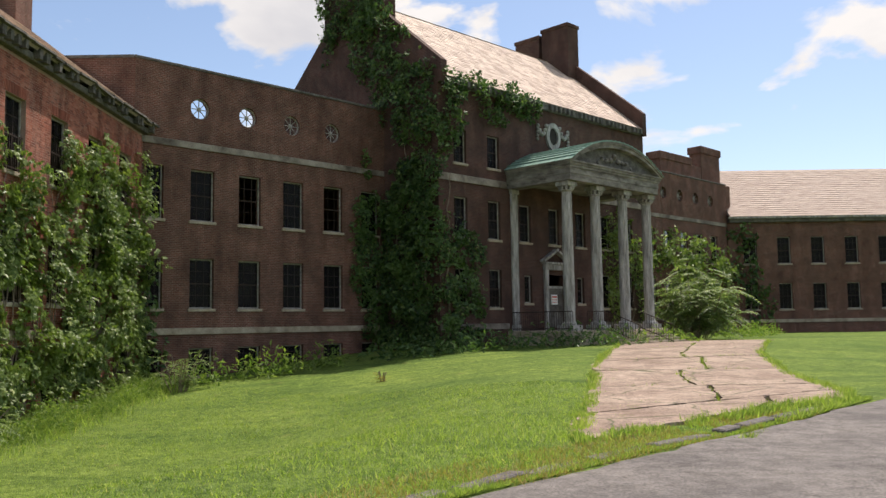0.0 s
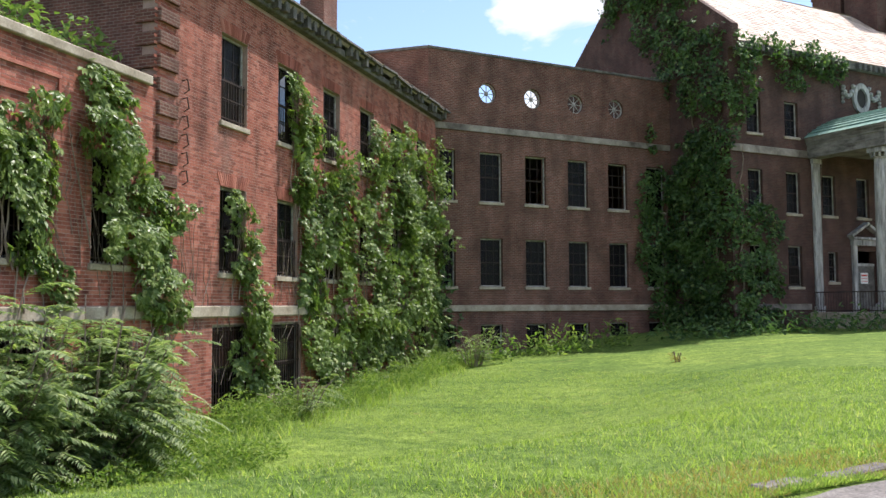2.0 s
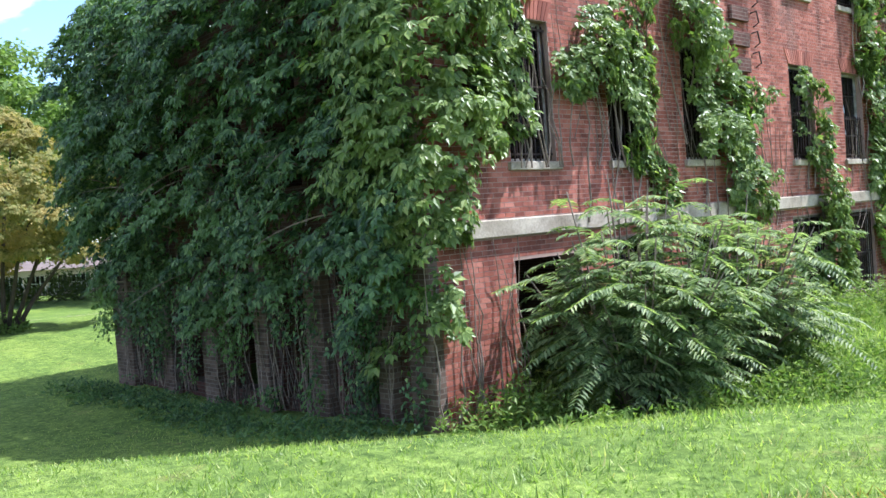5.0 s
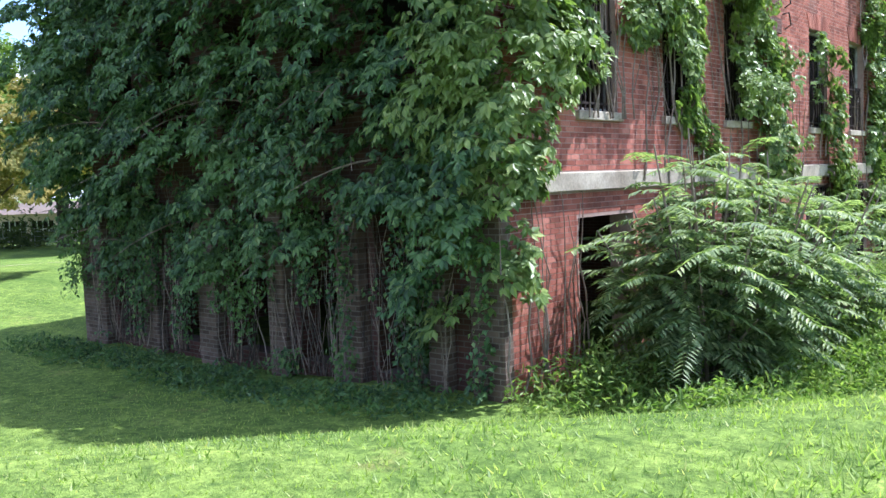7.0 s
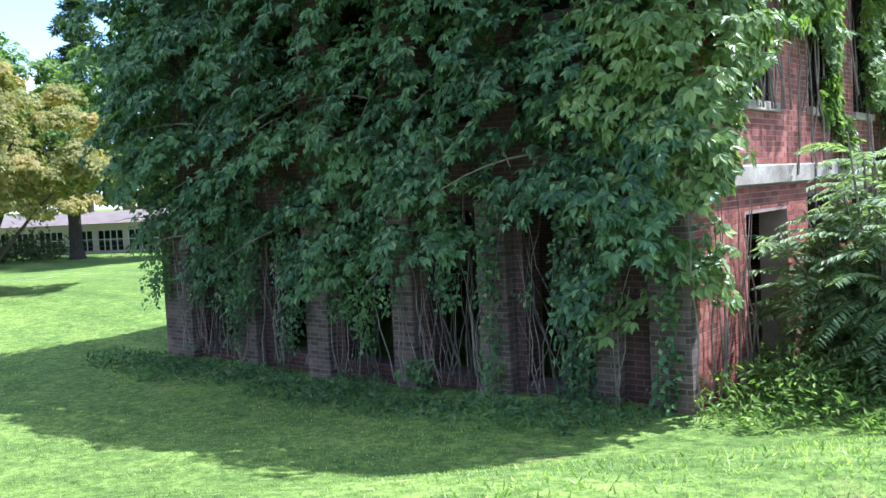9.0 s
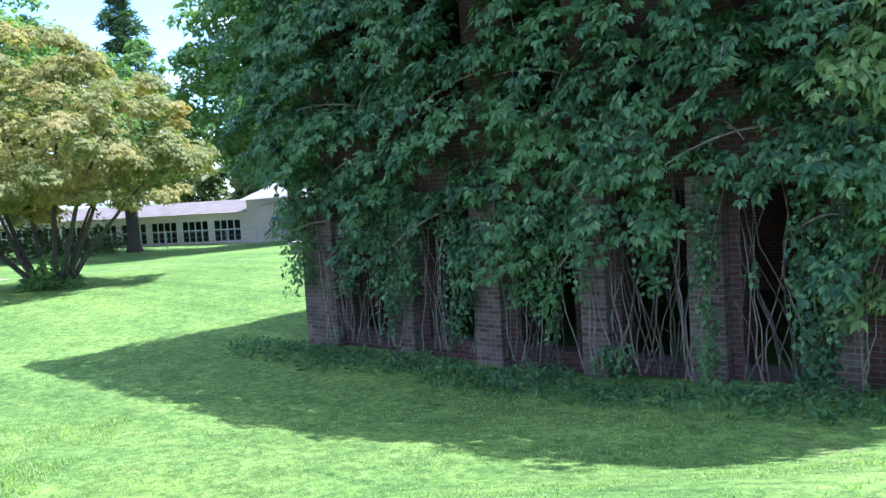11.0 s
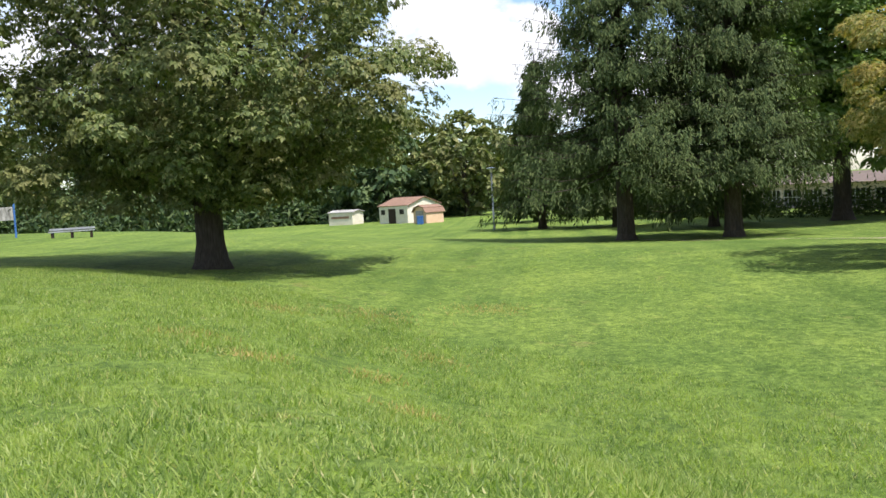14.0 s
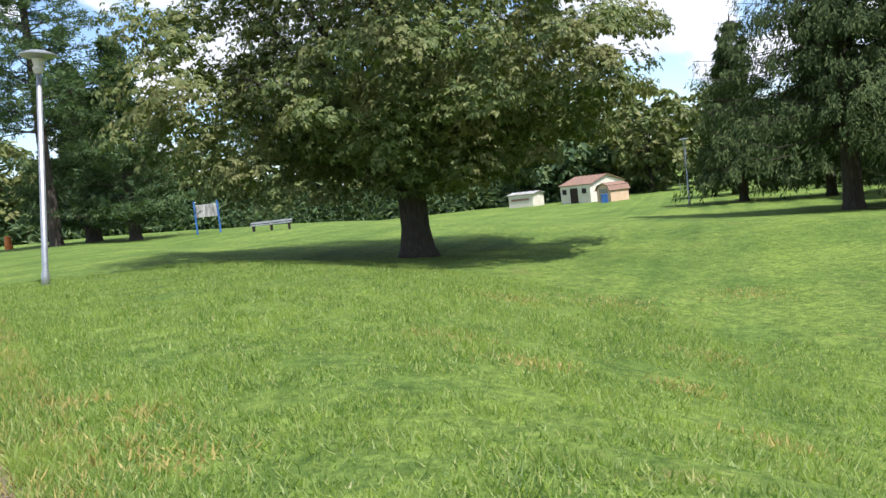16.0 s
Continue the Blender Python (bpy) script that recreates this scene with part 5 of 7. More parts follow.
def boughs(seed, x0, x1, ztop, count, fans, hem=1.1, reach=1.0):
    """Drooping boughs that jut from a wall like small eaves, thin sheets of compound leaves over dark room."""
    rs = np.random.RandomState(seed)
    P, N, A = [], [], []
    for k in range(count):
        x = x0 + (x1 - x0) * ((k * 0.618034) % 1.0)
        low = hem + 2.1 * (value_noise(np.array([x]), np.array([3.0]), seed + 5, 1.0)[0] - 0.5)
        low += 2.2 * float(smooth_step(-23.1, -24.3, np.array(x))) if x < -20 else 0.0
        crest = ztop + 0.5 * float(smooth_step(-17.5, -22.5, np.array(x)))
        z = low + (crest - low) * (max(0.0, k + rs.uniform(-0.5, 0.5)) / count) ** 0.92
        out = (0.15 + 0.75 * value_noise(np.array([x]), np.array([z * 1.2]), seed + 1, 1.6)[0] + rs.uniform(0, 0.45)) * reach * min(1, 0.5 + max(0, z - low) * 0.4)
        top = max(0.0, z - (crest - 0.9))
        turn, length, width = rs.normal(0, 0.55), rs.uniform(0.7, 1.35), rs.uniform(0.3, 0.62)
        n = int(fans * length * width / 0.45)
        u, v = rs.uniform(-0.75, 1.0, n), rs.uniform(-1, 1, n)
        v = v * (1 - 0.6 * np.maximum(u, 0) ** 2)
        along = length * u * 0.62
        dx = along * math.sin(turn) + v * width * math.cos(turn) + rs.normal(0, 0.04, n)
        dy = -(along * math.cos(turn) * 0.62 - v * width * math.sin(turn) * 0.5) + rs.normal(0, 0.04, n)
        dz = -0.32 * length * (u + 0.3) * np.abs(u + 0.3) - 0.25 * width * v * v + rs.normal(0, 0.05, n)
        P.append(np.stack([x + dx, np.minimum(-out + top * 0.7 + dy, 0.2), z + dz], 1))
        tilt = 0.35 + 0.5 * np.clip(u + 0.3, 0, 1.3)
        N.append(np.stack([0.45 * v + 0.3 * math.sin(turn) * tilt, -tilt, np.full(n, 0.85)], 1))
        A.append(np.stack([math.sin(turn) + 0.8 * v, np.full(n, -0.75), -0.35 - 0.5 * np.clip(u, 0, 1)], 1))
    return np.concatenate(P), unit(np.concatenate(N)), unit(np.concatenate(A)), rs


# mantle leaves carry the shade in their colour, corner sprays use the sunlit leaf
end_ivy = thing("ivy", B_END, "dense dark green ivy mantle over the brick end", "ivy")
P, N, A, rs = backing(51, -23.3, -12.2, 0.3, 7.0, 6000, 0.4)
part_data("foliage", leaf_fans("foliage", P, unit(N), A, 0.12, M_IVY_SHADE, rs, 4, 1.1, 1.7, 0.3, 0.4), end_ivy)
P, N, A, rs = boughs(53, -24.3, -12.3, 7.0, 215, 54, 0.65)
part_data("sprays", leaf_fans("sprays", P, N, A, 0.15, M_IVY_SHADE, rs, 5, 1.2, 2.0, 0.35, 0.22), end_ivy, "jutting sprays of pointed leaves")
rs = np.random.RandomState(54)
n = 20000
px, pz = rs.uniform(-23.4, -12.4, n), rs.uniform(-1.3, 1.3, n)
keep = value_noise(px, pz * 0.2, 55, 0.3) > 0.7 - 0.3 * (pz + 1.2) / 2.7
px, pz = px[keep], pz[keep]
P = np.stack([px, -0.26 - 0.4 * rs.rand(len(px)) ** 1.5, pz], 1)
part_data("trailing_growth", leaves_mesh("trailing_growth", P, np.tile(np.array([[0.0, -1.0, 0.4]]), (len(px), 1)), 0.085, M_IVY_SHADE, rs, 1.5, 0.5, 0.5), end_ivy, "trailing shoots with small leaves")
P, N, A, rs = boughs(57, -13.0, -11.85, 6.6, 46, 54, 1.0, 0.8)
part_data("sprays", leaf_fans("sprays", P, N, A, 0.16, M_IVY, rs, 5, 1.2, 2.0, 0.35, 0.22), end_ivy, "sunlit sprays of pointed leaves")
rs_ = random.Random(52)
gaps = [(-22.3, -20.9), (-20.35, -19.05), (-18.45, -17.05), (-16.55, -15.4), (-14.85, -13.6)]
for radius, count, mat in ((0.0095, 9, M_BARK), (0.007, 13, M_STEM), (0.013, 4, M_BARK)):
    lines = []
    for x0, x1 in gaps:
        for k in range(count):
            lines.append((rs_.uniform(x0, x1), -1.35, rs_.uniform(-0.6, 2.2), rs_.uniform(-0.9, 0.9)))
    stems(end_ivy, lines, radius, int(radius * 9000), mat, rs_.uniform(0.0, 0.2))
stems(end_ivy, [(rs_.uniform(-23.2, -12.5), -1.35, rs_.uniform(0.0, 1.6), rs_.uniform(-0.4, 0.4)) for k in range(34)], 0.009, 58, M_STEM, 0.26)
bm = bmesh.new()
rs_ = random.Random(8)
for k in range(46):
    x, z = rs_.uniform(-23.4, -12.6), rs_.uniform(0.4, 5.8)
    pts = [(x, -0.2, z)]
    d = Vector((rs_.uniform(-0.7, 0.7), -rs_.uniform(0.3, 0.9), rs_.uniform(-0.2, 0.5)))
    for q in range(4):
        d.z -= 0.12
        pts.append(tuple(Vector(pts[-1]) + d * 0.32))
    tube(bm, pts, [0.02, 0.016, 0.012, 0.008, 0.004], 4)
tagged(part("twig_tangle", bm, M_STEM, end_ivy), kind="stuff")
# its western flank and the crown on the roof
P, N, A, rs = boughs(56, 0.0, 9.0, 7.1, 230, 50, 1.7, 1.0)
west_ivy = thing("ivy", pose(-23.55, 15.7, 0, 0, 0, -90), "dense dark ivy on the western side of the end block", "ivy")
part_data("foliage", leaf_fans("foliage", P, N, A, 0.13, M_IVY_SHADE, rs, 5, 1.2, 1.8, 0.35, 0.3), west_ivy)
rs = np.random.RandomState(58)
n = 16000
px, py = rs.uniform(-23.4, -12.8, n), rs.uniform(6.9, 15.0, n)
hh = 0.3 + 1.6 * value_noise(px, py, 59, 1.4) + 0.7 * value_noise(px, py, 60, 0.5)
P = np.stack([px, py, 5.85 + hh * rs.uniform(0.3, 1.0, n)], 1)
roof_bush = thing("roof_thicket", pose(0, 0, 0), "sunlit green thicket growing on the flat roof", "bush")
part_data("foliage", leaves_mesh("foliage", P, np.tile(np.array([[0.2, -0.2, 0.8]]), (n, 1)), 0.2, M_BROAD, rs, 1.6, 0.3, 0.6), roof_bush)
stems(roof_bush, [(0, 5.75, 6.5, 0)], 0.02, 1).matrix_basis = pose(-18, 11, 0)

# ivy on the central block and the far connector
# leaves on the shaded fronts again have the shade in their colour
root, _ = wall_ivy("ivy", B_MAIN @ pose(0, MF, 0), [(11.6, 11.2, 1.0, 1.6, 1.2), (12.0, 13.4, 1.2, 1.0, 1.5), (14.0, 13.5, 1.7, 0.8, 1.6), (16.2, 13.4, 1.6, 0.8, 1.5), (18.0, 13.2, 1.4, 0.6, 1.2), (15.0, 12.3, 1.2, 0.5, 0.9), (11.7, 5.6, 1.0, 1.6, 1.0), (12.4, 3.0, 1.7, 1.6, 1.1), (11.8, 1.0, 1.3, 1.4, 1.0), (13.4, 5.2, 0.8, 1.0, 0.7), (14.0, 0.7, 0.8, 0.8, 0.8)], 270, 0.19, M_IVY_SHADE, 61, "dark ivy climbing the brick front to the eave", 0.7)
stems(root, [(11.3, 0, 9, 0.4), (12.3, 0, 6, -0.3), (16.7, 4.5, 8.5, 0.1)], 0.05, 62)
root, _ = wall_ivy("ivy", B_MAIN @ pose(0, MF, 0), [(25.2, 5.6, 0.9, 2.6, 1.4), (26.4, 6.4, 1.1, 1.8, 1.5), (25.6, 3.0, 1.0, 1.6, 1.2), (27.6, 5.4, 1.0, 2.4, 1.4), (28.8, 4.0, 0.9, 2.6, 1.3)], 110, 0.22, M_IVY, 73, "ivy hanging beside the portico columns", 0.7)
stems(root, [(25.5, 0, 6, 0.2), (27.5, 0, 6, 0.2)], 0.04, 74)
GABLE = B_MAIN @ pose(11.0, 0, 0, 0, 0, -90)      # its local x runs from back to front
root, _ = wall_ivy("ivy", GABLE, [(3.0, 4.0, 1.6, 4.2, 1.4), (1.6, 3.0, 1.8, 3.6, 1.3), (3.2, 9.0, 1.3, 3.2, 1.2), (2.6, 12.5, 1.8, 2.2, 1.4), (0.8, 14.6, 1.8, 2.2, 1.4), (-0.6, 16.8, 1.6, 2.4, 1.3), (-2.2, 19.5, 2.2, 3.0, 1.2), (-4.4, 20.5, 1.0, 2.6, 1.2), (-4.6, 17.5, 0.8, 1.4, 0.9), (1.6, 8.0, 1.2, 2.0, 0.9), (3.4, 1.0, 1.3, 1.6, 1.2), (1.0, 0.4, 2.0, 1.3, 1.2), (0.4, 5.0, 1.6, 3.0, 1.1), (2.0, 6.5, 1.6, 3.0, 1.2)], 220, 0.2, M_IVY_SHADE, 63, "dark ivy over the brick gable and chimney", 0.8)
stems(root, [(1, 0, 8, 0.5), (2.5, 0, 12, -0.5), (3.2, 0, 10, 0.2)], 0.06, 64)
root, _ = wall_ivy("ivy", B_MAIN, [(10.0, 4.6, 1.3, 2.0, 1.2), (10.0, 6.9, 1.1, 1.6, 1.0), (10.3, 2.2, 1.0, 1.8, 1.1), (9.7, 9.6, 0.4, 0.8, 0.6), (10.4, 0.2, 1.0, 1.0, 1.0)], 300, 0.18, M_IVY_SHADE, 65, "dark ivy in the corner of the brick range", 0.5)
stems(root, [(10.4, 0, 8, 0.1)], 0.04, 66)
root, _ = wall_ivy("ivy", B_MAIN, [(-2.2, 3.0, 0.8, 2.2, 0.8), (-2.0, 0.8, 0.8, 1.4, 0.8)], 90, 0.25, M_IVY_SHADE, 67, "shaded ivy in the inner corner", 0.4)
stems(root, [(-2.2, 0, 4, 0.1)], 0.03, 68)
root, _ = wall_ivy("ivy", B_MAIN, [(36.5, 6.6, 3.0, 1.8, 2.6), (40.0, 6.4, 3.2, 2.0, 3.0), (43.5, 5.6, 3.0, 2.2, 2.8), (46.5, 4.6, 2.0, 2.4, 2.0), (39.0, 3.2, 4.5, 2.8, 2.4), (44.5, 2.4, 3.5, 2.6, 2.4), (33.0, 5.5, 2.0, 2.4, 1.5)], 60, 0.3, M_IVY, 69, "sunlit ivy billowing off the brick range", 0.9)
stems(root, [(40, 0, 6, 0.3), (44, 0, 5, 0.3)], 0.06, 70)
root, _ = wall_ivy("ivy", B_FAR, [(24.8, 8.6, 1.2, 1.0, 1.0), (25.0, 6.0, 1.2, 1.8, 0.8), (26.0, 3.0, 1.4, 1.6, 0.6)], 50, 0.35, M_IVY_SHADE, 71, "dark ivy under the eave of the shaded wing", 0.5)
stems(root, [(25, 0, 8, 0.2)], 0.05, 72)


# ---- compound-leaved bushes ----
def frond_bush(name, m, n_stems, height, spread, frond, pairs, material, seed, label, category="bush"):
    rs = np.random.RandomState(seed)
    root = thing(name, m, label, category)
    bm = bmesh.new()
    V, F = [], []
    for s in range(n_stems):
        a = rs.uniform(0, 2 * np.pi)
        rad = spread * np.sqrt(rs.uniform(0.0, 1))
        tip = np.array((rad * np.cos(a), rad * np.sin(a), height * rs.uniform(0.35, 1.0) * (1 - 0.35 * (rad / spread) ** 2)))
        foot = np.array((tip[0] * 0.25, tip[1] * 0.25, -0.1))
        mid = (foot + tip) / 2 + np.array((tip[0] * 0.05, tip[1] * 0.05, 0.25))
        tube(bm, [tuple(foot), tuple(mid), tuple(tip)], [0.025, 0.018, 0.01], 5)
        for k in range(rs.randint(8, 12)):
            b = rs.uniform(0, 2 * np.pi)
            d = np.array((np.cos(b), np.sin(b), rs.uniform(-0.1, 0.75)))
            d = d / np.linalg.norm(d)
            start = foot + (tip - foot) * rs.uniform(0.3, 1.0)
            ln = frond * rs.uniform(0.7, 1.2)
            for q in range(pairs):
                t = (q + 0.8) / pairs
                c = start + d * ln * t + np.array((0, 0, -0.42 * ln * t * t))
                fwd = d + np.array((0, 0, -0.84 * t))
                fwd /= np.linalg.norm(fwd)
                sd = np.cross(fwd, (0, 0, 1.0))
                sd /= np.linalg.norm(sd) + 1e-9
                for sg in (-1, 1):
                    ax = sd * sg * 0.85 + fwd * 0.4 + np.array((0, 0, -0.3)) + rs.normal(0, 0.1, 3)
                    ax /= np.linalg.norm(ax)
                    l2 = frond * 0.175 * (1.15 - 0.6 * abs(t - 0.4))
                    w = np.cross(ax, (0, 0, 1.0))
                    w = w / (np.linalg.norm(w) + 1e-9) * l2 * 0.15
                    i = len(V)
                    V += [c, c + ax * l2 * 0.4 + w + (0, 0, 0.01), c + ax * l2, c + ax * l2 * 0.4 - w + (0, 0, 0.01)]
                    F += [(i, i + 1, i + 2), (i, i + 2, i + 3)]
    tagged(part("stem_tangle", bm, M_STEM, root), kind="stuff")
    part_data("foliage", mesh_np("foliage", V, F, material), root)
    return root


frond_bush("sumac_bush", on_ground(-10.75, 9.3), 56, 3.75, 1.55, 0.95, 21, M_SUMAC, 81, "tall sumac bush with drooping feathery leaves against the brick")
frond_bush("sumac_bush", on_ground(-10.7, 11.6), 52, 3.7, 1.6, 0.95, 21, M_SUMAC, 82, "wide sumac bush with feathery leaves beside the brick wall")
frond_bush("sumac_bush", on_ground(-11.0, 13.2), 22, 2.7, 1.0, 0.8, 18, M_SUMAC, 87, "low sumac bush with pale feathery leaves")
frond_bush("sumac_bush", on_ground(-11.0, 19.8), 14, 1.4, 1.3, 0.6, 9, M_SUMAC, 83, "low fern-like bush at the foot of the brick wall")
frond_bush("sumac_bush", on_ground(15.0, 51.0), 42, 5.4, 2.4, 1.6, 13, M_SUMAC, 84, "large sunlit sumac bush beside the portico")
frond_bush("sumac_bush", on_ground(-9.9, 31.9), 12, 2.0, 1.2, 0.6, 8, M_SUMAC, 85, "thin pale bush in the corner of the brick range")


def weeds(name, pts, h, n, material, seed, label, size=0.16):
    """A ragged fringe of weeds round ground points (x, y, radius)."""
    rs = np.random.RandomState(seed)
    P = []
    for x, y, r in pts:
        k = int(n * r * r)
        a, q = rs.uniform(0, 2 * np.pi, k), r * np.sqrt(rs.uniform(0, 1, k))
        px, py = x + q * np.cos(a), y + q * np.sin(a)
        top = h * (0.25 + value_noise(px, py, seed, 0.5)) * (1.05 - (q / r) ** 2 * 0.7)
        P.append(np.stack([px, py, ground_z(px, py) + top * rs.uniform(0.05, 1, k)], 1))
    P = np.concatenate(P)
    return stuff(name, leaves_mesh(name, P, np.tile(np.array([[0.1, -0.1, 0.8]]), (len(P), 1)), size, material, rs, 3.0, -0.1, 0.75), label, "weeds")


rng = random.Random(21)
weeds("weeds", [(-11.35 + rng.uniform(-0.3, 0.5), y, rng.uniform(0.6, 1.0)) for y in np.arange(7.2, 34, 0.75)], 0.8, 1300, M_WEED, 91, "bright green weeds along the foot of the brick wing", 0.1)
weeds("weeds", [(-9.3 + rng.uniform(-0.5, 0.5) - 0.09 * (y - 9) ** 2 * (y < 9), y, rng.uniform(0.55, 0.9)) for y in np.arange(6.9, 14.5, 0.6)], 0.5, 1500, M_WEED, 97, "sunlit leafy weeds in front of the sumac bushes", 0.1)
# ground ivy in the shade-darkened leaf colour
weeds("weeds", [(-13 - 0.8 * k + rng.uniform(-0.3, 0.3), 5.9 + rng.uniform(-0.3, 0.3), 0.7) for k in range(14)], 0.28, 620, M_IVY_SHADE, 92, "low dark ground ivy along the shaded brick end", 0.11)
weeds("weeds", [(-10 + 0.9 * k + rng.uniform(-0.4, 0.4), 33.2 + 0.62 * k + rng.uniform(-0.5, 0.5), rng.uniform(0.8, 1.4)) for k in range(7)], 1.3, 130, M_WEED, 93, "tall green weeds before the connecting range", 0.25)
weeds("weeds", [(-2.5 + 1.0 * k, 38.3 + 0.3 * k + rng.uniform(-0.4, 0.4), 1.3) for k in range(12)], 1.2, 60, M_IVY_SHADE, 94, "dark shaded undergrowth along the central block", 0.3)
weeds("weeds", [(9.2, 43.6, 1.2), (13.0, 47.0, 1.0), (18.5, 54, 1.6), (20.5, 57, 1.5), (22, 60, 1.3), (24, 64, 1.3), (11.2, 45.0, 0.9), (12.2, 46.2, 0.8)], 1.1, 120, M_WEED, 95, "clumps of pale weeds by the steps", 0.25)


# ---- trees ----
def limb(bm, a, d, length, r0, r1, rs, bend=0.15, n=5, lift=0.0):
    pts, d = [Vector(a)], Vector(d).normalized()
    for k in range(n):
        d = (d + Vector((rs.uniform(-bend, bend), rs.uniform(-bend, bend), rs.uniform(-bend, bend) + lift))).normalized()
        pts.append(pts[-1] + d * length / n)
    tube(bm, pts, [r0 + (r1 - r0) * k / n for k in range(n + 1)], 6)
    return pts


def broad_tree(name, m, height, width, skirt, trunk_r, material, n_leaves, size, seed, label, lobes=16, forks=1, flat=0.75, belly=None, fan=0, lobe_r=0.2, core=0.12):
    """A crown of lobes, each a heap of small domed clumps of leaves, on limbs that reach into the lobes."""
    rs, rr = random.Random(seed), np.random.RandomState(seed)
    root = thing(name, m, label, "tree", "far woods" if name == "far_tree" else ("pines" if name == "pine_tree" else ""))
    bm = bmesh.new()
    rx = width / 2
    cz = belly or (height + skirt) / 2
    fork_z = skirt + (height - skirt) * 0.18
    if forks == 1:
        lathe(bm, [(trunk_r * 1.7, -0.2), (trunk_r * 1.25, 0.25), (trunk_r, 0.9), (trunk_r * 0.95, fork_z), (trunk_r * 0.55, cz)], 12)
    P, N, A = [], [], []
    per_lobe = max(5, int(n_leaves / lobes / 90))
    per = max(6, n_leaves // (lobes * per_lobe))
    for i in range(lobes):
        h = 1 - 2 * (i + 0.5) / lobes
        az = 2.39996 * i + rr.uniform(-0.3, 0.3)
        v = np.array((math.sqrt(1 - h * h) * math.cos(az), math.sqrt(1 - h * h) * math.sin(az), h))
        rad = rr.uniform(0.62, 0.9)
        up = (height - cz) if h > 0 else (cz - skirt)
        c0 = np.array((v[0] * rx * rad, v[1] * rx * rad, cz + v[2] * up * rad))
        lr = lobe_r * width * rr.uniform(0.8, 1.25)
        foot = (0, 0, fork_z * rs.uniform(0.8, 1.0)) if forks == 1 else (0.3 * math.cos(az), 0.3 * math.sin(az), -0.1)
        if i % 2 == 0 and (forks == 1 or i % 4 == 0):
            d = Vector(c0) - Vector(foot)
            limb(bm, foot, d + Vector((0, 0, d.length * 0.12)), d.length * 0.95, trunk_r * (0.42 if forks == 1 else 0.5), 0.03, rs, 0.12, 6, 0.0)
        for k in range(per_lobe):
            q = unit(rr.normal(0, 1, 3) + v * 0.55 + np.array((0, 0, 0.25)))
            c = c0 + q * lr * np.array((1, 1, flat)) * rr.uniform(0.45, 1.0)
            cr = lr * rr.uniform(0.28, 0.5)
            g = unit(rr.normal(0, 1, (per, 3)) + q * 0.5 + np.array((0, 0, 0.35)))
            g[:, 2] = np.abs(g[:, 2]) * 1.1 - 0.2
            P.append(c + g * cr * np.array((1, 1, 0.75)) * rr.uniform(0.6, 1.12, (per, 1)))
            N.append(g * 0.75 + np.array((0, 0, 0.6)) + q * 0.2)
            A.append(g * np.array((1, 1, 0.2)) + np.array((0, 0, -0.45)))
    part("trunk", bm, M_BARK, root, smooth=True)
    q = unit(rr.normal(0, 1, (int(n_leaves * core), 3))) * rr.uniform(0.1, 0.8, (int(n_leaves * core), 1)) ** 0.5
    P.append(np.stack([q[:, 0] * rx * 0.85, q[:, 1] * rx * 0.85, cz + np.where(q[:, 2] > 0, height - cz, cz - skirt) * q[:, 2] * 0.9], 1))
    N.append(q + np.array((0, 0, 0.6)))
    A.append(q - np.array((0, 0, 0.4)))
    P, N, A = np.concatenate(P), unit(np.concatenate(N)), unit(np.concatenate(A))
    ok = P[:, 2] > skirt * (0.55 + 0.75 * value_noise(P[:, 0], P[:, 1], seed, width * 0.09))
    P, N, A = P[ok], N[ok], A[ok]
    if fan:
        me = leaf_fans("crown", P, N, A, size, material, rr, fan, 1.3, 1.8, 0.4, 0.2)
    else:
        me = leaves_mesh("crown", P, N, size * (0.7 + 0.6 * rr.rand(len(P))), material, rr, 1.5, 0.35, 0.45)
    part_data("crown", me, root)
    return root


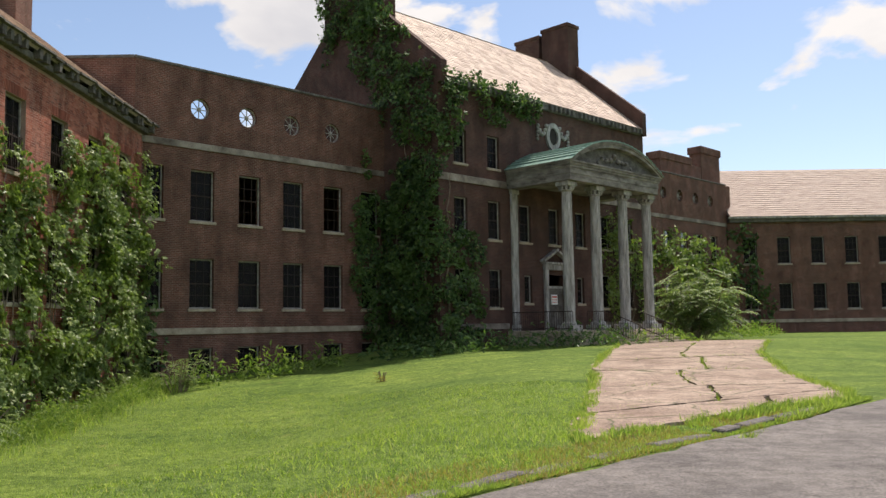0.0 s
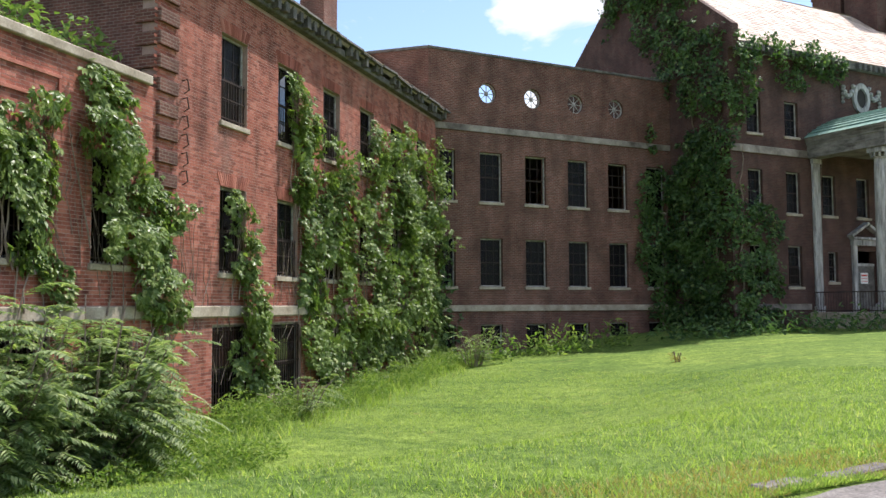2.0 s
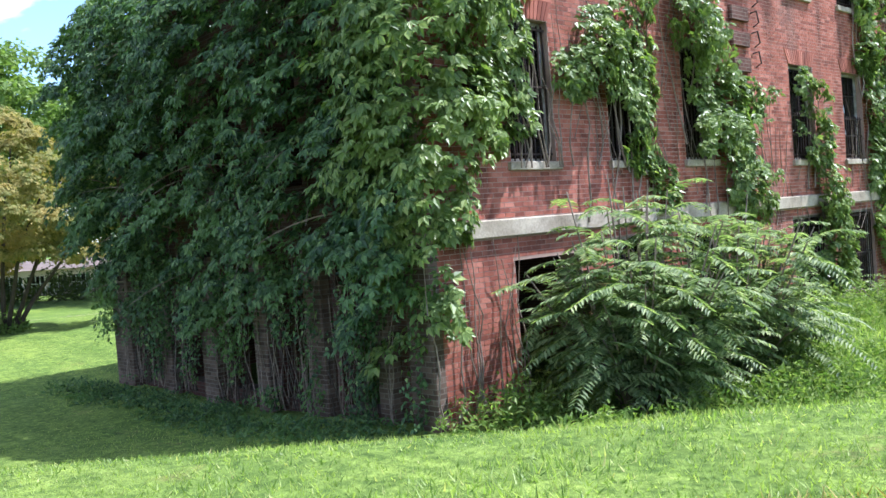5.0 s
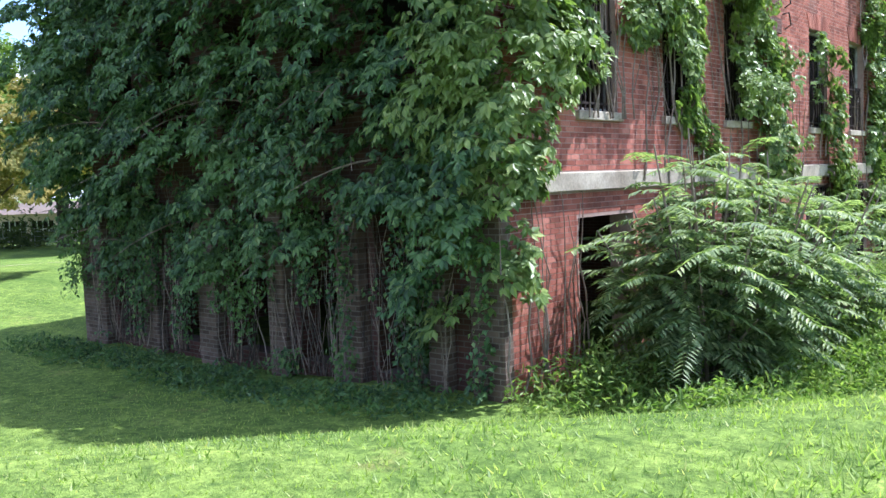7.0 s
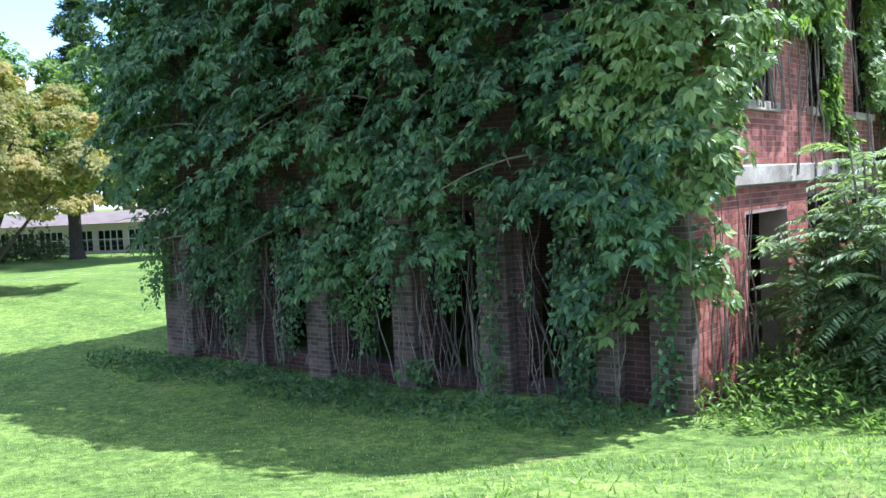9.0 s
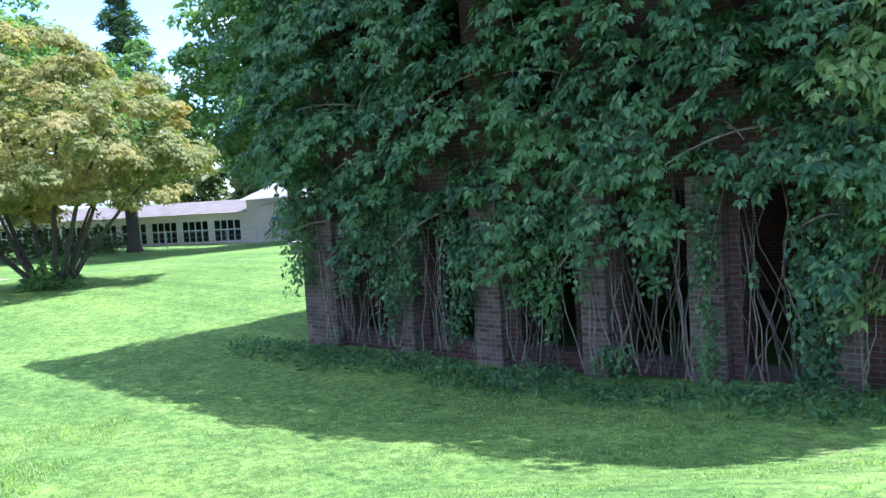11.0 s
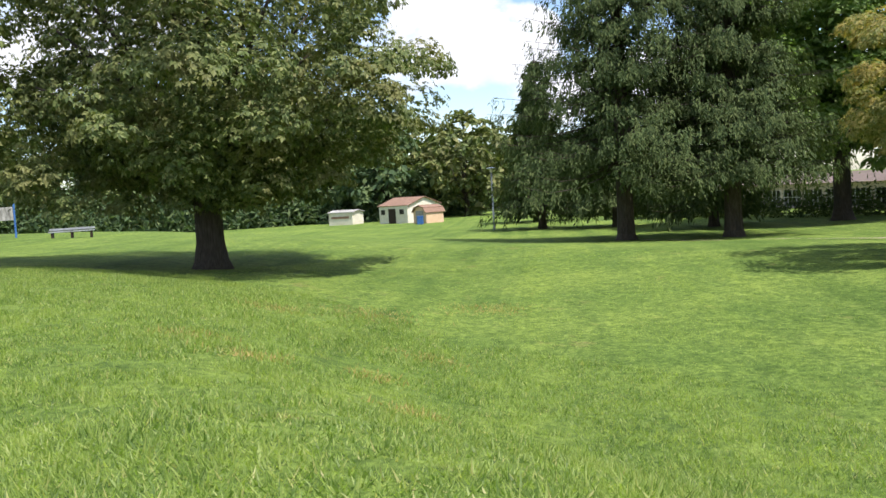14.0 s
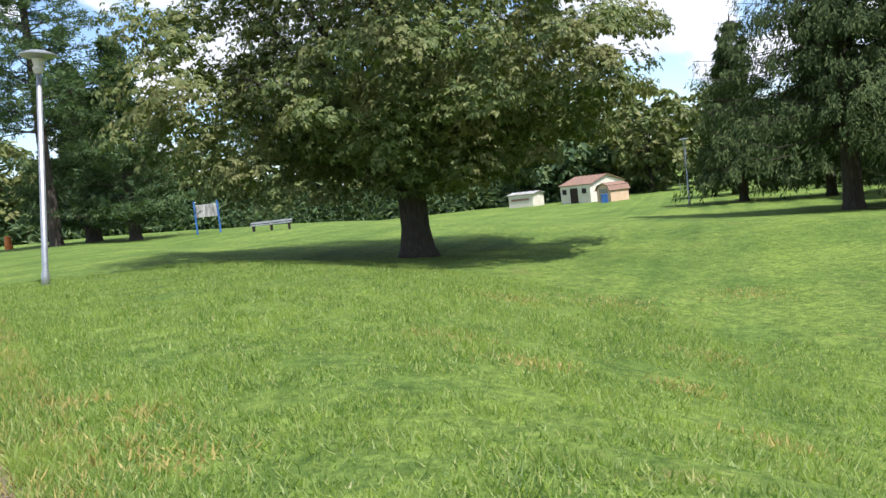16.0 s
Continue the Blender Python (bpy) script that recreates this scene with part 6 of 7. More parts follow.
def spruce_tree(name, m, height, radius, bare, trunk_r, material, seed, label, tiers=46, per=9, twigs=23, needle=0.37):
    """A spruce: sweeping branches hung with short curtains of twigs."""
    rs, rr = random.Random(seed), np.random.RandomState(seed)
    root = thing(name, m, label, "tree", "pines" if name == "pine_tree" else "")
    bm = bmesh.new()
    lathe(bm, [(trunk_r * 1.5, -0.2), (trunk_r * 1.1, 0.4), (trunk_r, 1.2), (trunk_r * 0.6, height * 0.55), (0.05, height)], 10)
    P, N, A = [], [], []
    for k in range(tiers):
        t = k / tiers
        z = bare + (height - bare) * t ** 1.05
        r = radius * (1 - t) ** 0.8 * rs.uniform(0.8, 1.08) + 0.35
        for b in range(per):
            a = rs.uniform(0, 2 * math.pi)
            rl = r * rs.uniform(0.55, 1.1)
            d = Vector((math.cos(a), math.sin(a), 0))
            pts = [Vector((0, 0, z)) + d * (rl * q / 4) + Vector((0, 0, rl * (-0.3 * (q / 4) + 0.2 * (q / 4) ** 3))) for q in range(5)]
            tube(bm, [tuple(p) for p in pts], [0.05, 0.04, 0.03, 0.02, 0.01], 4)
            n = int(twigs * (0.45 + 0.75 * rl / radius))
            base = np.array([tuple(p) for p in pts])
            u = rr.uniform(0.25, 1.0, n)
            i = np.minimum((u * 4).astype(int), 3)
            f = (u * 4 - i)[:, None]
            c = base[i] * (1 - f) + base[i + 1] * f
            side = np.array((-d.y, d.x, 0))
            c = c + side * (rr.normal(0, 0.16, n) * rl * (1.15 - 0.8 * u))[:, None]
            hang = rr.uniform(0.35, 1.0, n) * (0.5 + 0.5 * rl / radius)
            w = np.linspace(0.0, 1.0, 9)
            out = np.array((d.x, d.y, 0)) * 0.35
            pp = c[:, None, :] + (out * 0.5 + np.array((0, 0, -1.0)))[None, None, :] * (hang[:, None] * w[None, :])[:, :, None] + rr.normal(0, 0.06, (n, 9, 3))
            P.append(pp.reshape(-1, 3))
            N.append(np.tile(np.array((d.x * 0.8, d.y * 0.8, 0.55)), (n * 9, 1)))
            A.append(np.tile(out + np.array((0, 0, -0.8)), (n * 9, 1)) + rr.normal(0, 0.35, (n * 9, 3)))
    part("trunk", bm, M_BARK, root)
    part_data("needles", leaf_fans("needles", np.concatenate(P), unit(np.concatenate(N)), np.concatenate(A), needle, material, rr, 1, 0.45, 3.0, 0.2, 0.25), root)
    return root


def pine_tree(name, m, height, radius, bare, trunk_r, material, seed, label, whorls=18, per=6, tufts=22, needle=0.34):
    """An open pine: level plates of brush-like needle tufts on whorled branches."""
    rs, rr = random.Random(seed), np.random.RandomState(seed)
    root = thing(name, m, label, "tree", "pines")
    bm = bmesh.new()
    lathe(bm, [(trunk_r * 1.4, -0.2), (trunk_r * 1.05, 0.4), (trunk_r, 1.2), (trunk_r * 0.6, height * 0.6), (0.05, height)], 10)
    P, N, A = [], [], []
    for k in range(whorls):
        t = k / whorls
        z = bare + (height - bare) * t
        r = radius * (0.55 + 0.45 * math.sin(math.pi * min(1, t * 1.3 + 0.35))) * (1 - t ** 2.2) + 0.35
        for b in range(per):
            a = 2 * math.pi * b / per + k * 1.3 + rs.uniform(-0.3, 0.3)
            rl = r * rs.uniform(0.4, 1.25)
            d = Vector((math.cos(a), math.sin(a), 0))
            rise = rs.uniform(-0.08, 0.4)
            zb = max(bare, z + rs.uniform(-0.6, 0.6) * (height - bare) / whorls)
            pts = [Vector((0, 0, zb)) + d * (rl * q / 4) + Vector((0, 0, rl * rise * (q / 4) ** 1.5)) for q in range(5)]
            tube(bm, [tuple(p) for p in pts], [0.06, 0.05, 0.04, 0.025, 0.012], 4)
            n = int(tufts * (0.4 + 0.8 * rl / radius))
            base = np.array([tuple(p) for p in pts])
            u = rr.uniform(0.35, 1.03, n)
            i = np.minimum((u * 4).astype(int), 3)
            f = (u * 4 - i)[:, None]
            side = np.array((-d.y, d.x, 0))
            c = base[i] * (1 - f) + base[i + 1] * f + side * (rr.normal(0, 0.2, n) * rl * (1.1 - 0.6 * u))[:, None]
            c[:, 2] += rr.uniform(-0.3, 0.4, n)
            c = np.repeat(c, 2, axis=0)
            P.append(c)
            out = np.array((d.x, d.y, 0.25)) + rr.normal(0, 0.7, c.shape)
            A.append(out)
            N.append(np.tile(np.array((0.0, 0.0, 1.0)), (len(c), 1)) + rr.normal(0, 0.5, c.shape))
    part("trunk", bm, M_BARK, root)
    part_data("needles", leaf_fans("needles", np.concatenate(P), unit(np.concatenate(N)), unit(np.concatenate(A)), needle, material, rr, 4, 1.3, 3.6, -0.1, 0.3), root)
    return root


broad_tree("linden_tree", on_ground(-40.9, -16.1), 16.5, 14.2, 1.9, 0.47, M_LINDEN, 42000, 0.185, 101, "broad shade tree with olive leaves casting a round shadow", 46, 1, 0.8, 5.6, 4, 0.18, 0.42)
broad_tree("maple_tree", on_ground(-38.8, 8.6), 8.6, 9.0, 2.3, 0.22, M_MAPLE, 22000, 0.15, 102, "spreading japanese maple with bronze-green leaves", 36, 7, 0.45, 4.2, 4, 0.17, 0.16)
weeds("basal_shoots", [(-38.8, 8.6, 0.95)], 1.3, 900, M_BROAD, 96, "leafy shoots round the foot of the maple", 0.25)
spruce_tree("spruce_tree", on_ground(-64.3, 0.4), 28, 8.0, 4.4, 0.5, M_SPRUCE, 103, "tall dark spruce with drooping branches", 50, 10)
spruce_tree("spruce_tree", on_ground(-63.9, 6.5), 25, 7.0, 4.2, 0.5, M_SPRUCE, 104, "dark spruce with drooping branches and a thick trunk", 46, 10)
broad_tree("oak_tree", on_ground(-75.9, 16.9), 20, 17, 3.0, 0.6, M_BROAD, 40000, 0.44, 105, "tall green shade tree on the lawn", 34, 1, 0.8, None, 0, 0.2, 0.25)
broad_tree("oak_tree", on_ground(-68.9, 27.4), 14, 10.5, 3.2, 0.45, M_BROAD, 18000, 0.36, 106, "green shade tree behind the maple", 24, 1, 0.8, None, 0, 0.2, 0.25)
broad_tree("oak_tree", on_ground(-56.4, 32.6), 20, 13, 2.6, 0.5, M_BROAD, 36000, 0.36, 107, "tall bright green tree beside the path", 32, 1, 0.8, None, 0, 0.2, 0.25)
pine_tree("pine_tree", on_ground(-99, 44), 27, 5.5, 12, 0.4, M_PINE, 108, "tall blue-green pine over the far trees", 15, 6, 22, 0.75)
pine_tree("pine_tree", on_ground(-61.6, -48.4), 25, 6.0, 7.5, 0.42, M_PINE, 109, "tall open pine beside the road", 19, 7, 36, 0.4)
pine2 = pine_tree("pine_tree", on_ground(-64.6, -44.4), 13.5, 5.0, 1.2, 0.4, M_PINE, 110, "bushy pine on the lawn", 18, 8, 32, 0.42)
for x, y, rz in ((-70, -52.5, 40), (-75, -56, 100)):
    copy_thing(pine2, on_ground(x, y, rz))
dark_pine = spruce_tree("pine_tree", on_ground(-84, 2), 15, 5.5, 2.2, 0.35, M_SPRUCE, 111, "dark pine at the far edge of the lawn", 22, 8, 9, 0.62)
for k, (x, y) in enumerate(((-88, -4), (-76, 8), (-96, 9), (-104, -4))):
    copy_thing(dark_pine, on_ground(x, y, 50 * k))
pine_tree("pine_tree", on_ground(-104, 36), 24, 5.0, 13, 0.4, M_PINE, 115, "windswept pine above the far trees", 11, 5, 22, 0.75)
wood = broad_tree("far_tree", on_ground(-142, -14), 15, 13, 0.15, 0.4, M_LINDEN, 2800, 1.0, 112, "rounded olive green tree in the far woods", 20, 1, 0.8, None, 0, 0.2, 0.2)
wood2 = broad_tree("far_tree", on_ground(-143, -27), 12, 14, 0.15, 0.4, M_PINE, 2800, 1.0, 113, "dark green tree in the far woods", 20, 1, 0.8, None, 0, 0.2, 0.2)
rng = random.Random(31)
for k in range(32):
    a = radians(170 + 75 * k / 32)
    r = rng.uniform(132, 165)
    x, y = -15 + r * math.cos(a), -7 + r * math.sin(a)
    p_ = -0.73 * (x - 0.3) + 0.68 * (y - 8.2)
    if -11 < p_ < 8 or (x > -134 and -36 < y < -4):
        continue
    copy_thing(wood if rng.random() < 0.5 else wood2, on_ground(x, y, rng.uniform(0, 360)))
for k in range(12):
    copy_thing(wood if rng.random() < 0.5 else wood2, on_ground(-110 + 7 * k + rng.uniform(-2, 2), 62 + rng.uniform(-6, 10), rng.uniform(0, 360)))
for k in range(10):
    x, y = road_point(-230 + 2 * k, -14 + 3 * k)
    copy_thing(wood2, on_ground(x, y, 36 * k))

shade = []
for k in range(70):
    a = radians(184 + 62 * k / 70)
    x, y = -15 + 136 * math.cos(a), -7 + 136 * math.sin(a)
    if not -11 < -0.73 * (x - 0.3) + 0.68 * (y - 8.2) < 8:
        shade.append((x, y, rng.uniform(4, 6)))
weeds("far_undergrowth", shade, 6.5, 20, M_PINE, 120, "dark undergrowth beneath the far trees", 1.4)

for x, y in ((-89, 13.5), (-84.5, 16.5), (-81, 19.5), (-100, 8), (-96, 9.5), (-92, 11.5), (-104, 5), (-77, 23), (-73.5, 25.5), (-112, 1.5)):
    weeds("hedge", [(x, y, 2.3), (x + 1.6, y + 1.0, 1.8)], 3.0, 130, M_SPRUCE, int(1000 + x), "dark clipped hedge before the fence", 0.4)

# ---- fixtures and far things on the lawn ----
LAMP2, LAMP2_H = (-90.5, -8.3), 5.7
SHED, BARN, HUT = (-124.5, -22.7), (-118.8, -16.6), (-131.0, -31.2)
SCHOOL = (-95.4, 23.4, 22.2)
FENCE = [(-135, -10), (-119.6, -2.5), (-90, 13.0), (-68, 29.5), (-52, 37.0)]

def street_lamp(m, h, label):
    root = thing("street_lamp", m, label, "lamp post", "lamp posts on the lawn")
    bm = bmesh.new()
    lathe(bm, [(0.1, -0.2), (0.095, 0.3), (0.075, 0.35), (0.06, h - 0.55)], 12)
    part("pole", bm, M_STEEL, root, smooth=True)
    bm = bmesh.new()
    lathe(bm, [(0.08, h - 0.55), (0.13, h - 0.45), (0.13, h - 0.4), (0.1, h - 0.38), (0.15, h - 0.2)], 14)
    part("lantern", bm, M_PALE, root)
    bm = bmesh.new()
    lathe(bm, [(0.15, h - 0.21), (0.42, h - 0.13), (0.42, h - 0.1), (0.2, h - 0.02), (0.05, h)], 18)
    part("hat", bm, M_STEEL, root)
    return root


street_lamp(on_ground(-31.1, -22.0) @ pose(0, 0, 0, -4.2, -3.8, 0), 5.5, "tall galvanised lamp post with a flat hat on the lawn")
street_lamp(on_ground(*LAMP2), LAMP2_H, "galvanised lamp post in front of dark trees")
street_lamp(on_ground(-66.3, -60.1, 0), 4.2, "distant lamp post leaning beside the road")
street_lamp(on_ground(-100, -95), 5.0, "distant lamp post beside the road")

sign = thing("sign_post", on_ground(-59.7, -51.9, 45), "white sign board on a thin post beside the road", "sign")
part("post", boxed(-0.05, 0.05, -0.05, 0.05, -0.2, 2.5, 0.01), M_WHITE, sign)
part("board", boxed(-0.4, 0.4, -0.08, -0.055, 2.45, 2.72, 0.01), M_WHITE, sign)
barrel = thing("traffic_barrel", on_ground(-68.5, -59.0), "orange plastic barrel on the grass", "barrel")
bm = bmesh.new()
lathe(bm, [(0.3, 0), (0.3, 0.3), (0.27, 0.32), (0.27, 0.62), (0.24, 0.64), (0.24, 1.0), (0.1, 1.03)], 14)
part("drum", bm, plain("orange_plastic", (0.6, 0.16, 0.03), (0.7, 0.22, 0.05), 2, 0.5), barrel)

board = thing("notice_board", on_ground(-64.8, -38.8, 125), "white notice board between two blue posts", "notice board")
for x in (-0.75, 0.75):
    part("post", boxed(x - 0.06, x + 0.06, -0.06, 0.06, -0.2, 2.2, 0.01), M_BLUE, board)
part("panel", boxed(-0.68, 0.68, -0.04, 0.04, 1.1, 1.95, 0.01), M_PAINT, board)
bench = thing("park_bench", on_ground(-62.5, -32.9, 110), "low grey-green bench on the lawn", "bench")
part("seat", boxed(-1.3, 1.3, -0.25, 0.25, 0.38, 0.45, 0.01), M_STEEL, bench)
part("backrest", boxed(-1.3, 1.3, 0.25, 0.3, 0.5, 0.62, 0.01), M_STEEL, bench)
for x in (-1.1, 0, 1.1):
    part("leg", boxed(x - 0.05, x + 0.05, -0.22, 0.28, -0.1, 0.38, 0.01), M_IRON, bench)

# sheds
def gabled(root, w, d, h, r, wall_mat, roof_mat, gambrel=False):
    """A shed with its long side along local x, facing -y."""
    prof = [(0, h), (d / 2, r)] if not gambrel else [(0, h), (d * 0.16, h + (r - h) * 0.68), (d / 2, r)]
    full = [(0, 0)] + prof + [(d - y, z) for y, z in prof[::-1][1:]] + [(d, 0)]
    bm = bmesh.new()
    a, b = [bm.verts.new((-w / 2, y, z)) for y, z in full], [bm.verts.new((w / 2, y, z)) for y, z in full]
    bm.faces.new(a)
    bm.faces.new(b[::-1])
    for k in range(len(full)):
        k2 = (k + 1) % len(full)
        bm.faces.new((a[k], a[k2], b[k2], b[k]))
    part("wall_shell", bm, wall_mat, root)
    for (y0, z0), (y1, z1) in zip(full[1:-2], full[2:-1]):
        bm = bmesh.new()
        ln = math.hypot(y1 - y0, z1 - z0)
        up = 1 if y1 <= d / 2 + 0.01 else -1
        box(bm, -w / 2 - 0.25, w / 2 + 0.25, -0.12, ln + 0.02, 0.02, 0.1, 0, pose(0, y0, z0, math.degrees(math.atan2(z1 - z0, y1 - y0)), 0, 0))
        part("roof_slope", bm, roof_mat, root)


shed = thing("shed", on_ground(*SHED, 50), "cream shed with a terracotta shingle roof", "shed")
gabled(shed, 5.6, 6.0, 2.3, 3.3, M_PALE, M_TILE)
part("door", boxed(-0.9, 0.5, -0.06, -0.003, 0.02, 1.95, 0.01), M_IRON, shed)
for x in (-2.0, 1.7):
    part("window", boxed(x - 0.4, x + 0.4, -0.05, -0.003, 1.2, 1.85, 0.01), M_DARK, shed)
barn = thing("shed", on_ground(*BARN, 140), "small barn-shaped shed with a terracotta roof", "shed")
gabled(barn, 3.0, 2.3, 1.4, 2.2, plain("peach_siding", (0.62, 0.42, 0.27), (0.7, 0.5, 0.34), 1.5, 0.8), M_TILE, True)
part("door", boxed(-1.56, -1.503, 0.45, 1.85, 0.02, 1.6, 0.01), M_SASH, barn)
hut = thing("shed", on_ground(*HUT, 70), "low pale hut behind the trees", "shed")
gabled(hut, 3.9, 3.0, 1.7, 2.0, M_PALE, M_PAINT)
part("plank", boxed(-1.5, 1.4, -0.05, -0.003, 0.9, 1.2, 0.01), M_TILE, hut)
bin_ = thing("rubbish_bin", on_ground(BARN[0] + 3.0, BARN[1] - 1.5), "blue plastic wheeled bin beside the sheds", "bin")
part("body", boxed(-0.35, 0.35, -0.35, 0.35, 0, 0.95, 0.04), M_BLUE, bin_)
part("lid", boxed(-0.38, 0.38, -0.4, 0.38, 0.953, 1.03, 0.02), M_BLUE, bin_)

# school beyond the fence
school = thing("school_building", pose(SCHOOL[0], SCHOOL[1], gz(*SCHOOL[:2]) - 0.6, 0, 0, SCHOOL[2]), "low pale pink school building with long window bands", "building")
SL = 74.0
bays = [(-SL / 2 + 2.5 + 3.0 * k) for k in range(22)]
part("wall", wall_bm(-SL / 2, SL / 2 - 5, -0.6, 2.99, [(x, x + 2.6, 0.8, 2.4) for x in bays]), M_RENDERED, school)
for x in bays:
    w = part("window", boxed(x, x + 2.6, 0.12, 0.15, 0.8, 2.4), M_GLASSY, school)
    bm = bmesh.new()
    for k in range(5):
        box(bm, x + 0.62 * k, x + 0.62 * k + 0.08, 0.05, 0.115, 0.8, 2.4)
    box(bm, x, x + 2.6, 0.06, 0.11, 1.65, 1.73)
    part("mullion", bm, M_WHITE, w)
bm = bmesh.new()
v = [bm.verts.new(c) for c in ((-SL / 2 - 0.5, -0.6, 3.0), (SL / 2 - 5.02, -0.6, 3.0), (SL / 2 - 5.02, 9.4, 3.0), (-SL / 2 - 0.5, 9.4, 3.0), (-SL / 2 + 4, 4.4, 3.95), (SL / 2 - 5.02, 4.4, 3.95))]
for f in ((0, 1, 5, 4), (1, 2, 5), (2, 3, 4, 5), (3, 0, 4), (3, 2, 1, 0)):
    bm.faces.new([v[k] for k in f])
part("roof", bm, plain("dull_pink_shingle", (0.12, 0.092, 0.08), (0.18, 0.14, 0.12), 1.0, 0.9, bump=0.3, stretch=(1, 1, 4), fine=10), school, "low pinkish shingle roof")
part("interior", boxed(-SL / 2, SL / 2 - 5.1, 4.0, 9, -0.5, 2.95), M_RENDERED, school)
part("pavilion", boxed(SL / 2 - 5, SL / 2, -0.5, 9, -0.6, 3.9, 0.02), M_RENDERED, school, "pale pink end pavilion")
bm = bmesh.new()
v = [bm.verts.new(c) for c in ((SL / 2 - 5.4, -0.9, 3.903), (SL / 2 + 0.4, -0.9, 3.903), (SL / 2 + 0.4, 9.4, 3.903), (SL / 2 - 5.4, 9.4, 3.903), (SL / 2 - 3.4, 4.2, 5.7), (SL / 2 - 1.6, 4.2, 5.7))]
for f in ((0, 1, 5, 4), (1, 2, 5), (2, 3, 4, 5), (3, 0, 4), (3, 2, 1, 0)):
    bm.faces.new([v[k] for k in f])
part("pavilion_roof", bm, M_SLATE, school, "grey hipped slate roof")
part("door", boxed(SL / 2 - 2.0, SL / 2 - 0.4, -0.56, -0.503, 0.5, 2.2, 0.01), M_SASH, school)
part("awning", boxed(SL / 2 - 2.4, SL / 2 - 0.1, -1.3, -0.51, 2.25, 2.5, 0.03), M_BLUE, school, "blue door awning")

fence = thing("fence", pose(0, 0, 0), "long grey metal fence at the far edge of the lawn", "fence", kind="structure")
fp = [Vector((*FENCE[k], 0)) for k in range(len(FENCE))]
bm_post = bmesh.new()
tube(bm_post, [(0, 0, -0.1), (0, 0, 1.25)], 0.035, 6)
post_me = bpy.data.meshes.new("post")
bm_post.to_mesh(post_me)
bm_post.free()
post_me.materials.append(M_STEEL)
for a, b in zip(fp, fp[1:]):
    n = int((b - a).length / 2.4)
    for k in range(n):
        p, q = a.lerp(b, k / n), a.lerp(b, (k + 1) / n)
        part_data("post", post_me, fence, "", on_ground(p.x, p.y))
        bm = bmesh.new()
        for z in (0.15, 0.45, 0.8, 1.18):
            tube(bm, [(p.x, p.y, gz(p.x, p.y) + z), (q.x, q.y, gz(q.x, q.y) + z)], 0.018, 4)
        part("rail", bm, M_STEEL, fence)

stones = thing("stone_block", on_ground(-39.8, 20.0, 30), "low block of rough stones on the lawn", "stone block")
rng = random.Random(5)
for k in range(9):
    x, y, z = (k % 3 - 1) * 0.42, rng.uniform(-0.1, 0.1), (k // 3) * 0.19
    part("stone", boxed(x - 0.2, x + 0.2, y - 0.3, y + 0.3, z - 0.02, z + 0.18, 0.04), M_STONE, stones)

# worn footpath across the lawn
pts = [(-30.0, 26.5), (-38.5, 18.7), (-43.1, 13.6), (-47.2, 10.1), (-50.0, 8.3), (-56.0, 5.0), (-66.0, 0.0)]
vs, fs = [], []
rs = np.random.RandomState(2)
line = []
for (x0, y0), (x1, y1) in zip(pts, pts[1:]):
    for k in range(8):
        line.append((x0 + (x1 - x0) * k / 8, y0 + (y1 - y0) * k / 8))
for k, (x, y) in enumerate(line):
    w = 0.22 + 0.12 * rs.rand() + (0.9 if 26 <= k <= 30 else 0)
    for s in (-w, w):
        vs.append((x + 0.6 * s, y + 0.8 * s, float(lawn_z(np.array(x + 0.6 * s), np.array(y + 0.8 * s))) + 0.045))
fs = [(2 * k, 2 * k + 1, 2 * k + 3, 2 * k + 2) for k in range(len(line) - 1)]
M_EARTH = plain("trodden_earth", (0.36, 0.27, 0.2), (0.5, 0.4, 0.31), 1.5, 0.95, bump=0.5)
tagged(new("footpath", mesh_np("footpath", vs, fs, M_EARTH)), "pale trodden earth footpath across the lawn", "path", kind="structure")

# iron hooks of a lost ladder on the wing's corner
hooks = thing("wall_hooks", B_WING, "bent rusty iron rungs on the brick corner", "ladder remains")
for k in range(6):
    z = 4.6 + 0.42 * k
    bm = bmesh.new()
    tube(bm, [(16.35, -0.01, z), (16.36, -0.14, z + 0.02), (16.4, -0.16, z - 0.22), (16.36, -0.05, z - 0.3)], 0.018, 5)
    part("rung", bm, M_IRON, hooks)
sprout = frond_bush("dead_shrub", on_ground(-2.2, 30.5), 5, 0.5, 0.25, 0.25, 5, M_STRAW, 86, "small brown shrub on the lawn", "shrub")

# ---- grass ----
def blades(name, px, py, length, material, seed, label, lean=0.35, width=0.007):
    """Single grass blades: one slender leaning triangle each."""
    rs = np.random.RandomState(seed)
    n = len(px)
    base = np.stack([px, py, lawn_z(px, py) - 0.01], 1)
    a = rs.uniform(0, 2 * np.pi, n)
    side = np.stack([np.cos(a), np.sin(a), np.zeros(n)], 1) * (width * rs.uniform(0.6, 1.4, n))[:, None]
    tip = rs.normal(0, lean, (n, 3))
    tip[:, 2] = 1.0
    tip = base + unit(tip) * (length * rs.uniform(0.6, 1.35, n))[:, None]
    v = np.stack([base - side, base + side, tip], 1).reshape(-1, 3)
    return stuff(name, mesh_np(name, v, np.arange(3 * n).reshape(-1, 3), material), label, "grass")


def on_drive(px, py):
    l, r = (np.interp(py, *zip(*e)) for e in (DRIVE_LEFT, DRIVE_RIGHT))
    return (py > 11.5 + 0.8 * np.clip(px - 1.75, 0, 6.3)) & (py < 47) & (px > l + 0.15) & (px < r - 0.15)


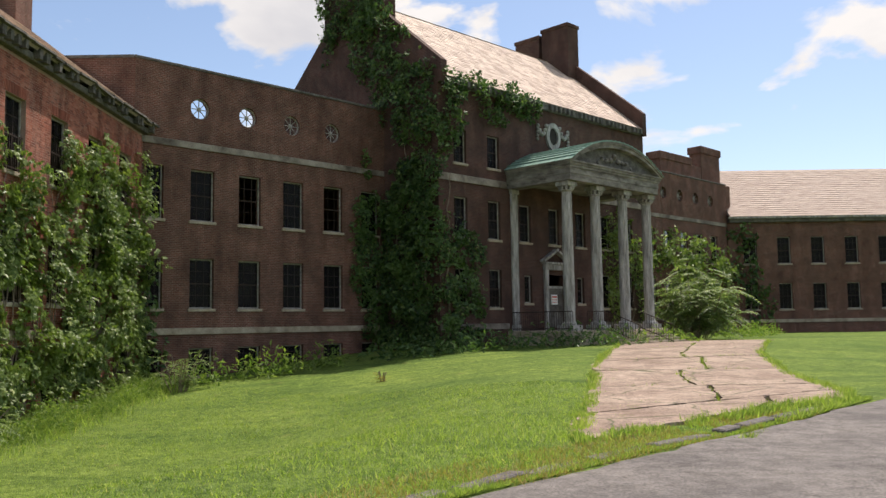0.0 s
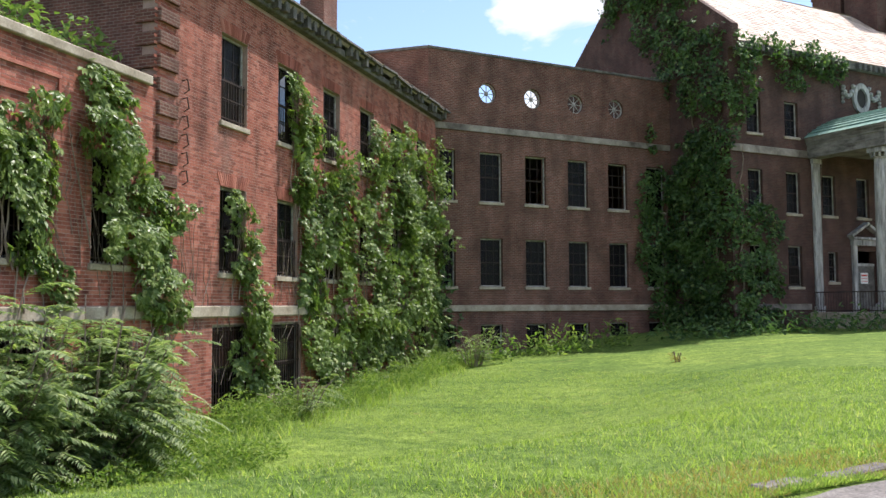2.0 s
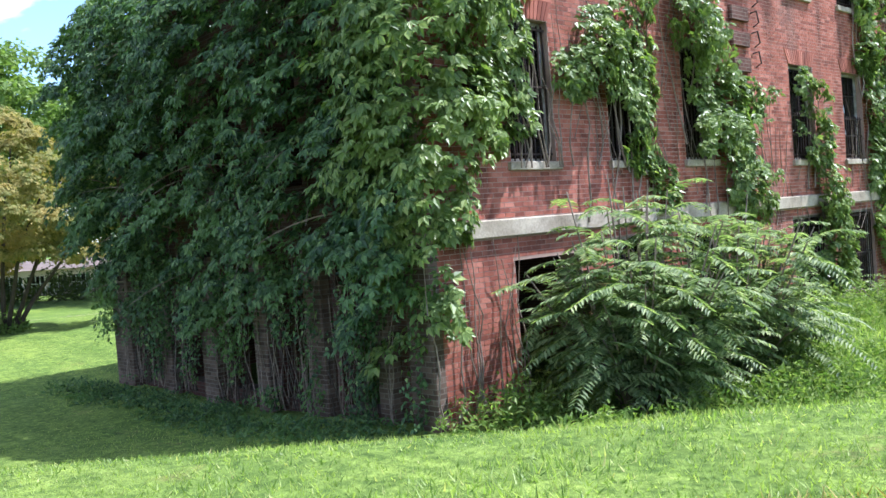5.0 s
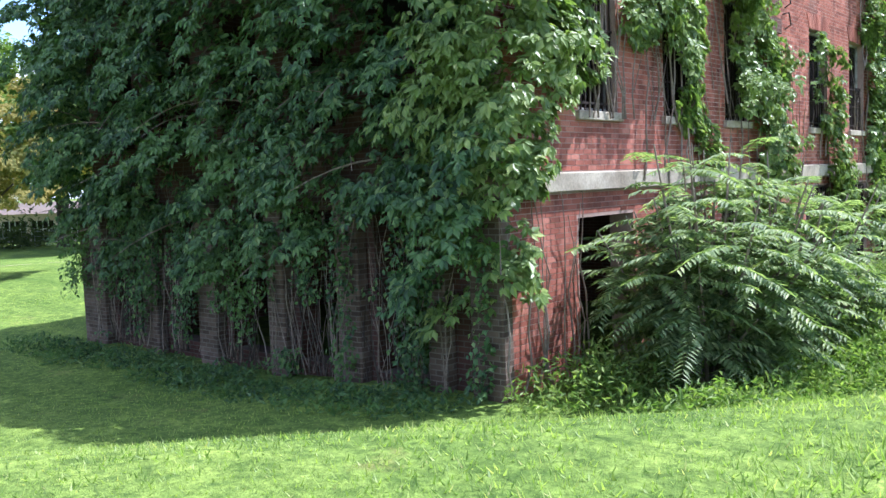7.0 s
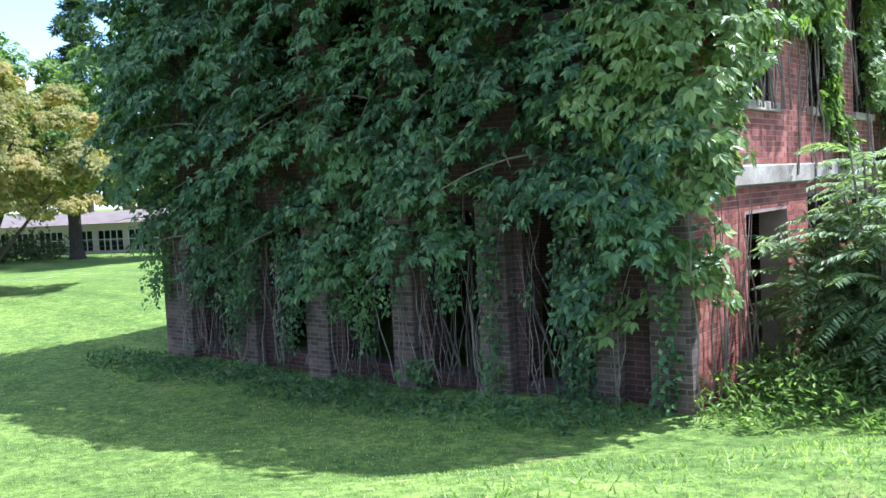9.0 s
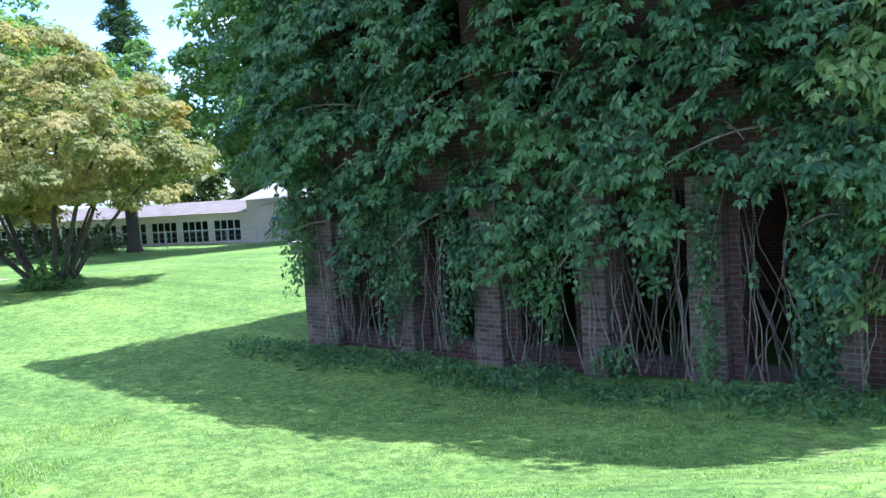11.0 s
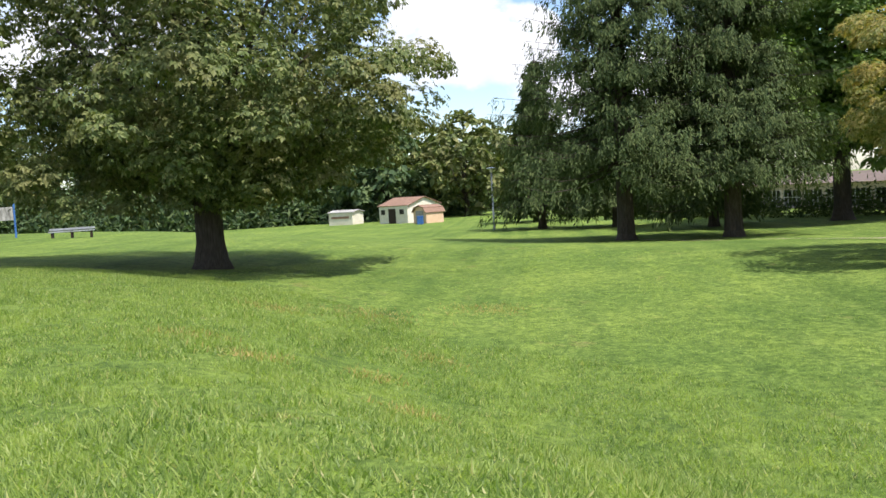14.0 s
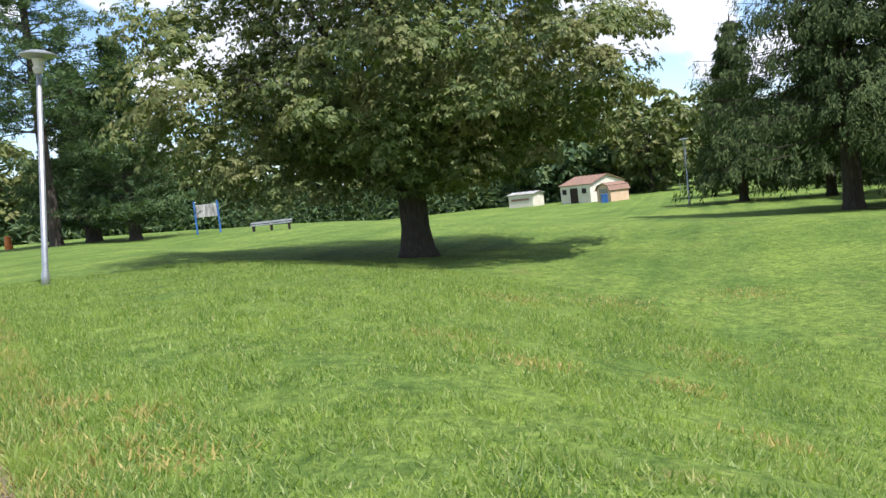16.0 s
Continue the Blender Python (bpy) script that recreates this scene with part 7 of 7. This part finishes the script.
rs = np.random.RandomState(77)
n = 500000
s_, p_ = rs.uniform(-46, 12, n), 0.05 + 27 * rs.uniform(0, 1, n) ** 2.1
px, py = ROAD_O[0] + ROAD_S[0] * s_ + ROAD_P[0] * p_, ROAD_O[1] + ROAD_S[1] * s_ + ROAD_P[1] * p_
ok = ~on_drive(px, py) & ~((px < -12.2) & (px > -23.4) & (py > 6.4)) & ~((px < -12.2) & (py > 15)) & (value_noise(px, py, 70, 0.35) > 0.1) & ((s_ > -14) | (p_ > 0.2 + 0.75 * value_noise(px, py, 69, 0.5)))
px, py = px[ok], py[ok]
ln = 0.04 + 0.075 * value_noise(px, py, 71, 0.8) * (0.35 + value_noise(px, py, 72, 3.0))
ln = ln * (1 - 0.5 * smooth_step(1.5, 4.5, p_[ok]) * smooth_step(-4, -10, s_[ok]))
blades("grass", px, py, ln, M_GRASS, 73, "fresh green mown grass blades", 0.75)
n = 250000
s_, p_ = rs.uniform(-46, -19, n), 0.7 + 10.6 * rs.uniform(0, 1, n) ** 1.5
px, py = ROAD_O[0] + ROAD_S[0] * s_ + ROAD_P[0] * p_, ROAD_O[1] + ROAD_S[1] * s_ + ROAD_P[1] * p_
tall = value_noise(px, py, 74, 0.45) * 0.6 + value_noise(px, py, 75, 1.6) * 0.4
ok = tall > 0.3
blades("grass_tufts", px[ok], py[ok], 0.045 + 0.13 * (tall[ok] - 0.25), M_GRASS, 76, "longer grass tufts near the road", 0.8, 0.008)
n = 60000
s_, p_ = rs.uniform(-60, 9, n), -0.05 + 1.2 * rs.uniform(0, 1, n) ** 1.2
px, py = ROAD_O[0] + ROAD_S[0] * s_ + ROAD_P[0] * p_, ROAD_O[1] + ROAD_S[1] * s_ + ROAD_P[1] * p_
ok = value_noise(px, py, 78, 0.6) > 0.25
blades("dry_grass", px[ok], py[ok], 0.09, M_STRAW, 79, "yellow dry grass along the asphalt edge", 0.7)
# tall pale grass at the foot of the wing
n = 3500
px, py = -12.1 + 2.6 * rs.uniform(0, 1, n) ** 1.4, rs.uniform(13.5, 33, n)
ok = (value_noise(px, py, 97, 0.7) > 0.4) & ~((px < -12.25) & (py > 6.6))
px, py = px[ok], py[ok]
blades("tall_grass", px, py, 0.18 + 0.4 * value_noise(px, py, 98, 0.9), M_GRASS, 99, "tall pale grass at the foot of the brick wing", 0.45, 0.011)
# dry bare spots where the mower has scalped the lawn
px, py = [], []
for x, y, r in ((-19.3, -10.7, 0.2), (-18.9, -10.1, 0.2), (-20.3, -12.0, 0.15), (-19.95, -11.2, 0.16), (-30.7, -8.9, 0.6), (-23.9, -10.1, 0.28), (-22.9, -8.9, 0.26), (-23.5, -7.5, 0.2), (-29.0, -10.5, 0.4), (-26.5, -7.2, 0.35), (-33.0, -6.5, 0.5), (-21.5, -6.8, 0.2)):
    k = int(900 * r)
    px.append(x + rs.normal(0, r, k))
    py.append(y + rs.normal(0, r, k))
px, py = np.concatenate(px), np.concatenate(py)
blades("dry_patch", px, py, 0.065 + 0.05 * value_noise(px, py, 90, 0.3), M_STRAW, 91, "straw-coloured scalped spots in the lawn", 0.9, 0.011)
# grass in the joints of the drive
gx, gy = [], []
for y in ys:
    k = 420
    l, r = drive_edge(y)
    t = rs.uniform(0, 1, k)
    gx.append(l + (r - l) * t)
    gy.append(joint_y(ys.index(y), t) + rs.normal(0, 0.05, k))
for i in range(len(ys) - 1):
    k = 380
    t = rs.uniform(0, 1, k)
    yy = ys[i] + (ys[i + 1] - ys[i]) * t
    f = CUT[i]
    yy = yy + f * 0.5 * (joint_y(i, 1.0) - ys[i])
    l, r = np.array([drive_edge(v) for v in yy]).T
    gx.append(l + (r - l) * f + rs.normal(0, 0.06, k))
    gy.append(yy)
k = 900
gx.append(2.6 + rs.normal(0, 0.25, k))
gy.append(14.6 + rs.normal(0, 0.2, k))
# and along its edges
for e, sg in ((DRIVE_LEFT, 1), (DRIVE_RIGHT, -1)):
    k = 5200
    yy = 11.8 + 30 * rs.uniform(0, 1, k) ** 1.5
    gx.append(np.interp(yy, *zip(*e)) + sg * np.abs(rs.normal(-0.02, 0.14, k)) * (0.4 + 1.2 * value_noise(yy, yy * 0, 87, 0.8)))
    gy.append(yy)
k = 4200
t = rs.uniform(0, 1, k)
gx.append(1.7 + 6.2 * t)
gy.append(joint_y(0, t) + rs.normal(0.0, 0.16, k))
gx, gy = np.concatenate(gx), np.concatenate(gy)
ok = value_noise(gx, gy, 88, 0.5) > 0.3
gx, gy = gx[ok], gy[ok]
blades("joint_grass", gx, gy, 0.09 + 0.15 * value_noise(gx, gy, 89, 0.8), M_GRASS, 80, "grass growing in the joints of the drive", 0.5, 0.011)

# ---- bricks of the near wing ----
def bricks():
    """Single bricks over the wing's east front; those of the near corner are objects."""
    rs = np.random.RandomState(6)
    L, H, G = 0.215, 0.075, 0.0115
    holes = eb_open + wing_open
    me_cache = []
    for k in range(6):
        bm = bmesh.new()
        box(bm, G / 2, L - G / 2, -0.0025 - 0.002 * k / 5, 0.0, G / 2, H - G / 2, 0)
        bm.faces.ensure_lookup_table()
        me = bpy.data.meshes.new("brick")
        bmesh.ops.recalc_face_normals(bm, faces=bm.faces)
        bm.to_mesh(me)
        bm.free()
        me.materials.append(M_BRICK)
        me_cache.append(me)
    V, F = [], []
    near_wall = [c for c in end_block.children if c.name.startswith("wall")][0]
    for r in range(int((9.5 + 1.5) / H)):
        z = -1.5 + r * H
        if 1.27 < z + H / 2 < 1.57:
            continue
        x = W0 + (r % 2) * L / 2
        while x < WE - L:
            a, b = x, x + L
            cut = False
            for o in holes:
                if b > o[0] and a < o[1] and z + H > o[2] and z < o[3]:
                    if a < o[0] - 0.04:
                        b = o[0]
                    elif b > o[1] + 0.04:
                        a = o[1]
                    else:
                        cut = True
                    break
            x += L
            if cut or (z > 6.28 and b < W1):
                continue
            if b < 8.75 and z < 1.25 and b - a > 0.2:
                part_data("brick", me_cache[rs.randint(6)], near_wall, "", pose(a, 0, z))
                continue
            d = 0.002 + rs.uniform(0, 0.002)
            i = len(V)
            V += [(a + G / 2, 0, z + G / 2), (b - G / 2, 0, z + G / 2), (b - G / 2, 0, z + H - G / 2), (a + G / 2, 0, z + H - G / 2),
                  (a + G / 2, -d, z + G / 2), (b - G / 2, -d, z + G / 2), (b - G / 2, -d, z + H - G / 2), (a + G / 2, -d, z + H - G / 2)]
            F += [(i + 4, i + 5, i + 6, i + 7), (i, i + 1, i + 5, i + 4), (i + 1, i + 2, i + 6, i + 5), (i + 2, i + 3, i + 7, i + 6), (i + 3, i, i + 4, i + 7)]
    ob = part_data("bricks", mesh_np("bricks", V, F, M_BRICK), wing, "weathered red bricks in lime mortar")
    tagged(ob, kind="stuff")


bricks()
